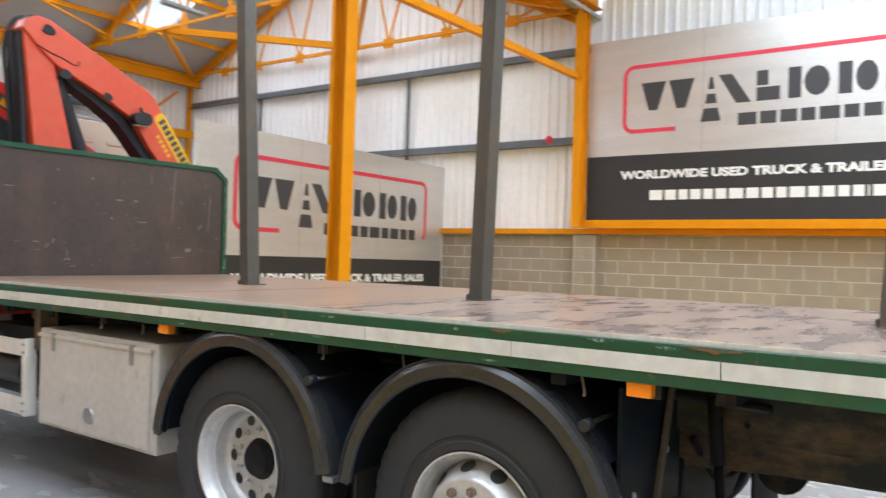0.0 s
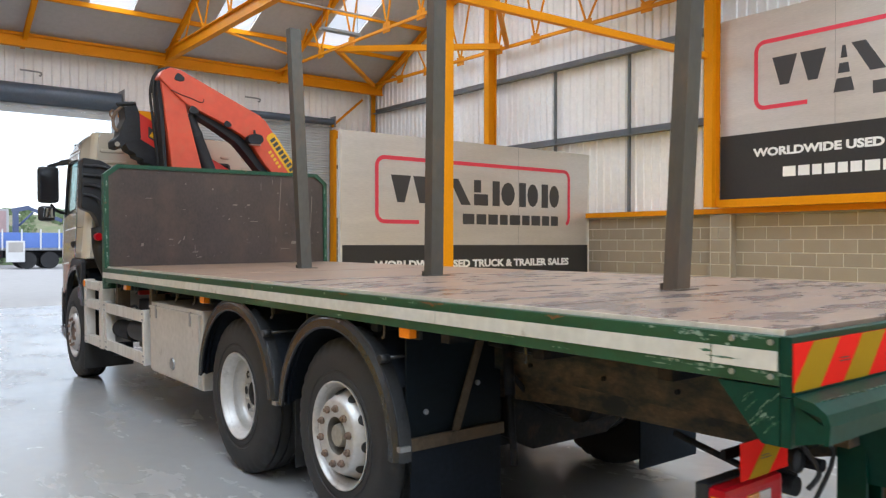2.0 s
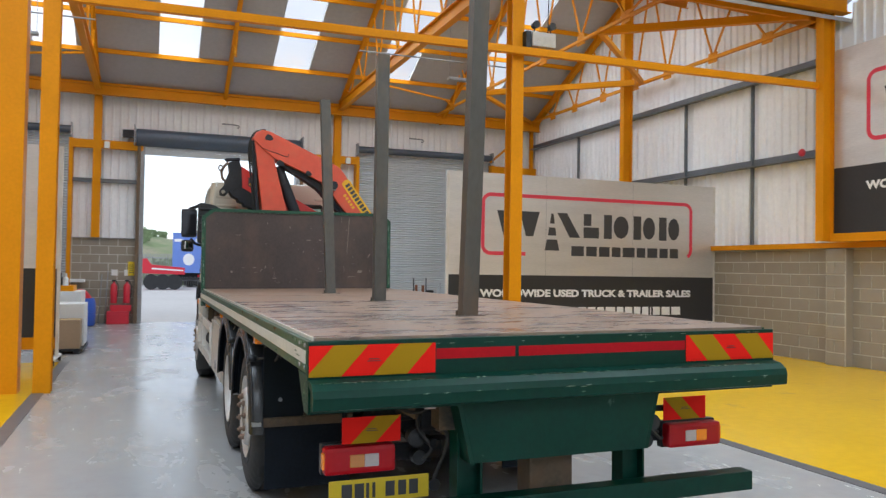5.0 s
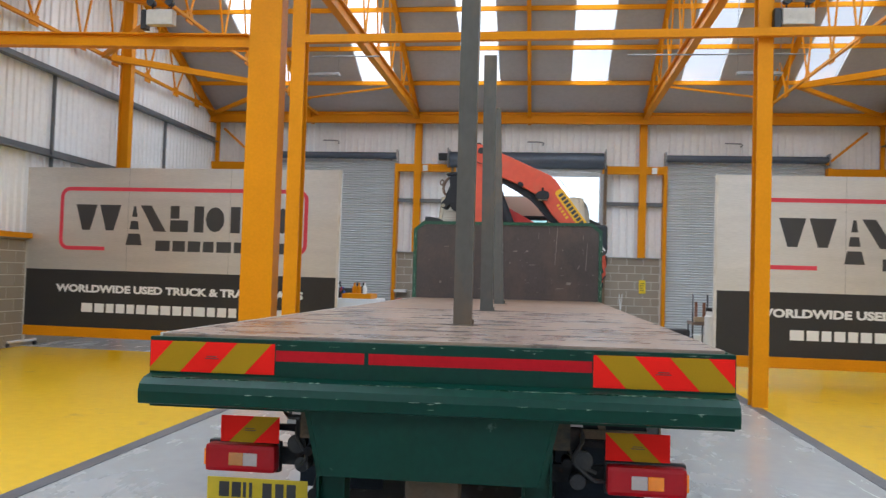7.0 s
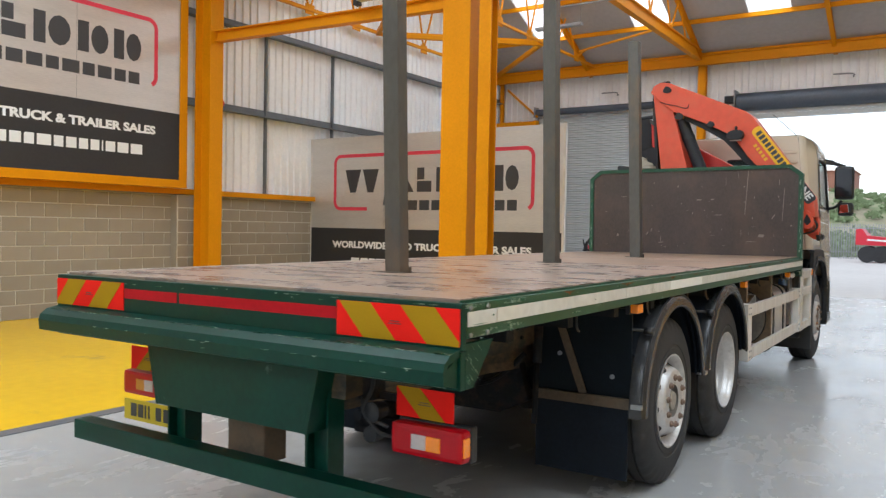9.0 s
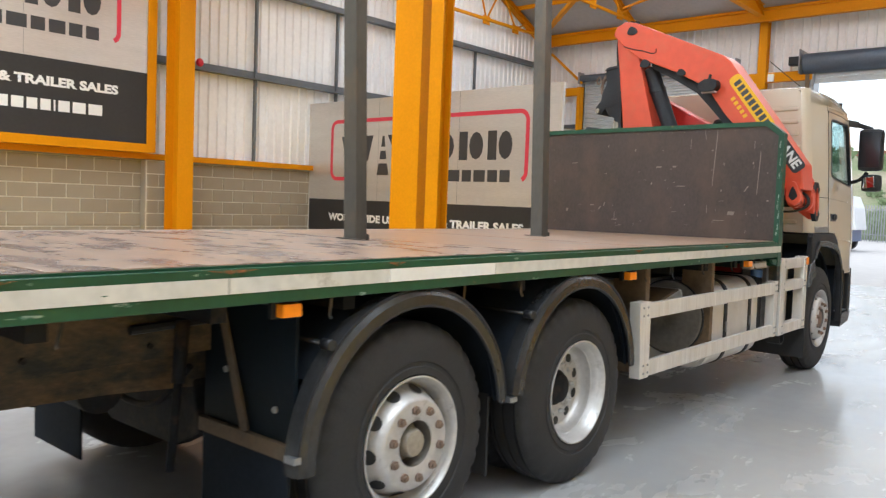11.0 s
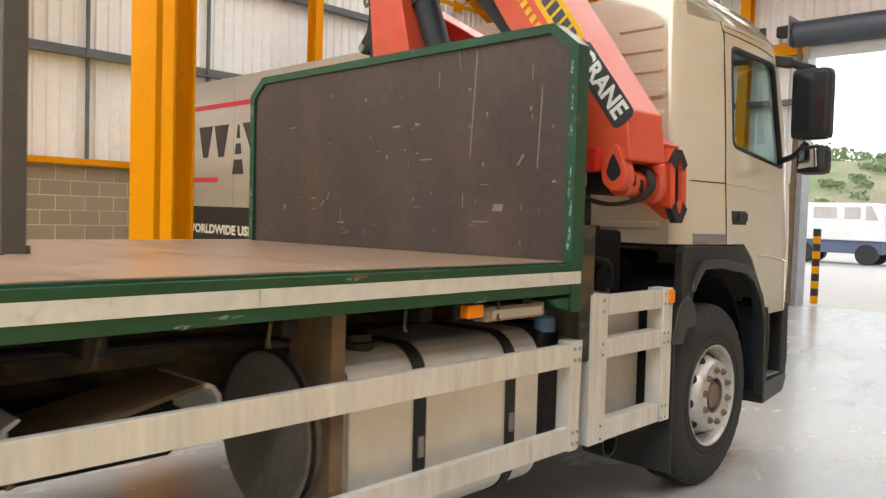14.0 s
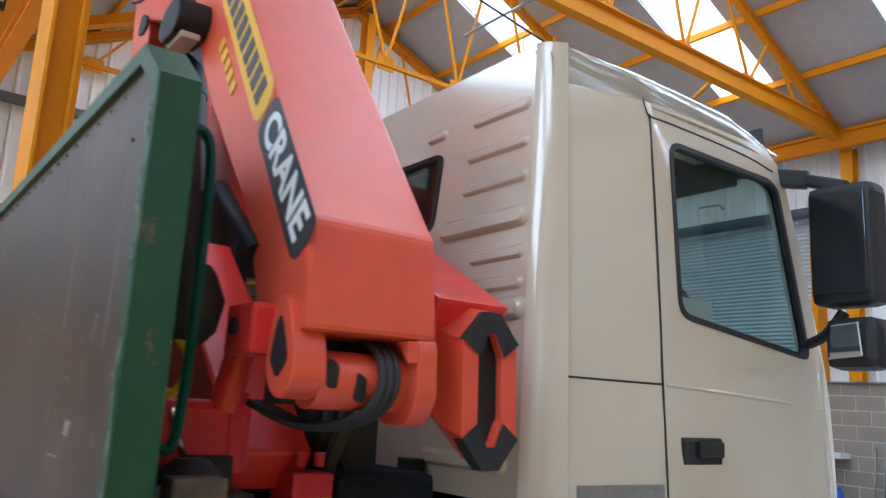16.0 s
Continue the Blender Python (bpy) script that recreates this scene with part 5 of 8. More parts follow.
part("lens", box(B(), 1.205, 1.212, 6.60, 6.92, 1.102, 1.138, 0.003), M["box_grey"], lightbar)
# fuel tank on the off side
tank_prof = []
for cx, cz, a0 in ((0.98, 0.88, 0), (0.66, 0.88, 90), (0.66, 0.465, 180), (0.98, 0.465, 270)):
    tank_prof += [(cx + 0.13 * math.cos(radians(a0 + 15 * k)), cz + 0.13 * math.sin(radians(a0 + 15 * k))) for k in range(7)]
tank = part("fuel_tank", prism(B(), tank_prof, 'y', 5.98, 7.045), M["tank"], truck, "dull aluminium fuel tank with black straps")
part("end_cap", prism(B(), [(0.82 + (x - 0.82) * 0.93, 0.69 + (z - 0.69) * 0.93) for x, z in tank_prof], 'y', 5.95, 5.98), M["tank"], tank)
for y in (6.316, 6.85):
    part("buckle", box(B(), 1.117, 1.128, y - 0.014, y + 0.014, 0.60, 0.68, 0.004), M["galv"], tank)
    part("strap", prism(B(), [(0.82 + (x - 0.82) * 1.025, 0.69 + (z - 0.69) * 1.02) for x, z in tank_prof], 'y', y - 0.03, y + 0.03), M["black"], tank, "black rubber tank strap")
part("filler_cap", lathe(B(), [(1.0, 0.075), (1.03, 0.075), (1.035, 0.066), (1.06, 0.062), (1.066, 0.05), (1.066, 0.0)], (0.95, 6.13, 0.0), 'z', 24), M["plastic"], tank, "black filler cap")
drum_prof = [(0.86 + 0.27 * math.cos(radians(10 * k)), 0.735 + 0.28 * math.sin(radians(10 * k))) for k in range(36)]
silencer = part("silencer_drum", prism(B(), drum_prof, 'y', 5.80, 5.945, 0.012), M["drum"], truck, "dull grey drum end beside the tank")
part("end_rim", prism(B(), [(0.86 + (x - 0.86) * 1.03, 0.735 + (z - 0.735) * 1.03) for x, z in drum_prof], 'y', 5.81, 5.825), M["crane_dark"], silencer)
adblue = part("additive_tank", box(B(), 0.62, 1.09, 7.065, 7.245, 0.5, 1.0, 0.05), M["plastic"], truck, "black additive tank with blue cap")
part("blue_cap", lathe(B(), [(0.99, 0.05), (1.05, 0.05), (1.065, 0.035), (1.065, 0.0)], (1.05, 7.165, 0.0), 'z', 18), M["cap_blue"], adblue)
for y in (4.81, 5.88):
    part("bed_support", box(B(), 0.94, 1.17, y - 0.028, y + 0.028, 0.48, 1.27), M["support"], truck, "brown steel deck support")
for y in (5.88, 6.95):
    part("bed_support", box(B(), -1.17, -1.05, y - 0.03, y + 0.03, 0.9, 1.27), M["chassis_rust"], truck)
bent = part("bent_guard", prism(B(), [(4.92, 0.80), (4.95, 0.89), (5.06, 0.915), (5.40, 0.985), (5.44, 0.99), (5.44, 0.978), (5.40, 0.972), (5.07, 0.90), (4.96, 0.876), (4.935, 0.80)], 'x', 0.80, 1.10), M["support"], truck, "bent grimy metal guard plate")
part("pale_lip", prism(B(), [(5.441, 0.993), (5.47, 0.985), (5.495, 0.955), (5.505, 0.87), (5.495, 0.87), (5.483, 0.95), (5.462, 0.974), (5.441, 0.98)], 'x', 0.82, 1.105), M["alloy"], bent, "pale bent end")
part("pale_lip", prism(B(), [(4.875, 0.83), (4.885, 0.90), (4.91, 0.955), (4.945, 0.975), (4.95, 0.968), (4.92, 0.945), (4.925, 0.90), (4.915, 0.83)], 'x', 0.90, 1.105), M["alloy"], bent, "pale bent end")
part("frame_upright", box(B(), 1.14, 1.212, 7.20, 7.31, 0.86, 1.475, 0.006), M["rail_rust"], truck, "rusty brown upright")
part("air_cylinder", rod(B(), (-1.10, 6.05, 0.74), (-1.10, 6.5, 0.74), 0.10, 18), M["plastic"], truck)
part("air_cylinder", rod(B(), (-1.10, 6.56, 0.70), (-1.10, 7.05, 0.70), 0.09, 18), M["chassis"], truck)
part("pipe_run", hose(B(), [(-1.14, 5.9, 0.98), (-1.16, 6.2, 0.90), (-1.12, 6.55, 0.96), (-1.16, 6.9, 0.84), (-1.1, 7.15, 0.9)], 0.012, 6), M["rubber"], truck)
part("battery_box", box(B(), -0.98, -0.62, 6.0, 6.9, 0.52, 1.0, 0.02), M["plastic"], truck)
part("air_tank", rod(B(), (0.62, 4.62, 0.78), (0.62, 5.55, 0.78), 0.13, 20), M["chassis"], truck)

# headboard
hb_out = [(-1.2515, 1.10), (-1.2515, 2.24), (-1.12, 2.345), (1.12, 2.345), (1.2515, 2.24), (1.2515, 1.10)]


def ring_prism(outer, inner, y0, y1):
    """A flat frame between two outlines, y0 to y1 thick."""
    bm = B()
    n = len(outer)
    vs = [[bm.verts.new((x, y, z)) for x, z in loop] for y in (y0, y1) for loop in (outer, inner)]
    o0, i0, o1, i1 = vs
    for k in range(n):
        j = (k + 1) % n
        bm.faces.new((o0[k], o0[j], i0[j], i0[k]))
        bm.faces.new((o1[j], o1[k], i1[k], i1[j]))
        bm.faces.new((o0[j], o0[k], o1[k], o1[j]))
        bm.faces.new((i0[k], i0[j], i1[j], i1[k]))
    bmesh.ops.recalc_face_normals(bm, faces=bm.faces[:])
    return bm


hb_in = [(-1.205, 1.305), (-1.205, 2.22), (-1.10, 2.305), (1.10, 2.305), (1.205, 2.22), (1.205, 1.305)]
head = part("headboard", prism(B(), [(-1.22, 1.30), (-1.22, 2.23), (-1.11, 2.32), (1.11, 2.32), (1.22, 2.23), (1.22, 1.30)], 'y', 7.015, 7.035), M["ply_board"], truck, "scratched dark brown ply headboard")
head.location.y = 0.07
part("headboard_frame", ring_prism(hb_out, hb_in, 7.0, 7.085), M["green_side"], head, "chipped green steel headboard frame")
bm = B()
for x in [-1.18 + 0.118 * k for k in range(21)]:
    rod(bm, (x, 7.016, 2.28 if abs(x) < 1.05 else 2.15), (x, 7.011, 2.28 if abs(x) < 1.05 else 2.15), 0.005, 6)
part("bolt_row", bm, M["post"], head)["kind"] = "stuff"
bm = B()
random.seed(5)
for k in range(34):
    x, z = random.uniform(-1.15, 1.15), random.choice((random.uniform(1.38, 1.6), random.uniform(1.4, 2.2)))
    w, h = random.choice(((0.03, 0.004), (0.004, 0.03), (0.012, 0.012), (0.05, 0.004), (0.006, 0.07), (0.02, 0.008)))
    k2 = random.uniform(0.5, 1.2)
    prism(bm, [(x - w * k2 / 2, z - h / 2), (x + w * k2 / 2, z - h / 3), (x + w * k2 / 2.2, z + h / 2), (x - w * k2 / 3, z + h / 2.4)], 'y', 7.0143, 7.0152)
for x, z, w, h, lean in ((0.655, 2.05, 0.006, 0.50, 0.03), (0.56, 2.255, 0.006, 0.095, -0.014), (1.05, 1.91, 0.005, 0.36, 0.017), (0.118, 1.962, 0.065, 0.012, 0), (0.273, 1.965, 0.04, 0.015, 0),
                         (0.34, 1.783, 0.10, 0.008, 0), (0.048, 1.806, 0.014, 0.02, 0), (0.822, 1.546, 0.07, 0.034, 0), (-0.426, 2.172, 0.012, 0.02, 0), (-0.132, 2.126, 0.014, 0.022, 0),
                         (-0.878, 1.536, 0.03, 0.03, 0), (-0.805, 2.012, 0.075, 0.006, 0), (-0.331, 1.452, 0.07, 0.008, 0), (0.725, 1.747, 0.012, 0.02, 0), (0.947, 1.763, 0.01, 0.05, 0.03), (0.629, 2.108, 0.02, 0.012, 0),
                         (0.74, 1.983, 0.01, 0.024, 0), (0.999, 1.989, 0.012, 0.02, 0), (0.60, 1.578, 0.005, 0.07, 0), (-0.50, 1.561, 0.014, 0.035, 0.02), (-0.587, 1.589, 0.05, 0.01, 0), (-0.45, 1.60, 0.012, 0.04, 0.01),
                         (0.712, 1.477, 0.12, 0.006, 0), (0.424, 2.175, 0.005, 0.09, 0), (1.136, 1.662, 0.02, 0.012, 0)):
    prism(bm, [(x - w / 2 - lean / 2, z - h / 2), (x + w * 0.3 - lean / 2, z - h * 0.55), (x + w / 2 + lean / 2, z + h * 0.4), (x - w * 0.35 + lean / 2, z + h / 2)], 'y', 7.0143, 7.0152)
wear = B()
for z, h, w in ((1.42, 0.10, 0.02), (1.55, 0.07, 0.012), (1.66, 0.13, 0.016), (1.88, 0.05, 0.02), (2.02, 0.10, 0.010), (2.15, 0.06, 0.016)):
    for sd in (-1, 1):
        x = sd * (1.245 - random.uniform(0.0, 0.015))
        prism(wear, [(x - sd * w, z - h / 2), (x, z - h * 0.6), (x, z + h / 2), (x - sd * w * 0.5, z + h * 0.4)], 'y', 6.9975, 6.9985)
part("worn_edge", wear, M["worn_paint"], head, "worn pale paint on the frame edges")["kind"] = "stuff"
part("scratched_face", bm, M["scratch"], head, "pale scratches in the board")["kind"] = "stuff"

# ---- cab ----
before_cab = set(truck.children_recursive)


def cab_x(z):
    """Half width of the cab at a height."""
    pts = ((0.9, 1.236), (1.4, 1.230), (1.74, 1.212), (1.95, 1.204), (2.55, 1.172), (2.66, 1.157))
    for (za, xa), (zb, xb) in zip(pts, pts[1:]):
        if z <= zb:
            t = max(0.0, (z - za) / (zb - za))
            return xa + t * (xb - xa)
    return pts[-1][1]


def corner_x(z):
    """Half width of the cab at its rear corner."""
    return 1.195 - 0.098 * (z - 1.38)


def corner_y(z):
    """Where the cab side ends at the rear corner."""
    return 8.262 + 0.079 * (z - 1.38)


def side_x(u, v):
    """Half width of the cab side: behind the door it draws in towards the rear corner."""
    x = cab_x(v)
    if u < 8.652:
        x += (corner_x(v) - x) * min(1.0, (8.652 - u) / (8.652 - corner_y(v)))
    return x - max(0, u - 9.5) ** 2 * 0.9


def filled(outline, holes, to3d, thick, curved=False):
    """A sheet with holes: outlines in (u, v), carried to 3D, with thickness along the third function."""
    bm = B()
    edges = []
    for loop in [outline] + holes:
        vs = [bm.verts.new((u, v, 0)) for u, v in loop]
        edges += [bm.edges.new((vs[i], vs[(i + 1) % len(vs)])) for i in range(len(vs))]
    bmesh.ops.triangle_fill(bm, use_beauty=True, use_dissolve=False, edges=edges, normal=(0, 0, 1))
    for turn in range(5):
        long = [e for e in bm.edges if e.calc_length() > 0.075]
        if not long or not curved:
            break
        bmesh.ops.subdivide_edges(bm, edges=long, cuts=1)
        bmesh.ops.triangulate(bm, faces=bm.faces[:])
    if curved:
        for f in bm.faces:
            f.smooth = True
    ext = bmesh.ops.extrude_face_region(bm, geom=bm.faces[:])
    moved = {g for g in ext["geom"] if isinstance(g, bmesh.types.BMVert)}
    for v in bm.verts:
        u, w = v.co.x, v.co.y
        v.co = to3d(u, w, thick if v in moved else 0.0)
    bmesh.ops.recalc_face_normals(bm, faces=bm.faces[:])
    return bm


def dense(loop, step=0.12):
    out = []
    for (a, b), (c, d) in zip(loop, loop[1:] + loop[:1]):
        n = max(1, int(math.hypot(c - a, d - b) / step))
        out += [(a + (c - a) * k / n, b + (d - b) * k / n) for k in range(n)]
    return out


def rounded(loop, r=0.05, k=4):
    """Round the corners of an outline."""
    out, n = [], len(loop)
    for i in range(n):
        p, q, s_ = Vector(loop[i - 1]), Vector(loop[i]), Vector(loop[(i + 1) % n])
        a, b = (p - q), (s_ - q)
        ra = min(r, a.length * 0.45, b.length * 0.45)
        a, b = q + a.normalized() * ra, q + b.normalized() * ra
        for j in range(k + 1):
            t = j / k
            out.append(tuple((1 - t) ** 2 * a + 2 * t * (1 - t) * q + t * t * b))
    return out


WIN = rounded([(8.745, 1.945), (9.53, 1.86), (9.405, 2.50), (9.35, 2.535), (8.74, 2.54)], 0.06)
WIN_IN = rounded([(8.763, 1.962), (9.508, 1.882), (9.391, 2.484), (9.343, 2.517), (8.758, 2.522)], 0.05)
side_line = [(8.262, 1.38), (8.312, 2.02), (8.363, 2.66), (9.36, 2.66), (9.44, 2.59), (9.545, 2.21), (9.625, 1.90), (9.65, 1.70), (9.645, 1.30), (9.62, 0.94), (9.275, 0.935), (9.155, 1.13), (9.03, 1.29), (8.90, 1.38), (8.652, 1.38)]
for s in (-1, 1):
    put = lambda u, v, t, s=s: (s * (side_x(u, v) - t), u, v)
    side = part("cab_side", filled(dense(side_line, 0.1), [WIN], put, 0.05, True), M["cab"], truck, "glossy beige cab side")
    part("window_rubber", filled(WIN, [WIN_IN], lambda u, v, t, s=s: (s * (cab_x(v) + 0.004 - t), u, v), 0.03), M["plastic"], side)
    pane = part("side_window", filled(WIN_IN, [], lambda u, v, t, s=s: (s * (cab_x(v) - 0.012 - t), u, v), 0.005), M["glass"], side, "tinted cab side window")
    pane.visible_shadow = False
    # door gaps, waist crease and handle
    def along(line, out):
        return [(s * (side_x(y, z) + out), y, z) for y, z in line]
    part("door_gap", hose(B(), along(((8.652, 1.38), (8.652, 1.55), (8.652, 1.75), (8.652, 2.0), (8.652, 2.3), (8.652, 2.58), (8.67, 2.60), (8.9, 2.602), (9.2, 2.595), (9.38, 2.572)), -0.0005), 0.004, 6), M["black"], side)
    part("panel_gap", hose(B(), along(((8.295, 1.732), (8.4, 1.731), (8.652, 1.73)), -0.0005), 0.0035, 6), M["black"], side)
    part("door_crease", hose(B(), along(((8.67, 1.728), (8.8, 1.725), (9.0, 1.718), (9.3, 1.705), (9.6, 1.69)), -0.0065), 0.010, 8), M["cab"], side)
    part("door_crease", hose(B(), along(((9.10, 1.31), (9.3, 1.30), (9.5, 1.275), (9.62, 1.255)), -0.0055), 0.010, 8), M["cab"], side)
    part("roof_seam", hose(B(), along(((8.645, 2.605), (8.64, 2.63), (8.635, 2.66)), -0.0005), 0.003, 6), M["black"], side)
    handle = part("door_handle", box(B(), *sx(s, 1.19, 1.226), 8.723, 8.941, 1.484, 1.578, 0.014), M["plastic"], side, "black recessed door handle")
    part("grip", box(B(), *sx(s, 1.2265, 1.238), 8.80, 8.93, 1.515, 1.565, 0.008), M["plastic"], handle)
    # corner panel between door and back
    part("rear_quarter_trim", filled(dense([(8.30, 1.385), (8.635, 1.385), (8.635, 1.44), (8.305, 1.44)], 0.06), [], lambda u, v, t, s=s: (s * (side_x(u, v) + 0.004 - t), u, v), 0.006, True), M["galv"], side, "grey trim strip")
    # mirrors
    mir = part("mirror_arm", bar(bar(B(), (s * 1.10, 9.43, 2.575), (s * 1.26, 9.47, 2.54), 0.05, 0.07, bevel=0.012), (s * 1.24, 9.47, 2.545), (s * 1.40, 9.47, 2.485), 0.045, 0.05, bevel=0.012), M["plastic"], truck, "black door mirrors on arms")
    part("lower_arm", hose(B(), [(s * 1.19, 9.52, 1.92), (s * 1.30, 9.47, 1.95), (s * 1.37, 9.47, 2.03)], 0.02), M["plastic"], mir)
    hs = part("mirror_housing", box(B(), *sx(s, 1.278, 1.512), 9.40, 9.55, 2.045, 2.49, 0.045), M["plastic"], mir)
    part("mirror_glass", box(B(), *sx(s, 1.298, 1.492), 9.392, 9.399, 2.085, 2.455, 0.003), M["mirror_dark"], hs)
    ws = part("wide_angle_mirror", box(B(), *sx(s, 1.325, 1.512), 9.40, 9.53, 1.823, 2.005, 0.04), M["plastic"], mir)
    part("mirror_glass", prism(B(), [(s * 1.345, 1.855), (s * 1.355, 1.975), (s * 1.455, 1.985), (s * 1.465, 1.865)], 'y', 9.386, 9.399, 0.006), M["mirror"], ws)
    # front wheel arch: flat-topped black plastic panel with a raised lip round the opening
    outer = [(8.13, 1.0), (8.12, 1.34), (8.15, 1.372), (8.88, 1.372), (9.02, 1.285), (9.145, 1.125), (9.262, 0.935), (9.285, 0.42)]
    inner = [(9.245, 0.42), (9.225, 0.86), (9.15, 1.03), (9.03, 1.15), (8.90, 1.205), (8.57, 1.245), (8.36, 1.245), (8.27, 1.16), (8.25, 0.99)]
    ar = part("front_mudguard", prism(B(), outer + inner, 'x', *sx(s, 1.185, 1.232), 0.006), M["plastic"], truck, "black plastic front mudguard")
    lip = [(9.285, 0.42), (9.262, 0.90), (9.185, 1.06), (9.06, 1.19), (8.92, 1.258), (8.58, 1.30), (8.33, 1.30), (8.225, 1.185), (8.215, 1.13), (8.255, 1.13)]
    # paler plastic puts the lip's grey highlight into its colour
    part("raised_lip", prism(B(), lip + inner[:-1][::-1], 'x', *sx(s, 1.225, 1.25), 0.008), M["fender"], ar)
    part("arch_liner", mirror_x(arc_shell(8.62, 0.60, 0.655, 15, 165, 0.78, 1.12, 0.02, lipw=0.05), s), M["liner"], ar)
    part("rear_panel", prism(B(), [(8.03, 0.86), (8.10, 1.06), (8.20, 1.12), (8.29, 1.03), (8.30, 0.95), (8.19, 0.93), (8.15, 0.86)], 'x', *sx(s, 1.02, 1.24), 0.008), M["fender"], ar)
    part("rear_flap", box(B(), *sx(s, 0.70, 1.22), 8.075, 8.10, 0.17, 0.95, 0.004), M["rubber"], ar)
    part("arch_marker", box(B(), *sx(s, 1.20, 1.235), 7.99, 8.05, 1.08, 1.15, 0.006), M["lamp_orange"], ar, "orange marker lamp")
    stp = part("cab_step", prism(B(), [(9.24, 0.98), (9.60, 0.97), (9.62, 0.75), (9.62, 0.42), (9.3, 0.38), (9.26, 0.5)], 'x', *sx(s, 0.8, 1.16)), M["liner"], truck, "dark recessed entry step well")
    part("bumper_end", prism(B(), [(9.60, 1.0), (9.68, 0.98), (9.70, 0.60), (9.66, 0.44), (9.58, 0.44), (9.58, 1.0)], 'x', *sx(s, 0.95, 1.225), 0.01), M["plastic"], stp, "black bumper end")
    part("step_shell", prism(B(), [(9.27, 0.36), (9.60, 0.40), (9.66, 0.50), (9.60, 0.52), (9.30, 0.50)], 'x', *sx(s, 1.06, 1.24), 0.008), M["fender"], stp, "grey lower step shell")
    part("step_tread", box(B(), *sx(s, 1.10, 1.225), 9.31, 9.56, 0.521, 0.532, 0.003), M["galv"], stp, "bright metal tread")
    part("arch_edge", hose(B(), [(s * 1.245, 9.25, 0.98), (s * 1.25, 9.275, 0.8), (s * 1.245, 9.275, 0.6), (s * 1.24, 9.26, 0.40)], 0.010, 6), M["fender"], stp)
    # white tube drawn for the highlight along the cab's front corner
    part("corner_trim", hose(B(), [(s * 1.20, 9.63, 0.97), (s * 1.205, 9.655, 1.25), (s * 1.195, 9.66, 1.65), (s * 1.185, 9.635, 1.88), (s * 1.165, 9.555, 2.2), (s * 1.14, 9.47, 2.5)], 0.013), M["white"], truck, "white line for the highlight on the cab corner beside the windscreen")
    part("sun_visor", prism(B(), [(9.44, 2.60), (9.47, 2.60), (9.455, 2.785), (9.44, 2.785)], 'x', *sx(s, 0.35, 1.09)), M["plastic"], truck, "dark smoked sun visor")
part("inner_floor", box(B(), -1.14, 1.14, 8.30, 9.62, 1.36, 1.42), M["dark_inside"], truck)
# back wall with pressed ribs and a small window
back_y = lambda z: 8.15 + (z - 1.38) * 0.112
wall_x = lambda z: corner_x(z) - 0.065
back_right = [(wall_x(z), z) for z in (1.38, 1.95, 2.5, 2.70)] + [(wall_x(2.76) - 0.004, 2.76), (wall_x(2.79) - 0.02, 2.79), (wall_x(2.805) - 0.06, 2.805)]
back_line = [(-x, z) for x, z in back_right] + back_right[::-1]
rear_win = rounded([(0.14, 2.23), (0.55, 2.23), (0.55, 2.53), (0.14, 2.53)], 0.05)
rear_win_l = [(-x, z) for x, z in rear_win][::-1]
back = part("cab_back", filled(back_line, [rear_win, rear_win_l], lambda u, v, t: (u, back_y(v) + t, v), 0.03), M["cab"], truck, "beige cab back wall with pressed ribs")
for loop in (rear_win, rear_win_l):
    inner = [((x - (0.345 if x > 0 else -0.345)) * 0.9 + (0.345 if x > 0 else -0.345), (z - 2.38) * 0.88 + 2.38) for x, z in loop]
    part("window_rubber", filled(loop, [inner], lambda u, v, t: (u, back_y(v) - 0.006 + t, v), 0.03), M["plastic"], back)
    part("rear_window", filled(inner, [], lambda u, v, t: (u, back_y(v) + 0.01 + t, v), 0.005), M["glass"], back).visible_shadow = False


def rib(x0, x1, z, h, deep=0.012):
    """A pressed rib: a raised strip with rounded ends and soft shoulders."""
    bm = B()
    rings = []
    for shrink, out in ((0.0, 0.0), (0.28, 0.75), (0.5, 1.0)):
        r = h / 2 * (1 - shrink)
        ring = []
        for cx, a0 in ((x1 - h / 2, -90), (x0 + h / 2, 90)):
            for k in range(9):
                t = radians(a0 + 22.5 * k)
                zz = z + r * math.sin(t)
                ring.append(bm.verts.new((cx + r * math.cos(t), back_y(zz) + 0.0005 - deep * out, zz)))
        rings.append(ring)
    n = len(rings[0])
    for lo, hi in zip(rings, rings[1:]):
        for k in range(n):
            bm.faces.new((lo[k], lo[(k + 1) % n], hi[(k + 1) % n], hi[k])).smooth = True
    bm.faces.new(rings[-1])
    bmesh.ops.recalc_face_normals(bm, faces=bm.faces[:])
    return bm


for x0, x1, z, h, deep in ((0.70, 1.03, 2.60, 0.046, 0.014), (0.695, 1.025, 2.47, 0.046, 0.014), (0.69, 1.02, 2.35, 0.046, 0.014), (0.78, 1.08, 2.10, 0.046, 0.014),
                           (0.78, 1.08, 2.005, 0.046, 0.014), (0.60, 1.10, 2.215, 0.075, 0.024), (0.62, 1.125, 1.925, 0.075, 0.024), (0.66, 1.07, 1.48, 0.05, 0.014), (0.43, 0.55, 2.605, 0.046, 0.014)):
    for s in (-1, 1):
        part("pressed_rib", mirror_x(rib(x0, min(x1, wall_x(z) - (0.002 if deep > 0.02 else 0.02)), z, h, deep), s), M["cab"], back)
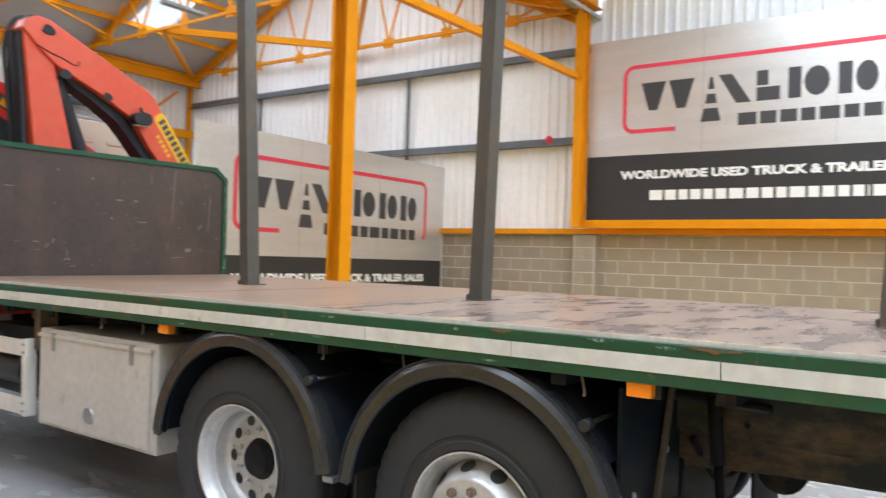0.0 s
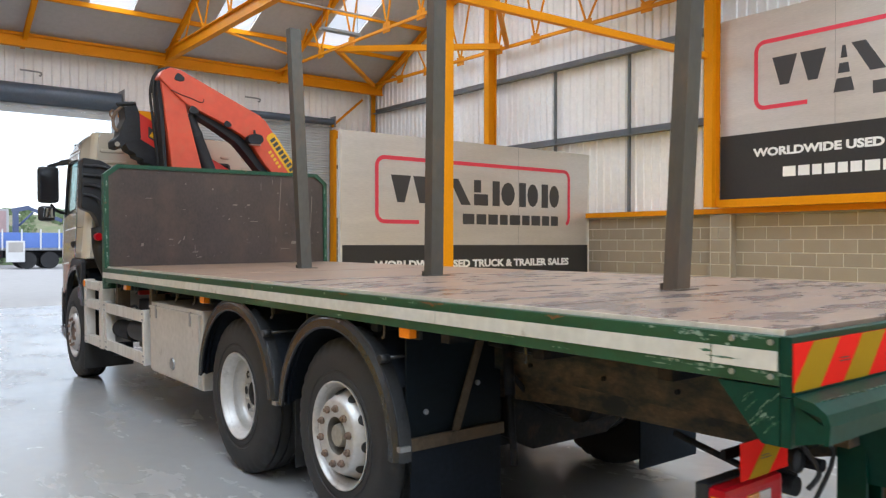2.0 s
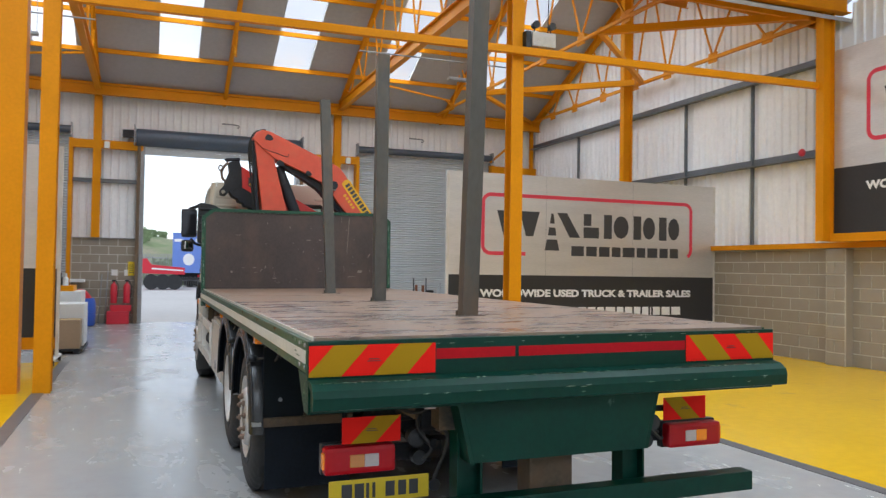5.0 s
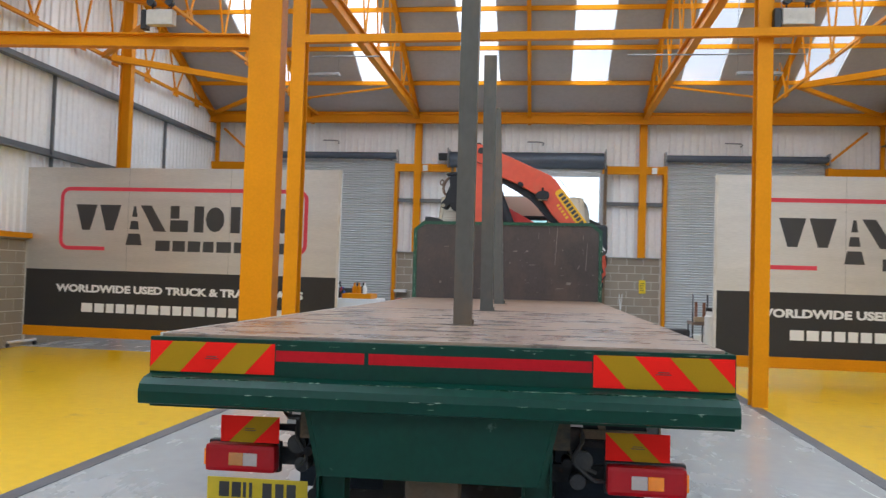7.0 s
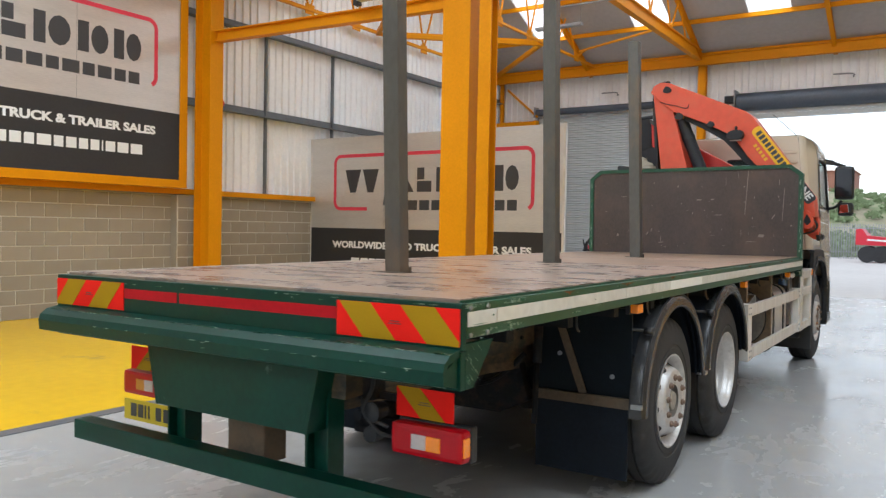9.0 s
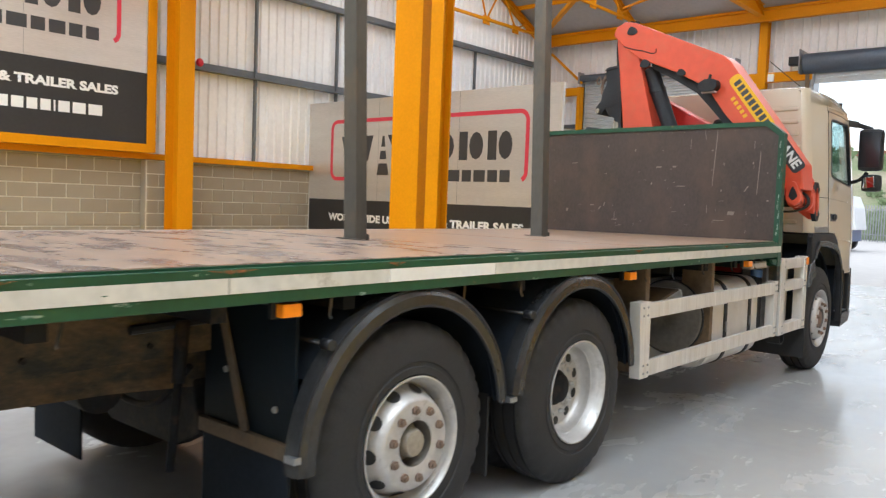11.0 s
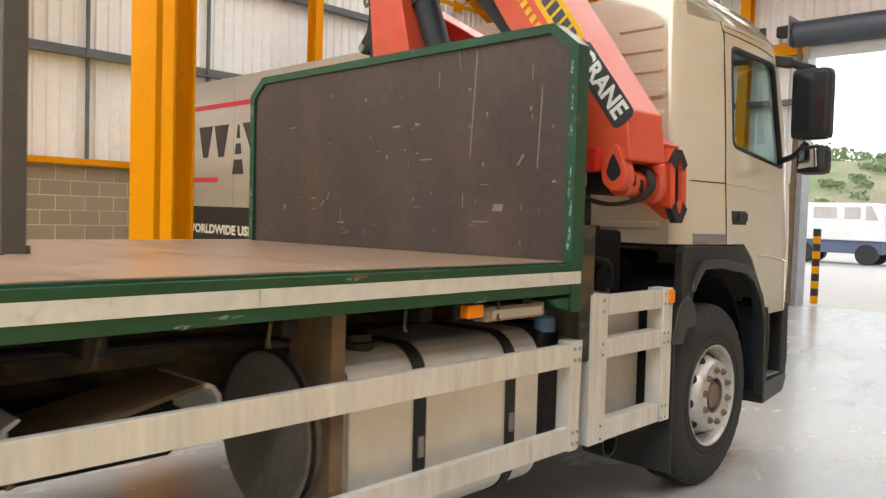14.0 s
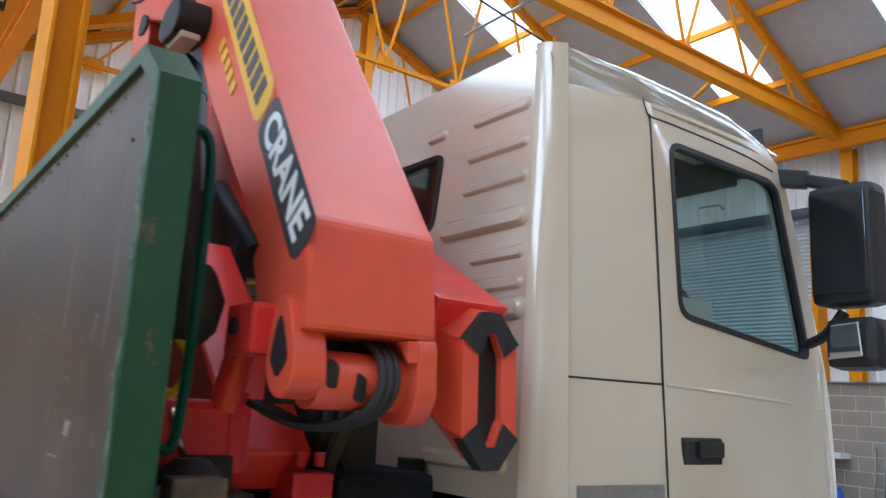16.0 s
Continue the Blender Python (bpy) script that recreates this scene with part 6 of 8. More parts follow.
# rounded rear corners between back wall and sides
for s in (-1, 1):
    bm, prev = B(), None
    for k in range(13):
        z = 1.38 + (2.80 - 1.38) * k / 12
        a, b, c = Vector((wall_x(z), back_y(z), z)), Vector((corner_x(z) - 0.022, back_y(z) + 0.012, z)), Vector((corner_x(z), corner_y(z), z))
        row = [bm.verts.new((1 - t) ** 2 * a + 2 * t * (1 - t) * b + t * t * c) for t in [q / 6 for q in range(7)]]
        if prev:
            for lo, hi, lo2, hi2 in zip(prev, prev[1:], row, row[1:]):
                bm.faces.new((lo, hi, hi2, lo2)).smooth = True
        prev = row
    bmesh.ops.recalc_face_normals(bm, faces=bm.faces[:])
    bmesh.ops.solidify(bm, geom=bm.faces[:], thickness=0.012)
    part("corner_panel", mirror_x(bm, s), M["cab"], back)
    part("corner_bead", hose(B(), [(s * (corner_x(z) - 0.004), corner_y(z) - 0.003, z) for z in (1.385, 1.8, 2.2, 2.6, 2.74, 2.795)], 0.008, 8), M["cab"], back)
# roof: a sharp shoulder at the back, a softer one over the doors
roof_rows = []
bm = B()
at_back = [(1.070, 2.655), (1.066, 2.71), (1.060, 2.765), (1.048, 2.80), (1.015, 2.817), (0.60, 2.826), (0.0, 2.83)]
at_door = [(1.157, 2.655), (1.146, 2.70), (1.124, 2.745), (1.088, 2.785), (1.03, 2.812), (0.60, 2.832), (0.0, 2.84)]
for y, dz, k in ((8.315, -0.03, 0.0), (8.335, -0.012, 0.0), (8.37, 0.0, 0.0), (8.47, 0.0, 0.38), (8.56, 0.002, 0.72), (8.65, 0.004, 1.0), (8.9, 0.006, 1.0), (9.15, 0.0, 1.0), (9.30, -0.03, 0.99), (9.39, -0.075, 0.975), (9.455, -0.14, 0.955)):
    f = min(1.0, k)
    prof = [(a + (c - a) * f, b + (d - b) * f) for (a, b), (c, d) in zip(at_back, at_door)]
    if y < 8.36:
        prof = [(x - 0.012 * (8.37 - y) / 0.05, z) for x, z in prof]
    half_row = [(x, z + dz * min(1.0, max(0.0, (z - 2.655) / 0.13))) for x, z in prof]
    roof_rows.append([bm.verts.new((-x, y, z)) for x, z in half_row] + [bm.verts.new((x, y, z)) for x, z in half_row[::-1][1:]])
for lo, hi in zip(roof_rows, roof_rows[1:]):
    for i in range(12):
        bm.faces.new((lo[i], lo[i + 1], hi[i + 1], hi[i])).smooth = True
bmesh.ops.solidify(bm, geom=bm.faces[:], thickness=0.02)
part("cab_roof", bm, M["cab"], truck, "glossy beige cab roof")
both(lambda s: part("roof_drip_rail", hose(B(), [(s * 1.158, 8.67, 2.64), (s * 1.162, 9.0, 2.642), (s * 1.155, 9.3, 2.63), (s * 1.14, 9.42, 2.60)], 0.007, 6), M["cab"], truck))
part("aerial", rod(B(), (0.95, 8.55, 2.82), (0.70, 8.25, 3.08), 0.004, 6), M["black"], truck)
part("headliner", box(B(), -1.02, 1.02, 8.40, 9.38, 2.545, 2.57, 0.005), M["headlining"], truck, "dark brown cab roof lining")
# windscreen, front panel
ws = [(-1.10, 9.45, 2.64), (1.10, 9.45, 2.64), (1.17, 9.67, 1.72), (-1.17, 9.67, 1.72)]
bm = B()
f = bm.faces.new([bm.verts.new(p) for p in ws])
bmesh.ops.solidify(bm, geom=[f], thickness=0.006)
part("windscreen", bm, M["glass"], truck, "tinted windscreen").visible_shadow = False
part("front_panel", prism(B(), [(9.66, 1.72), (9.70, 1.72), (9.78, 1.2), (9.78, 0.45), (9.68, 0.45), (9.68, 1.2)], 'x', -1.16, 1.16), M["cab"], truck)
# inside the cab
for s in (-1, 1):
    seat = part("cab_seat", box(B(), s * 0.62 - 0.26, s * 0.62 + 0.26, 8.45, 8.98, 1.44, 1.72, 0.05), M["dark_inside"], truck, "dark fabric cab seat")
    part("backrest", prism(B(), [(8.42, 1.70), (8.56, 1.70), (8.50, 2.20), (8.38, 2.20)], 'x', s * 0.62 - 0.25, s * 0.62 + 0.25, 0.03), M["dark_inside"], seat)
    part("headrest", box(B(), s * 0.62 - 0.14, s * 0.62 + 0.14, 8.38, 8.48, 2.2, 2.36, 0.03), M["dark_inside"], seat)
part("dashboard", prism(B(), [(9.28, 1.42), (9.28, 1.76), (9.40, 1.86), (9.62, 1.84), (9.64, 1.42)], 'x', -1.13, 1.13, 0.03), M["dark_inside"], truck, "black dashboard")
bm = B()
for k in range(24):
    a, b = 2 * math.pi * k / 24, 2 * math.pi * (k + 1) / 24
    c = Vector((0.62, 9.28, 1.98))
    e1, e2 = Vector((1, 0, 0)), Vector((0, 0.45, 0.89))
    rod(bm, c + 0.23 * (math.cos(a) * e1 + math.sin(a) * e2), c + 0.23 * (math.cos(b) * e1 + math.sin(b) * e2), 0.016, 6)
rod(bm, (0.62, 9.28, 1.98), (0.62, 9.50, 1.78), 0.03, 8)
bar(bm, (0.40, 9.28, 1.98), (0.84, 9.28, 1.98), 0.04, 0.02)
part("steering_wheel", bm, M["plastic"], truck, "black steering wheel")
part("paper_card", box(B(), 1.046, 1.05, 8.93, 9.15, 1.975, 2.05), M["white"], truck, "white paper card in the cab window")
# the cab sits a little askew: its near side draws in towards the front
for me in {ob.data for ob in truck.children_recursive if ob not in before_cab and ob.type == 'MESH'}:
    for v in me.vertices:
        if v.co.x < 0 and v.co.y > 8.25:
            inward = 0.13 * (v.co.y - 8.25) if v.co.y < 8.75 else 0.065 + 0.045 * (v.co.y - 8.75)
            v.co.x += inward * min(1.0, -v.co.x / 1.15)
# intake stack on the near side
intake = part("air_intake", prism(B(), rounded([(-1.255, 1.93), (-1.24, 2.485), (-1.04, 2.46), (-0.93, 2.395), (-0.865, 2.255), (-0.85, 1.70), (-1.06, 1.65), (-1.08, 1.78), (-1.135, 1.885)], 0.035), 'y', 7.98, 8.16, 0.015), M["plastic"], truck, "ribbed black plastic air intake")
for k in range(4):
    z, u = 2.06 + 0.105 * k, -1.06 + 0.042 * k
    part("intake_rib", hose(B(), [(-1.232, 7.974, z + 0.02), (u - 0.10, 7.968, z + 0.01), (u - 0.02, 7.968, z - 0.04), (u, 7.972, z - 0.15 - 0.02 * k)], 0.018, 8), M["plastic"], intake)
part("intake_pipe", hose(B(), [(-1.05, 8.06, 1.72), (-1.03, 8.02, 1.4), (-0.9, 8.0, 1.1)], 0.09, 12), M["plastic"], intake)
part("red_tail_light", rod(B(), (-1.095, 7.9, 1.62), (-1.095, 7.98, 1.62), 0.042, 14), M["lamp_red"], truck)
part("cab_bracket", box(B(), 0.62, 0.70, 8.10, 8.155, 1.40, 1.47, 0.006), M["plastic"], truck)
# behind the cab
part("headboard_strut", bar(B(), (1.17, 7.215, 0.95), (1.17, 7.215, 1.5), 0.08, 0.08), M["rail_rust"], truck)
part("headboard_strut", bar(B(), (-1.17, 7.215, 0.95), (-1.17, 7.215, 1.5), 0.08, 0.08), M["rail_rust"], truck)
part("ladder_bar", hose(B(), [(1.2, 7.15, 1.55), (1.2, 7.20, 1.56), (1.2, 7.21, 2.0), (1.19, 7.20, 2.15), (1.19, 7.15, 2.16)], 0.012, 6), M["green"], truck)

# ---- loader crane folded behind the cab ----
boom_line = [(-0.595, 3.33), (-0.555, 3.41), (-0.47, 3.452), (-0.36, 3.435), (0.555, 3.02), (0.635, 2.955), (1.27, 2.05), (1.308, 2.0), (1.335, 1.77), (1.22, 1.765), (1.12, 1.765), (1.07, 1.86), (0.98, 2.06), (0.60, 2.47), (0.44, 2.70), (0.36, 2.76), (0.10, 2.90), (-0.30, 3.07), (-0.44, 3.18)]
crane = part("loader_crane", prism(B(), boom_line, 'y', 7.33, 7.65, 0.012), M["crane"], truck, "faded orange-red folding loader crane")
crane.location.y = 0.055
part("end_cheek", prism(B(), rounded([(1.10, 1.78), (1.336, 1.78), (1.345, 1.64), (1.30, 1.585), (1.2, 1.585), (1.12, 1.66)], 0.03), 'y', 7.60, 7.652, 0.006), M["crane"], crane)
part("slot_corner", prism(B(), [(1.29, 1.766), (1.336, 1.766), (1.336, 1.72)], 'y', 7.575, 7.60), M["crane"], crane)
inner = part("inner_boom", prism(B(), [(-0.57, 3.33), (-0.49, 3.41), (-0.36, 3.33), (-0.30, 3.05), (-0.02, 1.95), (-0.44, 1.95), (-0.46, 2.4)], 'y', 7.36, 7.62, 0.012), M["crane"], crane, "orange inner boom")
part("knuckle_cover", prism(B(), [(-0.59, 3.22), (-0.575, 3.37), (-0.50, 3.46), (-0.42, 3.47), (-0.49, 3.40), (-0.545, 3.30), (-0.50, 2.35), (-0.53, 2.35)], 'y', 7.40, 7.60), M["crane_dark"], crane, "black hose cover on the knuckle")
ram = part("boom_ram", rod(B(), (-0.24, 7.49, 2.98), (0.03, 7.49, 2.30), 0.075, 20), M["crane_dark"], crane, "black hydraulic ram")
part("ram_collar", rod(B(), (-0.16, 7.49, 2.78), (-0.15, 7.49, 2.74), 0.083, 20), M["plastic"], ram)
part("ram_rod", rod(B(), (0.03, 7.49, 2.30), (0.2, 7.49, 1.87), 0.045, 16), M["chrome"], ram)
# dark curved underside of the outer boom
part("boom_belly", prism(B(), [(-0.20, 3.05), (0.10, 2.905), (0.34, 2.775), (0.43, 2.70), (0.58, 2.49), (0.76, 2.30), (0.56, 2.40), (0.42, 2.56), (0.30, 2.69), (0.06, 2.84), (-0.18, 2.97)], 'y', 7.40, 7.58), M["crane_dark"], crane, "dark curved lower side of the boom")


def blob(name, pts, y, deep, parent, label=""):
    """A cast cap on the boom's side: a rounded dark plate with a rim."""
    return part(name, prism(B(), rounded(pts, 0.03), 'y', y - deep, y, 0.006), M["crane_dark"], parent, label)


for x, z, r in ((-0.38, 3.35, 0.065), (-0.225, 3.01, 0.065), (0.16, 2.888, 0.055)):
    blob("pin_cap", [(x - r, z - r * 0.4), (x - r * 0.4, z + r * 0.8), (x + r * 0.5, z + r * 0.5), (x + r, z - r * 0.3), (x + r * 0.2, z - r * 0.7)], 7.33, 0.012, crane, "dark worn pin cover")
work = blob("work_light", [(0.36, 2.71), (0.38, 2.77), (0.45, 2.795), (0.54, 2.785), (0.56, 2.72), (0.52, 2.675), (0.40, 2.675)], 7.33, 0.10, crane, "black work light on the boom")
part("lens", box(B(), 0.40, 0.53, 7.25, 7.31, 2.663, 2.683, 0.005), M["lamp_clear"], work)
part("lamp_stub", rod(B(), (0.465, 7.27, 2.785), (0.465, 7.29, 2.835), 0.015, 8), M["plastic"], work)
# stickers
d = Vector((1.26 - 0.62, 0, 1.98 - 2.86)).normalized()
nrm = Vector((-d.z, 0, d.x))


def band(a, b, w, y0, y1, off, r):
    """A sticker along the outer boom's side, from a to b metres down it."""
    o = Vector((0.69, 0, 2.755)) + nrm * off
    pts = [o + d * a - nrm * w / 2, o + d * b - nrm * w / 2, o + d * b + nrm * w / 2, o + d * a + nrm * w / 2]
    return prism(B(), rounded([(p.x, p.z) for p in pts], r, 5), 'y', y0, y1)


yl = part("yellow_sticker", band(-0.06, 0.56, 0.125, 7.328, 7.3295, 0.015, 0.055), M["sticker"], crane, "yellow maker's sticker with black bars for letters")
for k in range(9):
    bm = B()
    p = Vector((0.69, 0, 2.755)) + nrm * 0.015 + d * (0.0 + 0.058 * k)
    q = [p - nrm * 0.035, p - nrm * 0.035 + d * 0.04, p + nrm * 0.035 + d * 0.04, p + nrm * 0.035]
    prism(bm, [(v.x, v.z) for v in q], 'y', 7.3265, 7.328)
    part("letter_bar", bm, M["ink"], yl)
for k in range(5):
    bm = B()
    p = Vector((0.69, 0, 2.755)) - nrm * 0.10 + d * (0.10 + 0.05 * k)
    q = [p - nrm * 0.02, p - nrm * 0.02 + d * 0.03, p + nrm * 0.02 + d * 0.03, p + nrm * 0.02]
    prism(bm, [(v.x, v.z) for v in q], 'y', 7.3265, 7.3295)
    part("model_bar", bm, M["sticker"], crane)
bk = part("black_sticker", band(0.57, 1.02, 0.125, 7.328, 7.3295, 0.015, 0.04), M["ink"], crane, "black sticker with white lettering")
me = letters("CRANE", 0.118, 0.98, 0.004)
me.materials.append(M["ink_white"])
o = Vector((0.69, 7.3272, 2.755)) + nrm * 0.015 + d * 0.79
me.transform(Matrix((d, nrm, -Vector((0, 1, 0)))).transposed().to_4x4())
me.transform(Matrix.Translation(o))
part("lettering", me, None, bk, "white lettering CRANE")
# lower pin, hoses
pin = part("lower_pin", rod(B(), (1.245, 7.385, 1.675), (1.245, 7.62, 1.675), 0.062, 24), M["crane"], crane, "orange pivot tube with worn patches")
for yy, zz in ((7.412, 0.03), (7.48, 0.005)):
    part("wear_patch", prism(B(), rounded([(yy - 0.014, 1.63 + zz), (yy + 0.012, 1.625 + zz), (yy + 0.016, 1.675 + zz), (yy - 0.01, 1.69 + zz)], 0.01), 'x', 1.302, 1.308), M["crane_dark"], pin)
part("pin_lug", prism(B(), rounded([(1.19, 1.675), (1.25, 1.622), (1.325, 1.66), (1.322, 1.73), (1.275, 1.835), (1.24, 1.848), (1.192, 1.76)], 0.035), 'y', 7.315, 7.39, 0.008), M["crane"], crane)
part("lug_wear", prism(B(), rounded([(1.218, 1.71), (1.255, 1.67), (1.298, 1.71), (1.28, 1.755), (1.252, 1.805), (1.235, 1.77)], 0.015), 'y', 7.3115, 7.315), M["crane_dark"], crane)
# dark block inside the slot stands in for its shade
part("slot_back", box(B(), 1.08, 1.17, 7.37, 7.60, 1.62, 1.765), M["crane_dark"], crane)
for k in range(3):
    y = 7.53 + 0.018 * k
    part("hydraulic_hose", hose(B(), [(1.10, y, 1.80), (1.22, y, 1.765), (1.30, y - 0.005, 1.73), (1.33, y - 0.015, 1.66), (1.28, y - 0.04, 1.60), (1.15, y - 0.10, 1.575), (1.0, y - 0.16, 1.62)], 0.0095), M["rubber"], crane)
# second boom with the extension, between knuckle boom and cab
ax = Vector((1.36 + 0.80, 0, 1.68 - 2.90)).normalized()
an = Vector((-ax.z, 0, ax.x))


def along(a, b, w0, w1, y0, y1, mm, name, parent, label="", bev=0.01):
    o = Vector((-0.80, 0, 2.90))
    pts = [o + ax * a - an * w0 / 2, o + ax * b - an * w1 / 2, o + ax * b + an * w1 / 2, o + ax * a + an * w0 / 2]
    return part(name, prism(B(), [(p.x, p.z) for p in pts], 'y', y0, y1, bev), mm, parent, label)


jib = along(0.04, 2.30, 0.25, 0.26, 7.70, 7.92, M["crane_red"], "extension_boom", crane, "red extension boom")


def octagon(cx, cy, cz, hy, hz, ch):
    """Eight-sided ring in a plane facing the end of the extension boom."""
    pts = [(-hy, -hz + ch), (-hy, hz - ch), (-hy * 0.3, hz), (hy * 0.3, hz), (hy, hz - ch), (hy, -hz + ch), (hy * 0.3, -hz), (-hy * 0.3, -hz)]
    return [(cx - 0.03 * w, cy + u, cz + w) for u, w in pts]


def sleeve(rings, cap=True):
    bm = B()
    rows = [[bm.verts.new(p) for p in ring] for ring in rings]
    for lo, hi in zip(rows, rows[1:]):
        for k in range(8):
            bm.faces.new((lo[k], lo[(k + 1) % 8], hi[(k + 1) % 8], hi[k]))
    if cap:
        bm.faces.new(rows[-1])
    bmesh.ops.recalc_face_normals(bm, faces=bm.faces[:])
    return bm


JX, JY, JZ = 1.315, 7.825, 1.675
part("jib_head", sleeve([octagon(0.94, 7.81, 1.88, 0.11, 0.13, 0.04), octagon(JX - 0.07, JY, JZ + 0.02, 0.082, 0.178, 0.07), octagon(JX, JY, JZ, 0.082, 0.178, 0.07), octagon(JX, JY, JZ, 0.036, 0.128, 0.055), octagon(JX - 0.12, JY, JZ + 0.03, 0.036, 0.128, 0.055)]), M["crane"], jib, "orange boom head with a worn rim")


def rim_piece(ring_a, ring_b, ring_c, edges):
    """Part of a raised rim between three eight-sided rings, over some of their sides only."""
    bm = B()
    for lo, hi in ((ring_a, ring_b), (ring_b, ring_c)):
        for k in edges:
            j = (k + 1) % 8
            bm.faces.new([bm.verts.new(p) for p in (lo[k], lo[j], hi[j], hi[k])])
    bmesh.ops.remove_doubles(bm, verts=bm.verts[:], dist=0.0005)
    bmesh.ops.recalc_face_normals(bm, faces=bm.faces[:])
    return bm


rims = [octagon(JX - 0.03, JY, JZ, 0.084, 0.181, 0.07), octagon(JX + 0.006, JY, JZ, 0.084, 0.181, 0.07), octagon(JX + 0.006, JY, JZ, 0.038, 0.130, 0.055)]
part("rim_wear", rim_piece(*rims, (1, 2, 3)), M["crane_dark"], jib)
part("rim_wear", rim_piece(*rims, (5, 6, 7)), M["crane_dark"], jib)
part("head_hole", sleeve([octagon(JX - 0.02, JY, JZ, 0.035, 0.127, 0.055), octagon(JX - 0.025, JY, JZ, 0.034, 0.126, 0.055)]), M["crane_dark"], jib)
part("rim_hole", rod(B(), (1.20, 7.80, 1.845), (1.205, 7.80, 1.853), 0.016, 12), M["crane_dark"], jib)
part("boom_belly", prism(B(), [(-0.86, 2.64), (-0.70, 2.70), (0.0, 2.305), (0.0, 2.06), (-0.60, 2.43), (-0.66, 2.44), (-0.67, 2.475), (-0.74, 2.50), (-0.75, 2.535), (-0.82, 2.57)], 'y', 7.69, 7.925, 0.008), M["crane_dark"], jib, "dark boom underside")
hook = part("hook", hose(B(), [(-0.87, 7.78, 3.04), (-0.925, 7.78, 2.98), (-0.957, 7.78, 2.89), (-0.935, 7.78, 2.80), (-0.885, 7.78, 2.79), (-0.86, 7.78, 2.85)], 0.019), M["hub_rust"], crane, "rusty lifting hook")
part("shackle", hose(B(), [(-0.905, 7.78, 3.06), (-0.88, 7.78, 3.075), (-0.78, 7.78, 3.085), (-0.715, 7.78, 3.09)], 0.026), M["crane_dark"], hook)
part("hook_block", prism(B(), rounded([(-0.868, 3.035), (-0.728, 3.06), (-0.70, 2.975), (-0.688, 2.70), (-0.785, 2.645), (-0.85, 2.645), (-0.905, 2.575), (-0.97, 2.59), (-0.975, 2.66), (-0.91, 2.73), (-0.905, 2.79), (-0.85, 2.91)], 0.016), 'y', 7.685, 7.93, 0.008), M["crane_dark"], hook)
part("block_sheave", rod(B(), (-0.942, 7.665, 2.622), (-0.942, 7.95, 2.622), 0.026, 16), M["hub_grey"], hook)
part("chain_link", hose(B(), [(-0.97, 7.74, 3.00), (-1.0, 7.74, 2.96), (-0.98, 7.74, 2.92), (-0.95, 7.74, 2.96), (-0.97, 7.74, 3.00)], 0.010), M["hub_rust"], hook)
part("hydraulic_hose", hose(B(), [(-0.54, 7.58, 2.42), (-0.59, 7.58, 2.9), (-0.615, 7.58, 3.22), (-0.55, 7.56, 3.43), (-0.42, 7.5, 3.478)], 0.016), M["rubber"], crane)
part("hydraulic_hose", hose(B(), [(-0.52, 7.52, 2.42), (-0.56, 7.52, 2.9), (-0.60, 7.52, 3.25), (-0.53, 7.50, 3.43), (-0.40, 7.5, 3.47)], 0.018), M["rubber"], crane)
tri_sign = part("warning_sign", prism(B(), [(-0.605, 2.84), (-0.505, 2.785), (-0.505, 2.665), (-0.605, 2.72)], 'y', 7.694, 7.699), M["ink"], jib, "black and yellow warning sticker")
part("triangle", prism(B(), [(-0.597, 2.735), (-0.513, 2.69), (-0.556, 2.795)], 'y', 7.691, 7.694), M["sticker"], tri_sign)
# base and slewing column
col = part("slewing_column", lathe(B(), [(1.0, 0.24), (1.35, 0.24), (1.40, 0.18), (1.95, 0.17), (2.05, 0.12)], (0.0, 7.52, 0), 'z', 28), M["crane_red"], crane, "red slewing column")
part("crane_base", box(B(), -0.85, 0.85, 7.28, 7.86, 1.0, 1.22, 0.02), M["crane_red"], crane, "red crane base frame")
part("stabiliser_beam", box(B(), -0.88, 0.88, 7.34, 7.52, 0.93, 1.10, 0.012), M["chassis"], crane, "dark stabiliser beam")
part("link_arm", prism(B(), [(0.0, 2.1), (0.14, 2.14), (0.62, 1.72), (0.86, 1.50), (0.80, 1.40), (0.5, 1.55), (0.0, 1.85)], 'y', 7.40, 7.62, 0.012), M["crane_red"], crane)
part("valve_block", box(box(B(), 0.72, 1.02, 7.20, 7.40, 1.18, 1.42, 0.01), 0.75, 0.98, 7.24, 7.36, 1.42, 1.5, 0.006), M["crane_dark"], crane, "dark control valve block")
for k in range(5):
    part("control_lever", rod(B(), (0.76 + 0.055 * k, 7.24, 1.50), (0.76 + 0.055 * k, 7.20, 1.60), 0.006, 6), M["chrome"], crane)
panel = part("control_panel", box(B(), 0.77, 0.90, 7.55, 7.665, 1.27, 1.45, 0.006), M["red"], crane, "red control box with yellow warning labels")
part("warning_label", box(B(), 0.901, 0.904, 7.555, 7.66, 1.315, 1.39), M["yellow_label"], panel, "yellow warning label")
part("label_bar", box(B(), 0.904, 0.906, 7.58, 7.63, 1.335, 1.352), M["ink"], panel)
for yy in (7.58, 7.635):
    part("red_knob", rod(B(), (0.87, yy, 1.465), (0.87, yy, 1.50), 0.014, 12), M["red"], panel)
part("red_bracket", box(B(), 1.04, 1.185, 7.28, 7.36, 1.72, 1.83, 0.012), M["crane_red"], crane)
part("bracket_bolt", rod(B(), (1.10, 7.272, 1.78), (1.10, 7.283, 1.78), 0.02, 12), M["crane_dark"], crane)
part("red_housing", box(B(), 0.66, 0.97, 7.13, 7.40, 1.47, 1.62, 0.02), M["red"], crane, "red cast housing beside the controls")
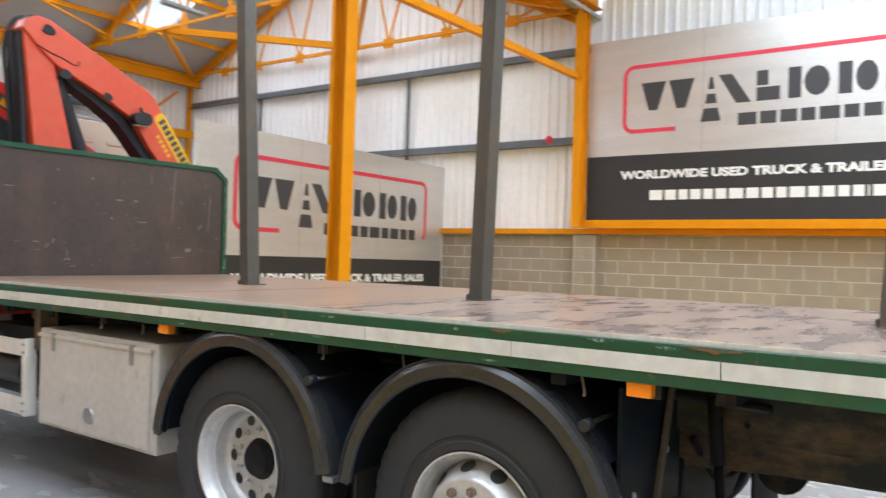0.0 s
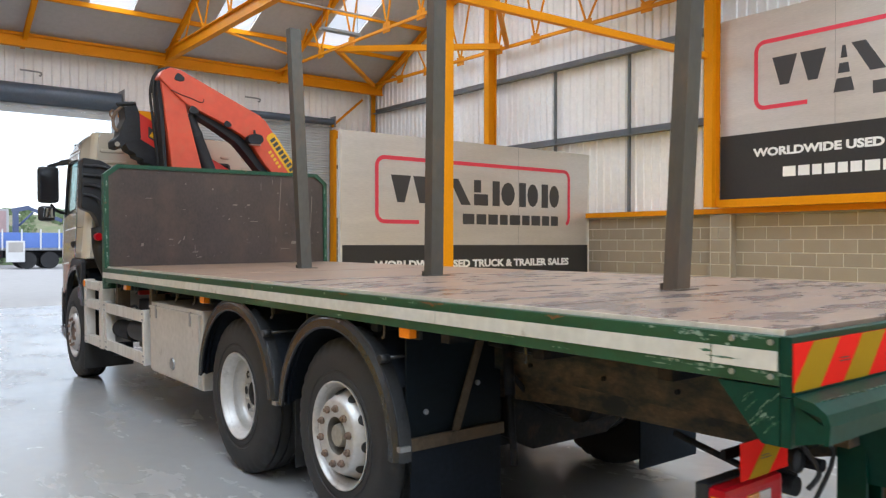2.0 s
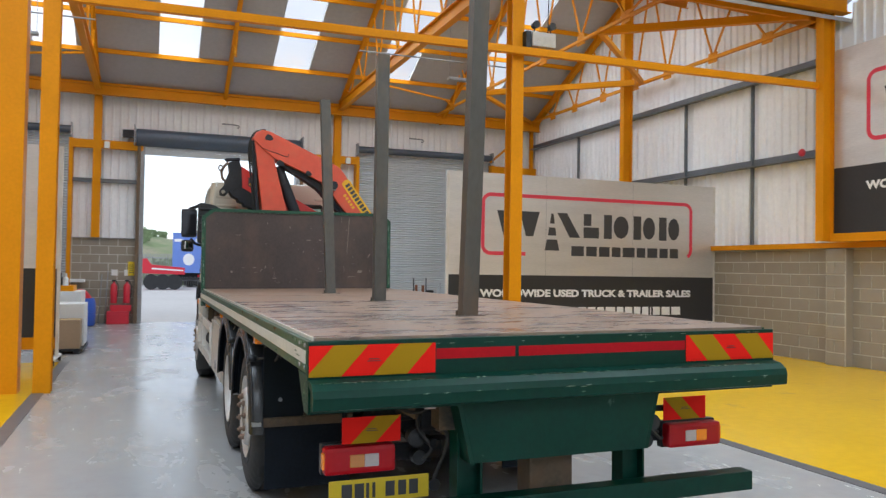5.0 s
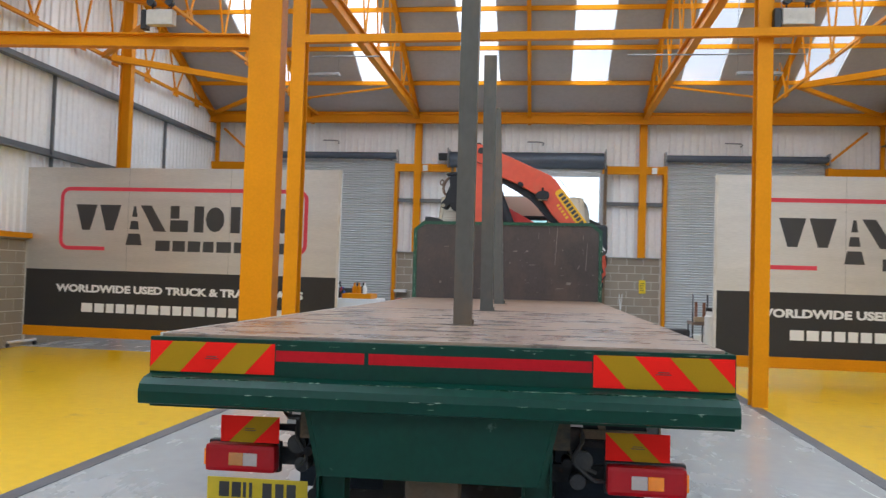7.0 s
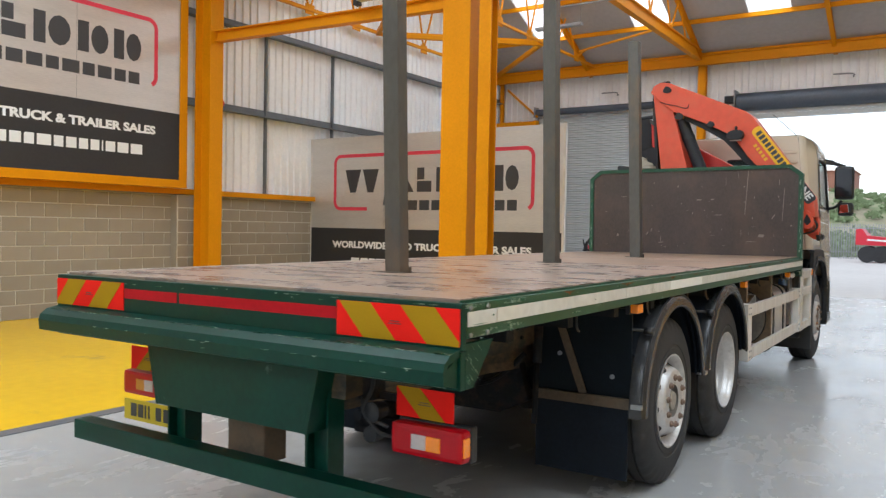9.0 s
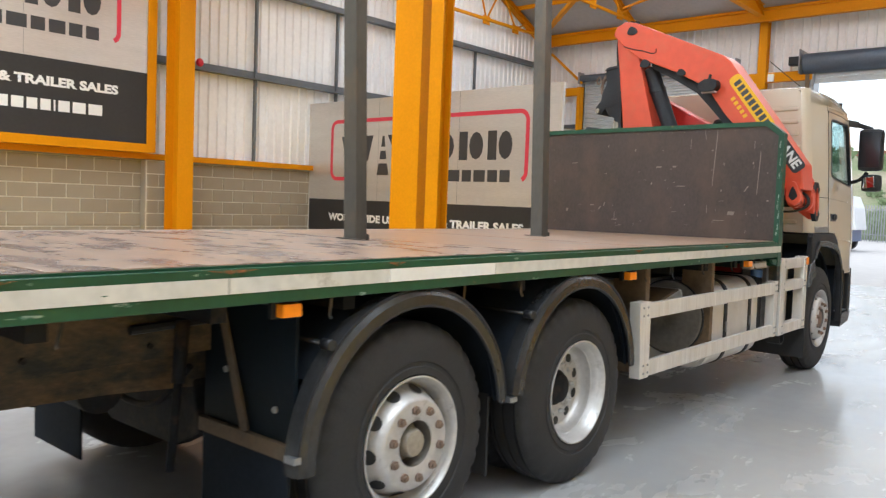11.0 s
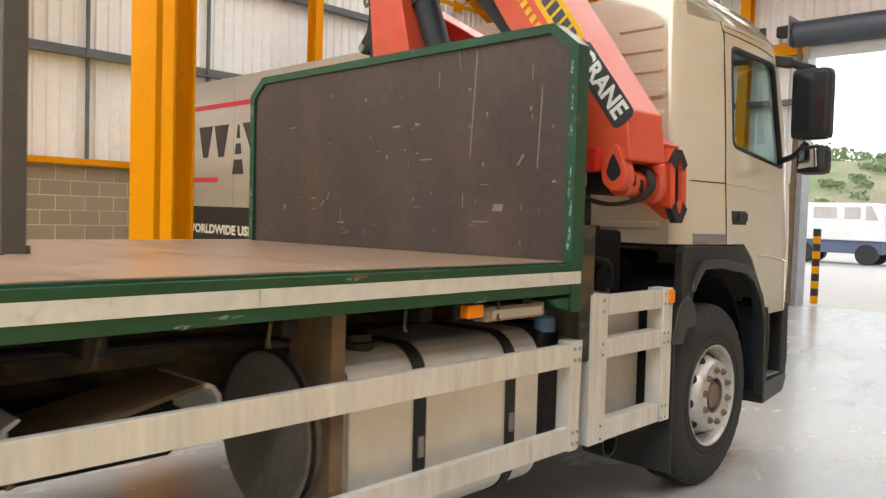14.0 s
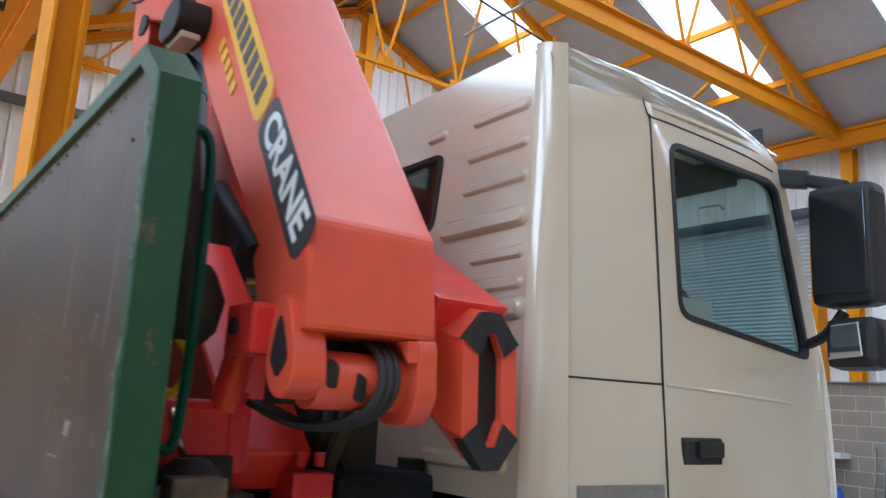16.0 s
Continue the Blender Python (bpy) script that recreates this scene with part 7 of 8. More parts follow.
part("housing_ring", rod(B(), (0.95, 7.36, 1.46), (0.95, 7.36, 1.64), 0.03, 14), M["red"], crane)
part("filter_cap", lathe(B(), [(1.28, 0.075), (1.44, 0.08), (1.46, 0.07), (1.48, 0.06), (1.50, 0.035), (1.50, 0.0)], (1.06, 7.23, 0), 'z', 22), M["crane_dark"], crane, "dark greasy filter cap")
part("red_post", rod(B(), (0.95, 7.33, 1.60), (0.98, 7.35, 1.74), 0.035, 12), M["crane_red"], crane)
part("yellow_handle", hose(B(), [(0.98, 7.19, 1.76), (0.97, 7.17, 1.72), (0.97, 7.17, 1.66), (0.99, 7.19, 1.63), (1.02, 7.21, 1.66), (1.02, 7.21, 1.72), (0.98, 7.19, 1.76)], 0.011), M["yellow_label"], crane, "yellow ring handle")
part("grey_cylinder", rod(B(), (0.98, 7.20, 1.88), (0.90, 7.18, 2.26), 0.04, 16), M["crane_dark"], crane)
part("rubber_boot", lathe(B(), [(1.74, 0.03), (1.77, 0.06), (1.84, 0.075), (1.90, 0.05), (1.92, 0.035)], (0.98, 7.22, 0), 'z', 18), M["rubber"], crane, "black rubber boot")
part("black_tube", rod(B(), (0.86, 7.30, 2.14), (1.05, 7.33, 1.96), 0.022, 12), M["crane_dark"], crane)
part("valve_cover", box(B(), 1.0, 1.12, 7.13, 7.22, 1.24, 1.45, 0.008), M["galv"], crane)
part("dark_pack", box(B(), 0.3, 0.92, 7.67, 7.98, 1.1, 1.45, 0.03), M["liner"], crane)
for k in range(3):
    part("hydraulic_hose", hose(B(), [(0.85 - 0.08 * k, 7.30, 1.45), (0.80 - 0.1 * k, 7.22, 1.62), (0.6, 7.22, 1.75 + 0.05 * k), (0.4, 7.3, 1.9)], 0.014), M["rubber"], crane)
part("grease_pump", lathe(B(), [(0.86, 0.03), (0.90, 0.075), (0.95, 0.08), (0.97, 0.06), (0.98, 0.03), (0.98, 0.0)], (0.0, 7.76, 1.195), 'x', 24), M["chassis"], crane, "grimy round pump")
part("dark_casing", box(B(), 0.30, 0.86, 7.30, 7.98, 0.86, 1.12, 0.02), M["liner"], crane)
part("hydraulic_hose", hose(B(), [(0.86, 7.66, 1.30), (0.97, 7.68, 1.30), (1.0, 7.72, 1.28), (0.99, 7.76, 1.22)], 0.013), M["rubber"], crane)
part("hydraulic_hose", hose(B(), [(0.92, 7.45, 1.12), (1.0, 7.55, 1.14), (1.02, 7.68, 1.12), (0.92, 7.8, 1.16)], 0.015), M["rubber"], crane)
part("weld_line", hose(B(), [(-0.47, 7.327, 3.205), (-0.36, 7.327, 3.165), (-0.26, 7.327, 3.14), (-0.16, 7.327, 3.105), (-0.115, 7.327, 3.115), (-0.115, 7.327, 3.145)], 0.005, 6), M["crane_dark"], crane, "dark weld line")
# bundle of black hoses hanging under the boom's knuckle
hose_guard = part("hose_guard", box(B(), 0.44, 0.80, 7.74, 7.86, 1.30, 1.60, 0.02), M["crane_dark"], crane, "black greasy plate behind a hose bundle")
for k in range(8):
    part("hydraulic_hose", hose(B(), [(0.50 + 0.048 * k, 7.73, 1.68 - 0.01 * (k % 3)), (0.55 + 0.045 * k, 7.69 + 0.012 * (k % 2), 1.56), (0.51 + 0.046 * k, 7.70 - 0.015 * (k % 3), 1.44), (0.56 + 0.04 * k, 7.74, 1.31)], 0.021), M["rubber"], hose_guard)

# ---- deck posts ----
def stanchion(y, top, lean, back):
    bm = B()
    w, dp, t = 0.052, 0.085, 0.006
    prof = [(-w, 0), (w, 0), (w, dp), (w - t, dp), (w - t, t), (-w + t, t), (-w + t, dp), (-w, dp)]
    lo = [bm.verts.new((u, y - dp / 2 + v, 1.32)) for u, v in prof]
    hi = [bm.verts.new((u + lean * (top - 1.32), y + back * (top - 1.32) - dp / 2 + v, top)) for u, v in prof]
    n = len(prof)
    for i in range(n):
        bm.faces.new((lo[i], lo[(i + 1) % n], hi[(i + 1) % n], hi[i]))
    bm.faces.new(lo[::-1])
    bm.faces.new(hi)
    bmesh.ops.recalc_face_normals(bm, faces=bm.faces[:])
    post = part("stanchion_post", bm, M["post"])
    tagged(post, "bare steel channel post with rust standing in the deck", "post", "deck posts")
    part("foot_plate", box(B(), -0.095, 0.095, y - 0.068, y - 0.043, 1.319, 1.325), M["post"], post)
    part("foot_stop", box(B(), -0.062, 0.062, y + 0.047, y + 0.055, 1.319, 1.35), M["post"], post)


stanchion(1.28, 3.50, 0.003, -0.051)
stanchion(3.31, 3.47, -0.010, -0.030)
stanchion(5.26, 3.47, -0.043, 0.018)


# ---- printed panels ----
LOGO_TEXT = "WORLDWIDE USED TRUCK & TRAILER SALES"


def sign(name, place, width, z0, z_split, z1, label, group, stand):
    """A silver and charcoal printed board; local u to the right, place() gives the 3D pose of its lower left corner."""
    root = part(name, box(B(), 0, width, 0, 0.05, 0, z1 - z0, 0.004), M["sign_light"])
    tagged(root, label, "sign", group)
    root.matrix_basis = place
    h = z1 - z0
    sp = z_split - z0
    k = width / 6.2

    def add(nm, bm, mm, lab=""):
        ob = new(nm, bm if isinstance(bm, bpy.types.Mesh) else mesh_of(nm, bm, mm))
        ob.parent = root
        if lab:
            tagged(ob, lab)
        return ob

    add("dark_band", box(B(), 0.0, width, -0.004, 0.0, 0.0, sp), M["sign_dark"], "charcoal lower band")
    for us in (width * 0.335, width * 0.665):
        add("panel_seam", box(B(), us - 0.003, us + 0.003, -0.0012, 0.0, sp, h - 0.004), M["galv"])
    # red open frame with rounded corners
    zt, zb = sp + 1.56, sp + 0.42
    path = []
    u0, u1, r = 0.70 * k, 5.60 * k, 0.16
    path += [(1.62 * k, zb)]
    for cx, cz, a0, a1 in ((u0 + r, zb + r, 270, 180), (u0 + r, zt - r, 180, 90), (u1 - r, zt - r, 90, 0), (u1 - r, zb + r, 0, -60)):
        path += [(cx + r * math.cos(radians(a0 + (a1 - a0) * j / 6)), cz + r * math.sin(radians(a0 + (a1 - a0) * j / 6))) for j in range(7)]
    bm = B()
    prev = None
    for i, p in enumerate(path):
        a, b = Vector(path[max(i - 1, 0)]), Vector(path[min(i + 1, len(path) - 1)])
        t = (b - a).normalized()
        nn = Vector((-t.y, t.x)) * 0.036
        row = [bm.verts.new((p[0] + q * nn.x, d, p[1] + q * nn.y)) for d in (-0.006, -0.002) for q in (-1, 1)]
        if prev:
            for a4, b4 in ((0, 1), (1, 3), (3, 2), (2, 0)):
                bm.faces.new((prev[a4], prev[b4], row[b4], row[a4]))
        prev = row
    bmesh.ops.recalc_face_normals(bm, faces=bm.faces[:])
    add("red_frame", bm, M["ink_red"], "red rounded line frame")
    # plain bars, wedges and discs in place of the maker's mark
    zA, zB = sp + 0.77, sp + 1.26
    zM = (zA + zB) / 2
    rect = lambda a, b, lo, hi: [(a, lo), (a, hi), (b, hi), (b, lo)]
    shapes = [[(1.00, zB), (1.44, zB), (1.30, zA), (1.14, zA)], [(1.49, zB), (1.93, zB), (1.79, zA), (1.63, zA)],
              [(2.33, zB), (2.55, zB), (2.86, zA), (2.62, zA)], rect(2.94, 3.30, zA, zA + 0.22), rect(2.94, 3.12, zA + 0.25, zB)]
    for u0s, u1s in ((3.42, 4.02), (4.14, 4.68), (4.78, 5.30)):
        um, ur = u0s + 0.19, (u1s - u0s - 0.23) / 2
        shapes += [rect(u0s, um, zA, zB), [(um + 0.04 + ur + ur * math.cos(radians(30 * q)), zM + 0.235 * math.sin(radians(30 * q))) for q in range(12)]]
    # road marks
    shapes += [[(2.19, zB - 0.02), (2.24, zB - 0.02), (2.27, zB - 0.22), (2.16, zB - 0.22)], [(2.145, zB - 0.30), (2.285, zB - 0.30), (2.31, zB - 0.46), (2.12, zB - 0.46)], [(2.10, zB - 0.54), (2.33, zB - 0.54), (2.38, zB - 0.76), (2.05, zB - 0.76)]]
    for sh in shapes:
        add("mark_shape", prism(B(), [(u * k, z) for u, z in sh], 'y', -0.0035, -0.001), M["ink"])
    u = 2.66
    for w in (0.34, 0.30, 0.30, 0.26, 0.34, 0.26, 0.30, 0.26, 0.26):
        add("letter_bar", box(B(), u * k, (u + w - 0.05) * k, -0.0035, -0.001, sp + 0.40, sp + 0.60), M["ink"])
        u += w + 0.005
    me = letters(LOGO_TEXT, 0.19, 1.0, 0.009)
    xs = [v.co.x for v in me.vertices]
    me.transform(Matrix.Diagonal((4.95 * k / (max(xs) - min(xs)), 1, 1, 1)))
    me.transform(Matrix.Rotation(math.pi / 2, 4, 'X'))
    me.transform(Matrix.Translation((3.13 * k, -0.0065, sp - 0.36)))
    me.materials.append(M["ink_white"])
    add("lettering", me, None, "white lettering WORLDWIDE USED TRUCK & TRAILER SALES")
    u = 1.20
    for w in (0.27, 0.24, 0.2, 0.22, 0.2, 0.22, 0.27, 0.24, 0.22, 0.2, 0.27, 0.2, 0.22, 0.2, 0.2, 0.07, 0.22, 0.25, 0.27):
        add("address_bar", box(B(), u * k, (u + w - 0.045) * k, -0.0065, -0.0045, sp - 0.80, sp - 0.63), M["ink_white"])
        u += w
    if stand:
        add("base_rail", box(B(), 0.0, width, -0.03, 0.08, -0.19, -0.002, 0.004), M["steel_yellow"], "yellow steel base rail")
        for u in (-0.025, width + 0.025):
            add("foot", rod(B(), (u, -0.42, 0.10 - z0), (u, 0.40, 0.10 - z0), 0.028, 12), M["white"], "white tube foot")
            add("leg", box(B(), u - 0.025, u + 0.025, 0.0, 0.05, 0.10 - z0, -0.19), M["alloy"])
            for y in (-0.40, 0.38):
                add("castor", lathe(B(), [(-0.018, 0.0), (-0.018, 0.045), (0.018, 0.045), (0.018, 0.0)], (u, y, 0.045 - z0), 'x', 16), M["rubber"], "black castor")
        add("side_edge", box(B(), -0.05, 0.0, -0.004, 0.058, -0.19, h, 0.004), M["alloy"], "bright metal edge post")
        add("side_edge", box(B(), width, width + 0.05, -0.004, 0.058, -0.19, h, 0.004), M["alloy"], "bright metal edge post")
    return root


sign("sign_board", pose(-9.46, 10.70, 0.42, 0, 0, -1.4), 6.2, 0.42, 1.51, 3.48, "free-standing silver printed sign board with charcoal band, on yellow rail", "sign boards", True)
sign("sign_board", pose(3.42, 10.475, 0.42, 0, 0, 0.4), 6.2, 0.42, 1.505, 3.48, "free-standing silver printed sign board with charcoal band, on yellow rail", "sign boards", True)
sign("wall_sign", pose(9.40, 7.11, 2.34, 0, 0, -90), 6.2, 2.34, 3.485, 5.58, "silver printed sign with charcoal band on the block wall side", "wall signs", False)
sign("wall_sign", pose(-9.20, 0.80, 2.32, 0, 0, 90), 6.2, 2.32, 3.53, 5.58, "silver printed sign with charcoal band on the block wall side", "wall signs", False)
for s in (-1, 1):
    y0, e = (0.91, 0.2) if s > 0 else (0.80, 0.0)
    back = part("sign_rail", box(B(), *sx(s, 9.12 + e, 9.30 + e), y0, y0 + 6.2, 2.19, 2.335), M["steel_yellow"])
    tagged(back, "yellow steel rail under the wall sign", "rail", kind="structure")

# ---- shutters ----
def shutter(x0, x1, top):
    root = part("roller_shutter", box(B(), x0, x1, 19.5, 19.51, 0, top), M["roller"])
    tagged(root, "closed grey steel roller shutter door", "roller door", "shutters", "structure")
    n = int(top / 0.071)
    bm = B()
    pts = [(19.5, 0.0), (19.487, 0.012), (19.479, 0.035), (19.487, 0.058), (19.5, 0.069)]
    lo = [bm.verts.new((x0, y, z)) for y, z in pts]
    hi = [bm.verts.new((x1, y, z)) for y, z in pts]
    for i in range(4):
        bm.faces.new((lo[i], lo[i + 1], hi[i + 1], hi[i])).smooth = True
    me = mesh_of("slat", bm, M["roller"])
    for i in range(n):
        ob = part("slat", me, None, root)
        ob.location = (0, 0, 0.071 * i)
    return root


for a, b in ((-8.22, -3.92), (3.92, 8.22)):
    sh = shutter(a, b, 5.0)
    part("coil_box", lathe(B(), [(a - 0.03, 0.0), (a - 0.03, 0.1), (b + 0.03, 0.1), (b + 0.03, 0.0)], (0, 19.34, 5.13), 'x', 24), M["roller_dark"], sh)
    for x in (a - 0.05, b + 0.05):
        part("end_plate", box(B(), x - 0.012, x + 0.012, 19.2, 19.5, 4.98, 5.30), M["galv"], sh)
    part("guide", box(B(), a - 0.06, a, 19.44, 19.53, 0, 5.0), M["galv"], sh)
    part("guide", box(B(), b, b + 0.06, 19.44, 19.53, 0, 5.0), M["galv"], sh)
coil = part("roller_shutter", lathe(B(), [(-2.28, 0.0), (-2.28, 0.235), (2.14, 0.235), (2.14, 0.0)], (0, 19.25, 5.02), 'x', 28), M["roller_dark"])
tagged(coil, "rolled-up dark steel shutter above the open doorway", "roller door", "shutters", "structure")
for k in range(5):
    part("hanging_slat", box(B(), -2.1, 2.1, 19.30 + 0.012 * (k % 2), 19.34, 4.57 + 0.07 * k, 4.635 + 0.07 * k), M["roller"], coil)
for x in (-2.32, 2.18):
    part("end_plate", box(B(), x - 0.012, x + 0.012, 18.95, 19.5, 4.78, 5.32), M["galv"], coil)
part("motor", box(B(), -2.62, -2.34, 19.15, 19.35, 5.0, 5.2, 0.02), M["plastic"], coil)

# ---- things in the hall by the front wall ----
def bell(s):
    b = part("alarm_bell", lathe(B(), [(0.0, 0.0), (0.0, 0.07), (0.03, 0.075), (0.06, 0.05), (0.07, 0.0)], (0, 0, 0), 'x', 20), M["red"])
    b.matrix_basis = pose(9.58 if s > 0 else -9.38, 8.0, 3.9, 0, 0, 180 if s > 0 else 0)
    tagged(b, "small red alarm bell on the cladding rail", "bell", "alarm bells")
    part("bell_box", box(B(), -0.06, 0.0, -0.05, 0.05, -0.04, 0.05, 0.008), M["red"], b)


bell(-1)
bell(1)


def spot_unit(x, y, z):
    u = part("emergency_light", box(B(), x - 0.2, x + 0.2, y - 0.13, y, z - 0.11, z + 0.11, 0.012), M["box_grey"])
    tagged(u, "grey twin-spot emergency light on the steel beam", "lamp", "emergency lights")
    for dx in (-0.14, 0.14):
        part("spot_head", rod(rod(B(), (x + dx, y - 0.14, z + 0.22), (x + dx, y - 0.03, z + 0.22), 0.06, 14, 0.045), (x + dx, y - 0.06, z + 0.11), (x + dx, y - 0.06, z + 0.18), 0.012, 8), M["plastic"], u)
    part("bracket", box(B(), x - 0.30, x - 0.21, y - 0.10, y + 0.02, z - 0.16, z + 0.12, 0.01), M["plastic"], u)
    part("cable", hose(B(), [(x + 0.1, y - 0.05, z + 0.11), (x + 0.12, y - 0.02, z + 0.7), (x + 0.1, y, z + 1.2)], 0.008, 6), M["black"], u)


spot_unit(3.71, 7.42, 5.15)
spot_unit(-5.09, 7.30, 5.20)
for x in (-5.9, 0.2, 5.75):
    g = part("gooseneck_lamp", hose(B(), [(x + 0.2, 19.5, 5.52), (x + 0.2, 19.42, 5.50), (x + 0.18, 19.38, 5.57), (x - 0.25, 19.36, 5.58)], 0.02, 6), M["galv"])
    tagged(g, "thin grey bracket lamp above the shutter", "lamp", "bracket lamps")
for x0, x1 in ((-4.92, -3.88), (4.18, 5.05)):
    strip = part("strip_light", box(B(), x0, x1, 12.55, 12.70, 5.76, 5.82, 0.01), M["galv"])
    tagged(strip, "grey strip light hung from the roof on a conduit", "lamp", "strip lights")
    for x in (x0 + 0.03, x1 - 0.03):
        part("hanger", rod(B(), (x, 12.62, 5.82), (x, 12.62, 8.68), 0.006, 6), M["galv"], strip)
for x0, x1 in ((-4.3, -2.9), (2.0, 5.3)):
    con = part("conduit", rod(B(), (x0, 12.0, 6.0), (x1, 12.0, 6.0), 0.016, 8), M["galv"])
    tagged(con, "thin grey cable conduit across the trusses", "conduit", kind="structure")
for x in (-3.0, 3.55):
    sw = part("door_switch", box(B(), x - 0.07, x + 0.07, 19.14, 19.2, 4.66, 4.84, 0.01), M["white"])
    tagged(sw, "small white door sensor box on the yellow rail", "switch", "door sensors", "structure")


def extinguisher(x):
    e = part("fire_extinguisher", lathe(B(), [(0.55, 0.0), (0.55, 0.08), (0.57, 0.085), (1.0, 0.085), (1.06, 0.05), (1.08, 0.025), (1.12, 0.025), (1.12, 0.0)], (x, 19.2, 0), 'z', 20), M["red"])
    tagged(e, "red fire extinguisher on the block pier", "extinguisher", "fire extinguishers")
    part("valve", box(B(), x - 0.05, x + 0.05, 19.17, 19.23, 1.12, 1.17), M["plastic"], e)
    part("hose", hose(B(), [(x + 0.05, 19.2, 1.14), (x + 0.11, 19.18, 1.0), (x + 0.09, 19.18, 0.7)], 0.012, 6), M["rubber"], e)
    part("sign_plate", box(B(), x - 0.08, x + 0.08, 19.375, 19.384, 1.28, 1.44), M["white"], e, "white notice plate")


extinguisher(-2.74)
extinguisher(-2.42)
st = part("extinguisher_stand", box(box(B(), -2.9, -2.35, 19.0, 19.3, 0.0, 0.34, 0.02), -2.82, -2.3, 19.1, 19.3, 0.34, 0.5, 0.02), M["red"])
tagged(st, "red plastic fire point stand on the floor", "stand")
for x, s in ((-2.32, 1), (3.3, 1)):
    nt = part("notice", box(B(), x - 0.09, x + 0.09, 19.37, 19.384, 1.28, 1.66, 0.003), M["yellow_label"])
    tagged(nt, "small yellow safety notice on the block pier", "notice", "safety notices")
    bm = B()
    for k in range(5):
        box(bm, x - 0.06, x + 0.06 - 0.02 * (k % 2), 19.366, 19.369, 1.36 + 0.05 * k, 1.375 + 0.05 * k)
    part("print", bm, M["ink"], nt)["kind"] = "stuff"
drum = part("plastic_drum", lathe(B(), [(0.02, 0.0), (0.02, 0.26), (0.06, 0.29), (0.30, 0.30), (0.32, 0.285), (0.34, 0.30), (0.62, 0.29), (0.72, 0.26), (0.74, 0.0)], (-3.42, 18.4, 0), 'z', 28), M["blue"])
tagged(drum, "blue plastic drum with red cloth on top", "drum")
part("cloth", lathe(B(), [(0.72, 0.27), (0.80, 0.22), (0.92, 0.12), (0.95, 0.0)], (-3.48, 18.35, 0), 'z', 10), M["red"], drum)
cb = part("cardboard_box", box(B(), -3.52, -3.0, 11.9, 12.35, 0.09, 0.60, 0.008), M["cardboard"])
tagged(cb, "plain brown cardboard box on a low pallet", "box")
part("tape", box(B(), -3.50, -3.02, 12.1, 12.15, 0.601, 0.603), M["yellow_label"], cb)
pl = part("pallet", box(box(box(B(), -3.55, -2.95, 11.85, 13.2, 0.05, 0.085), -3.5, -3.4, 11.85, 13.2, 0.0, 0.05), -3.1, -3.0, 11.85, 13.2, 0.0, 0.05), M["plastic"])
tagged(pl, "low dark pallet on the floor", "pallet")
wb = part("storage_crate", box(B(), -3.75, -2.97, 12.4, 13.2, 0.09, 0.86, 0.015), M["white"])
tagged(wb, "large white storage crate beside the cardboard box", "crate")
wb2 = part("storage_crate", box(B(), -4.2, -3.1, 13.4, 14.4, 0.0, 1.05, 0.015), M["white"])
tagged(wb2, "large white storage crate behind the sign board", "crate")
tray = part("tool_tray", box(B(), -3.9, -3.25, 13.5, 14.2, 1.05, 1.16, 0.01), M["steel_yellow"])
tagged(tray, "orange plastic tray of tools on a white crate", "tray")
random.seed(11)
for k in range(9):
    x, y = random.uniform(-4.15, -3.2), random.uniform(13.45, 14.3)
    z0 = 1.16 if -3.9 < x < -3.25 and 13.5 < y < 14.2 else 1.05
    mm = M[random.choice(("red", "plastic", "white", "steel_yellow", "blue"))]
    t = part("paint_can" if k % 2 else "spray_bottle", lathe(B(), [(z0, 0.0), (z0, 0.05), (z0 + 0.14, 0.05), (z0 + 0.18, 0.02), (z0 + 0.24, 0.02), (z0 + 0.24, 0.0)], (x, y, 0), 'z', 14), mm)
    tagged(t, "small coloured workshop container on the crates", "container", "workshop containers")
tangle = base("pipe_tangle", (-4.1, 13.9, 1.05), "dark tangled tubes and fittings heaped on the white crate", "tools")
for k in range(9):
    p = Vector((random.uniform(-4.18, -3.95), random.uniform(13.5, 14.2), 1.06))
    q = p + Vector((random.uniform(-0.12, 0.2), random.uniform(-0.25, 0.25), random.uniform(0.10, 0.34)))
    part("tube", hose(B(), [p, (p + q) / 2 + Vector((random.uniform(-0.08, 0.08), 0, random.uniform(0.0, 0.12))), q], random.uniform(0.014, 0.03), 8), M["red"] if k == 4 else M["plastic"], tangle)
bag = part("tool_bag", box(B(), -5.2, -4.5, 17.6, 18.3, 0.75, 1.2, 0.1), M["plastic"])
tagged(bag, "dark bulky equipment bag on a bench", "bag")
bench = part("work_bench", box(B(), -5.6, -3.95, 17.4, 18.5, 0.70, 0.75, 0.005), M["wood"])
tagged(bench, "plain wooden work bench by the shutter", "bench")
for x in (-5.5, -4.05):
    for y in (17.5, 18.4):
        part("leg", box(B(), x - 0.035, x + 0.035, y - 0.035, y + 0.035, 0, 0.70), M["wood"], bench)
shl = part("wall_shelf", box(B(), -3.80, -3.45, 19.05, 19.38, 1.10, 1.18), M["white"])
tagged(shl, "small pale wall shelf on the block pier", "shelf")


def pole(x, y, top, dx, mm, nm, label):
    p = part(nm, rod(B(), (x, y, 0.0), (x + dx, y + 0.12, top), 0.014, 8), mm)
    tagged(p, label, nm.replace("_", " "))
    return p


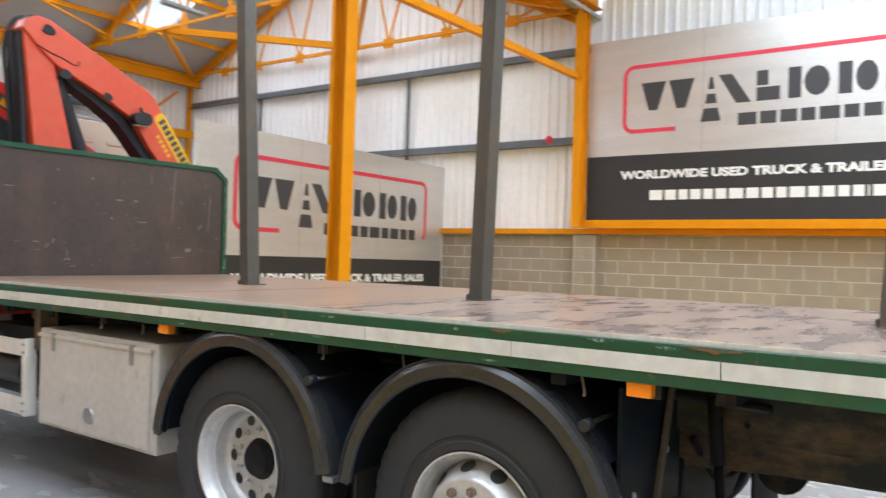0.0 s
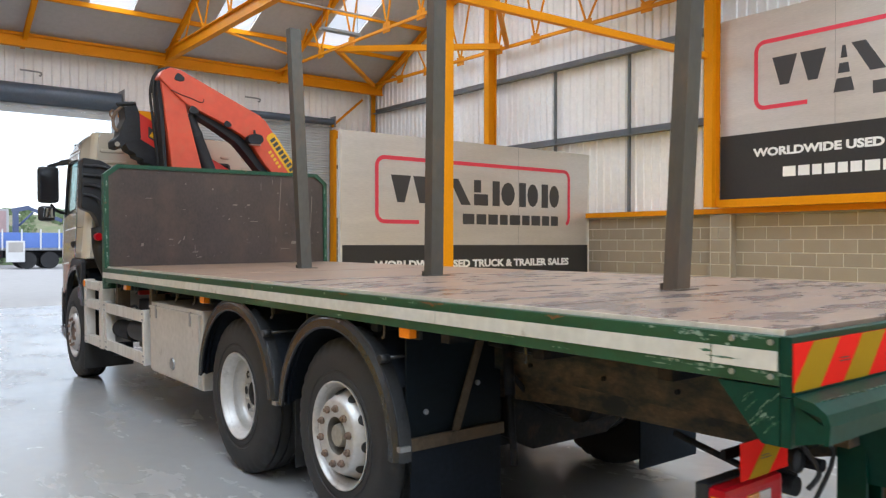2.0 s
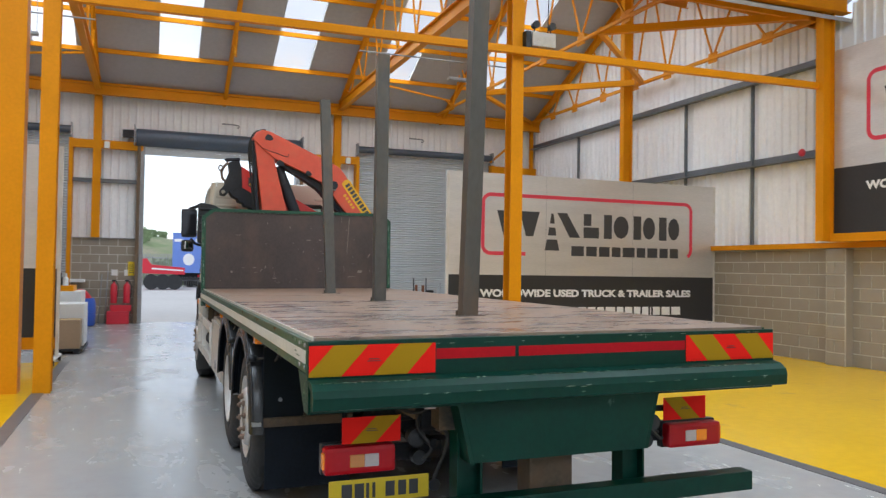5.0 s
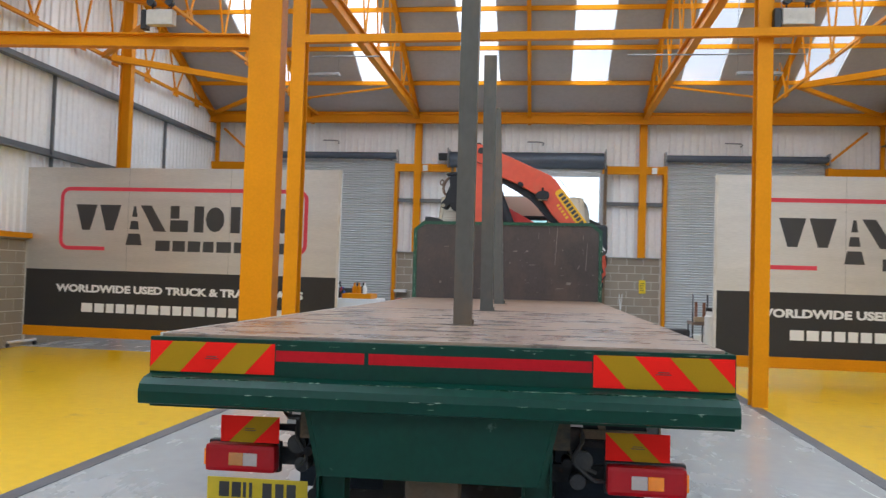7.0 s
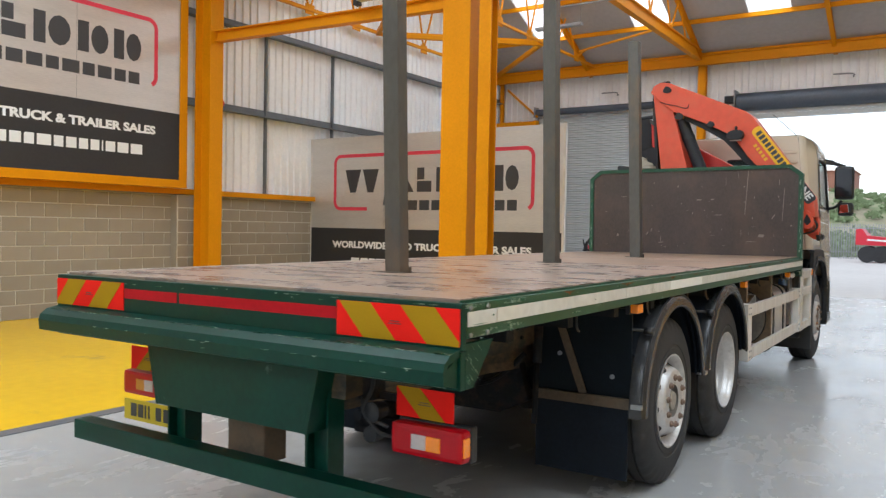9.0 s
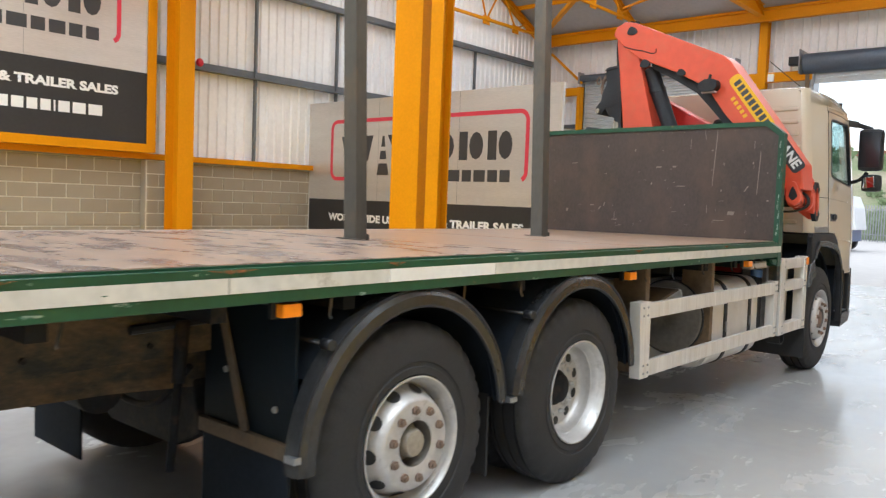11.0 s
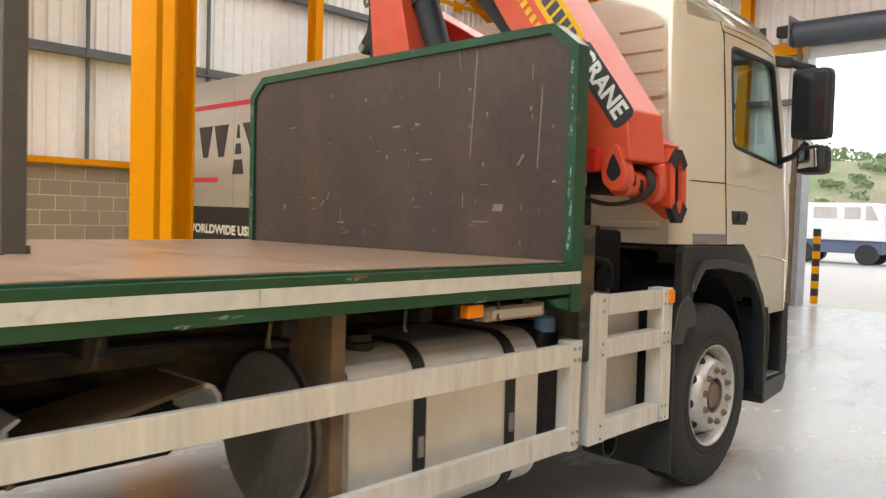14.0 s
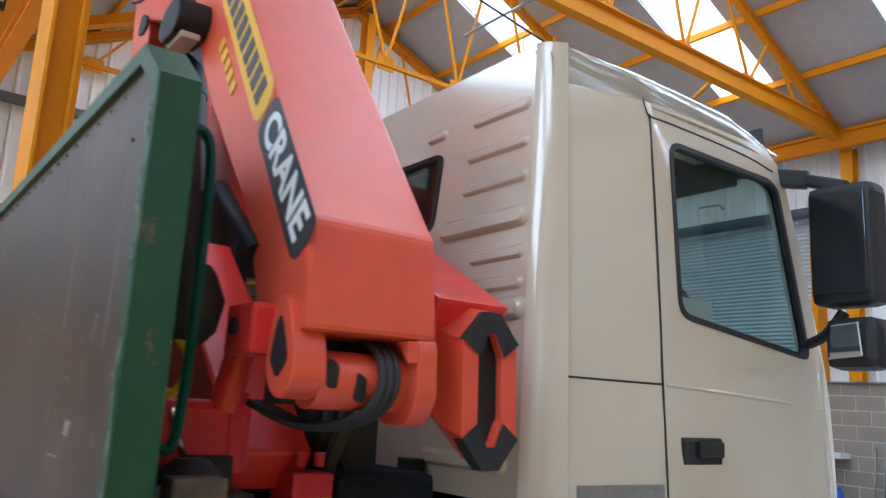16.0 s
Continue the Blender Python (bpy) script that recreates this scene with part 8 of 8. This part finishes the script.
for x, dx in ((2.62, 0.12), (2.74, -0.08)):
    p = pole(x, 19.2, 1.25, dx, M["white"], "broom", "pale broom leaning on the block pier")
    part("head", box(B(), x - 0.18, x + 0.18, 19.12, 19.26, 0.0, 0.07, 0.01), M["plastic"], p)
for x, t in ((-2.95, 1.4), (-3.1, 1.3)):
    pole(x, 19.22, t, 0.05, M["galv"], "steel_rod", "thin metal rod leaning on the block pier")
tr = part("sack_trolley", box(B(), 3.62, 4.50, 16.9, 17.6, 0.10, 0.16, 0.01), M["white"])
tagged(tr, "low pale platform trolley with a dark case on it", "trolley")
part("case", box(B(), 3.66, 4.20, 16.95, 17.55, 0.16, 0.44, 0.04), M["plastic"], tr)
for x in (3.70, 4.42):
    for y in (16.98, 17.52):
        part("castor", lathe(B(), [(-0.02, 0.0), (-0.02, 0.05), (0.02, 0.05), (0.02, 0.0)], (x, y, 0.05), 'x', 14), M["rubber"], tr)
cart = base("tool_cart", (3.44, 12.6, 0), "dark tool cart with brown timber boards leaning in it", "cart")
for x in (3.30, 3.58):
    part("upright", rod(B(), (x, 12.45, 0.0), (x, 12.5, 1.40), 0.016, 8), M["plastic"], cart)
    part("leg", rod(B(), (x, 12.95, 0.0), (x, 12.95, 0.86), 0.016, 8), M["plastic"], cart)
part("tray", box(B(), 3.28, 3.60, 12.42, 12.98, 0.80, 0.86, 0.006), M["hub_rust"], cart)
part("lower_tray", box(B(), 3.28, 3.60, 12.42, 12.98, 0.30, 0.34, 0.006), M["plastic"], cart)
part("board", box(B(), 3.34, 3.39, 12.5, 12.53, 0.90, 1.25), M["wood_red"], cart, "reddish timber board")
part("board", box(B(), 3.49, 3.545, 12.5, 12.53, 0.90, 1.24), M["wood_red"], cart, "reddish timber board")
part("cloth_pad", box(B(), 3.33, 3.52, 12.44, 12.6, 0.865, 0.96, 0.02), M["cardboard"], cart)
cart.location.x += 0.11
sk = part("parts_box", box(B(), 3.86, 4.10, 14.75, 15.0, 0.0, 0.46, 0.01), M["white"])
tagged(sk, "narrow white carton standing on the floor", "carton")
bb = part("plastic_crate", box(B(), 3.66, 3.82, 14.8, 15.0, 0.0, 0.42, 0.01), M["slate"])
tagged(bb, "dark blue plastic crate beside the carton", "crate")
wb3 = part("paint_tub", lathe(B(), [(0.0, 0.0), (0.0, 0.10), (0.98, 0.115), (1.0, 0.09), (1.08, 0.08), (1.08, 0.0)], (3.72, 12.35, 0), 'z', 20), M["white"])
tagged(wb3, "tall white tub with a black lid", "tub")
part("lid", lathe(B(), [(1.08, 0.09), (1.14, 0.09), (1.15, 0.0)], (3.72, 12.35, 0), 'z', 20), M["plastic"], wb3)
for x, h in ((3.70, 1.30), (3.66, 1.24)):
    pole(x, 11.7, h, 0.06, M["galv"], "steel_rod", "thin metal rod leaning beside the sign board")

# striped guard post by the doorway
gp = base("guard_post", (-2.17, 20.6, 0), "yellow and black banded guard post beside the doorway", "post")
for k in range(10):
    part("band", rod(B(), (-2.17, 20.6, -0.03 + 0.148 * k), (-2.17, 20.6, -0.03 + 0.148 * (k + 1)), 0.073, 18), M["steel_yellow"] if k % 2 == 0 else M["black"], gp)
wr = part("door_return", box(B(), -2.45, -2.14, FRONT + 0.1, FRONT + 0.35, -0.03, 4.9), M["white"])
tagged(wr, "pale outer door return beside the opening", "wall", kind="structure")
ow = part("wall_outside", box(box(B(), -30, -9.7, FRONT - 0.1, FRONT + 0.1, -0.03, 7.0), 9.7, 30, FRONT - 0.1, FRONT + 0.1, -0.03, 7.0), M["cladding"])
tagged(ow, "outer wall of the neighbouring unit", "wall", kind="structure")

# ---- the yard ----
def lorry_wheel(parent, x, y, r=0.5, axis='x'):
    part("wheel", lathe(B(), [(-0.15, 0.0), (-0.15, r * 0.55), (-0.16, r), (0.16, r), (0.15, r * 0.55), (0.15, 0.0)], (x, y, r - 0.03), axis, 22), M["rubber"], parent)


cl = base("curtain_lorry", (1.1, 58, 0), "pale curtain-sided lorry with blue doors in the yard", "lorry")
part("box_body", box(B(), -0.15, 2.35, 54.05, 62.0, 1.0, 3.85, 0.03), M["blue_light"], cl)
part("rear_door", box(B(), -0.15, 2.35, 54.0, 54.05, 1.0, 3.85, 0.01), M["yard_blue"], cl)
part("round_emblem", lathe(B(), [(-0.01, 0.0), (-0.01, 0.42), (0.0, 0.42)], (1.1, 53.99, 1.95), 'y', 24), M["white"], cl)
for x in (0.3, 1.9):
    part("sign_bar", box(B(), x - 0.3, x + 0.3, 53.98, 53.995, 3.2, 3.4), M["white"], cl)
part("rear_bumper", box(B(), -0.1, 2.3, 53.9, 54.2, 0.5, 0.7), M["plastic"], cl)
for x in (0.15, 2.05):
    part("tail_lamp", box(B(), x - 0.2, x + 0.2, 53.88, 53.92, 0.72, 0.88), M["lamp_red"], cl)
part("underframe", box(B(), 0.2, 2.0, 54.2, 62, 0.55, 1.0), M["chassis"], cl)
for y in (55.8, 57.1, 61.0):
    lorry_wheel(cl, 0.25, y)
    lorry_wheel(cl, 1.95, y)
for k in range(5):
    part("curtain_panel", box(B(), 2.352, 2.37, 54.4 + 1.45 * k, 55.7 + 1.45 * k, 1.2, 3.7), M["white"] if k in (1, 3) else M["print_pink"], cl)
cl.rotation_euler.z = radians(-30)
cl.location = (2.77, 58.09, 0)

fb = base("dropside_lorry", (6.8, 53, 0), "blue dropside lorry with crane parked in the yard", "lorry")
part("dropside", box(B(), 4.2, 9.4, 51.8, 54.2, 1.2, 2.1, 0.03), M["yard_blue"], fb)
part("load_bed", box(B(), 4.25, 9.35, 51.85, 54.15, 1.05, 1.2), M["galv"], fb)
for k in range(6):
    part("stake", box(B(), 4.25 + k, 4.33 + k, 51.72, 51.8, 1.1, 2.3), M["white"], fb)
part("cab", box(B(), 9.7, 11.6, 51.85, 54.15, 0.9, 3.0, 0.12), M["yard_blue"], fb)
mast = part("crane_mast", box(B(), 5.0, 5.3, 52.8, 53.1, 1.3, 3.45, 0.03), M["slate"], fb, "slate blue loading crane")
part("crane_boom", bar(bar(B(), (4.95, 52.95, 3.40), (5.9, 52.95, 3.62), 0.24, 0.26, bevel=0.03), (5.8, 52.95, 3.60), (7.7, 52.95, 2.85), 0.16, 0.2, bevel=0.02), M["slate"], mast)
part("crane_ram", rod(B(), (5.3, 52.95, 2.5), (6.1, 52.95, 3.35), 0.06, 10), M["slate"], mast)
part("underframe", box(B(), 4.4, 11.3, 52.4, 53.6, 0.6, 1.05), M["chassis"], fb)
part("tail_lamp", box(B(), 4.12, 4.19, 52.0, 52.6, 0.7, 0.9), M["lamp_red"], fb)
part("mesh_locker", box(B(), 4.45, 5.40, 51.4, 51.68, 0.38, 1.62, 0.02), M["white"], fb, "pale mesh locker")
part("mesh_front", box(B(), 4.55, 5.30, 51.39, 51.40, 0.95, 1.52), M["box_grey"], fb)
for x in (5.6, 6.8, 10.6):
    lorry_wheel(fb, x, 52.0, axis='y')
    lorry_wheel(fb, x, 54.0, axis='y')
fb.location += Vector((-0.4, -1.8, 0))

rl = base("red_trailer", (-2.2, 50, 0), "low red trailer with dark wheels in the yard", "trailer")
part("trailer_bed", prism(B(), [(-2.3, 1.0), (-2.3, 1.9), (-2.0, 1.95), (-1.7, 1.55), (0.3, 1.38), (0.3, 0.95)], 'y', 49.2, 51.6), M["red"], rl)
part("side_stripe", prism(B(), [(-1.7, 1.25), (-1.7, 1.36), (0.2, 1.24), (0.2, 1.16)], 'y', 49.18, 49.2), M["white"], rl)
for x in (-1.7, -1.0, -0.3):
    lorry_wheel(rl, x, 49.4, 0.48, 'y')
    lorry_wheel(rl, x, 51.3, 0.48, 'y')

van = base("white_van", (-7.3, 39.5, 0), "white crew van with blue chassis parked in the yard", "van")
van.location += Vector((-0.18, -2.4, 0))
part("body", prism(B(), [(-9.6, 0.95), (-9.6, 2.48), (-5.78, 2.48), (-5.56, 1.95), (-5.42, 0.95)], 'y', 38.6, 40.6, 0.05), M["white"], van)
for x0, x1 in ((-9.2, -8.5), (-8.2, -7.3), (-7.0, -6.4)):
    part("window", box(B(), x0, x1, 38.58, 38.6, 1.85, 2.3, 0.005), M["box_grey"], van)
part("cab_window", prism(B(), [(-6.2, 1.8), (-6.2, 2.35), (-6.0, 2.35), (-5.75, 1.8)], 'y', 38.58, 38.6), M["box_grey"], van)
part("chassis_skirt", box(B(), -9.4, -5.6, 38.75, 40.4, 0.42, 1.0, 0.02), M["slate"], van, "dark blue chassis skirt")
for x in (-8.6, -6.15):
    lorry_wheel(van, x, 38.85, 0.42, 'y')
    lorry_wheel(van, x, 40.35, 0.42, 'y')

fence = base("palisade_fence", (-12, 56, 0), "pale steel palisade fence along the yard edge", "fence")
bm = B()
pale = prism(B(), [(-0.03, 0), (0.03, 0), (0.03, 2.3), (0, 2.4), (-0.03, 2.3)], 'y', -0.01, 0.01)
pale_mesh = mesh_of("pale", pale, M["galv"])
for k in range(150):
    ob = part("pale", pale_mesh, None, fence)
    ob.matrix_basis = Matrix.Translation((-21 + 0.155 * k, 56, -0.03))
bm.free()
for z in (0.4, 2.0):
    part("rail", box(B(), -21.2, 2.3, 56.02, 56.06, z, z + 0.06), M["galv"], fence)


# dry grassy bank with green scrub at its foot and along its top
def bank_h(x, y):
    rise = 1.0 + 0.8 * min(1.0, max(0.0, -x / 18.0))
    return 4.4 * rise * (1 - math.cos(min(1.0, max(0.0, (y - 58) / 28)) * math.pi)) / 2


def bank():
    bm = B()
    nx, ny = 90, 14
    rows = []
    for j in range(ny + 1):
        y = 58 + 34 * j / ny
        row = []
        for i in range(nx + 1):
            x = -90 + 180 * i / nx
            row.append(bm.verts.new((x, y + (j > 0) * noise.noise(Vector((x * 0.1, j * 0.5, 2))), -0.1 + bank_h(x, y) + 0.35 * noise.noise(Vector((x * 0.4, y * 0.4, 1))) * (j > 0))))
        rows.append(row)
    for lo, hi in zip(rows, rows[1:]):
        for i in range(nx):
            bm.faces.new((lo[i], lo[i + 1], hi[i + 1], hi[i])).smooth = True
    return bm


bk = part("grass_bank", bank(), M["grass"])
tagged(bk, "rough dry grassy bank behind the yard fence", "bank", kind="structure")
random.seed(21)
bm = B()
for k in range(460):
    x = random.uniform(-42, 30)
    if k % 5 < 3:
        y, size = random.uniform(59, 66.5), random.uniform(0.7, 1.2)
    elif x < -19:
        y, size = random.uniform(82, 90), random.uniform(0.9, 1.6)
    else:
        y, size = random.uniform(68, 86), random.uniform(0.35, 0.6)
    c = Vector((x, y, bank_h(x, y)))
    for j in range(64):
        p = c + size * Vector((random.gauss(0, 0.7), random.gauss(0, 0.5), random.uniform(-0.2, 1.1)))
        u = Vector((random.uniform(-1, 1), random.uniform(-0.5, 0.5), random.uniform(-1, 1))).normalized() * random.uniform(0.10, 0.26)
        v = u.cross(Vector((0, 1, 0.3))).normalized() * random.uniform(0.10, 0.20)
        bm.faces.new([bm.verts.new(p + q) for q in (-u, v * 0.8, u, -v)])
sc = part("scrub", bm, M["leaf"])
tagged(sc, "scrubby green bushes on the bank", "bushes", kind="stuff")
bw = part("brick_building", box(B(), -19.2, -7, 93, 100, 4.0, 8.5), M["brick_red"])
tagged(bw, "low red brick building beyond the bank", "building", kind="structure")
part("roof", prism(B(), [(-19.4, 8.5), (-6.8, 8.5), (-6.8, 8.62), (-19.4, 8.62)], 'y', 92.8, 100.2), M["brick_red"], bw)

# ---- block courses, last ----
for s, nm in ((-1, "wall_west"), (1, "wall_east")):
    core = bpy.data.objects[nm]
    e = 0.2 if s > 0 else 0.0
    lay_blocks(core, 'x', s * (9.5 + e), -s, -6.0, 19.4, 2.07, (3.6, 9.9))
    lay_blocks(core, 'x', s * (9.33 + e), -s, 6.985, 7.395, 2.07, (3.6, 9.9))
for a, b in piers:
    lay_blocks(front, 'y', 19.4, -1, a + 0.05, b - 0.05, 2.25, (-20, 20))
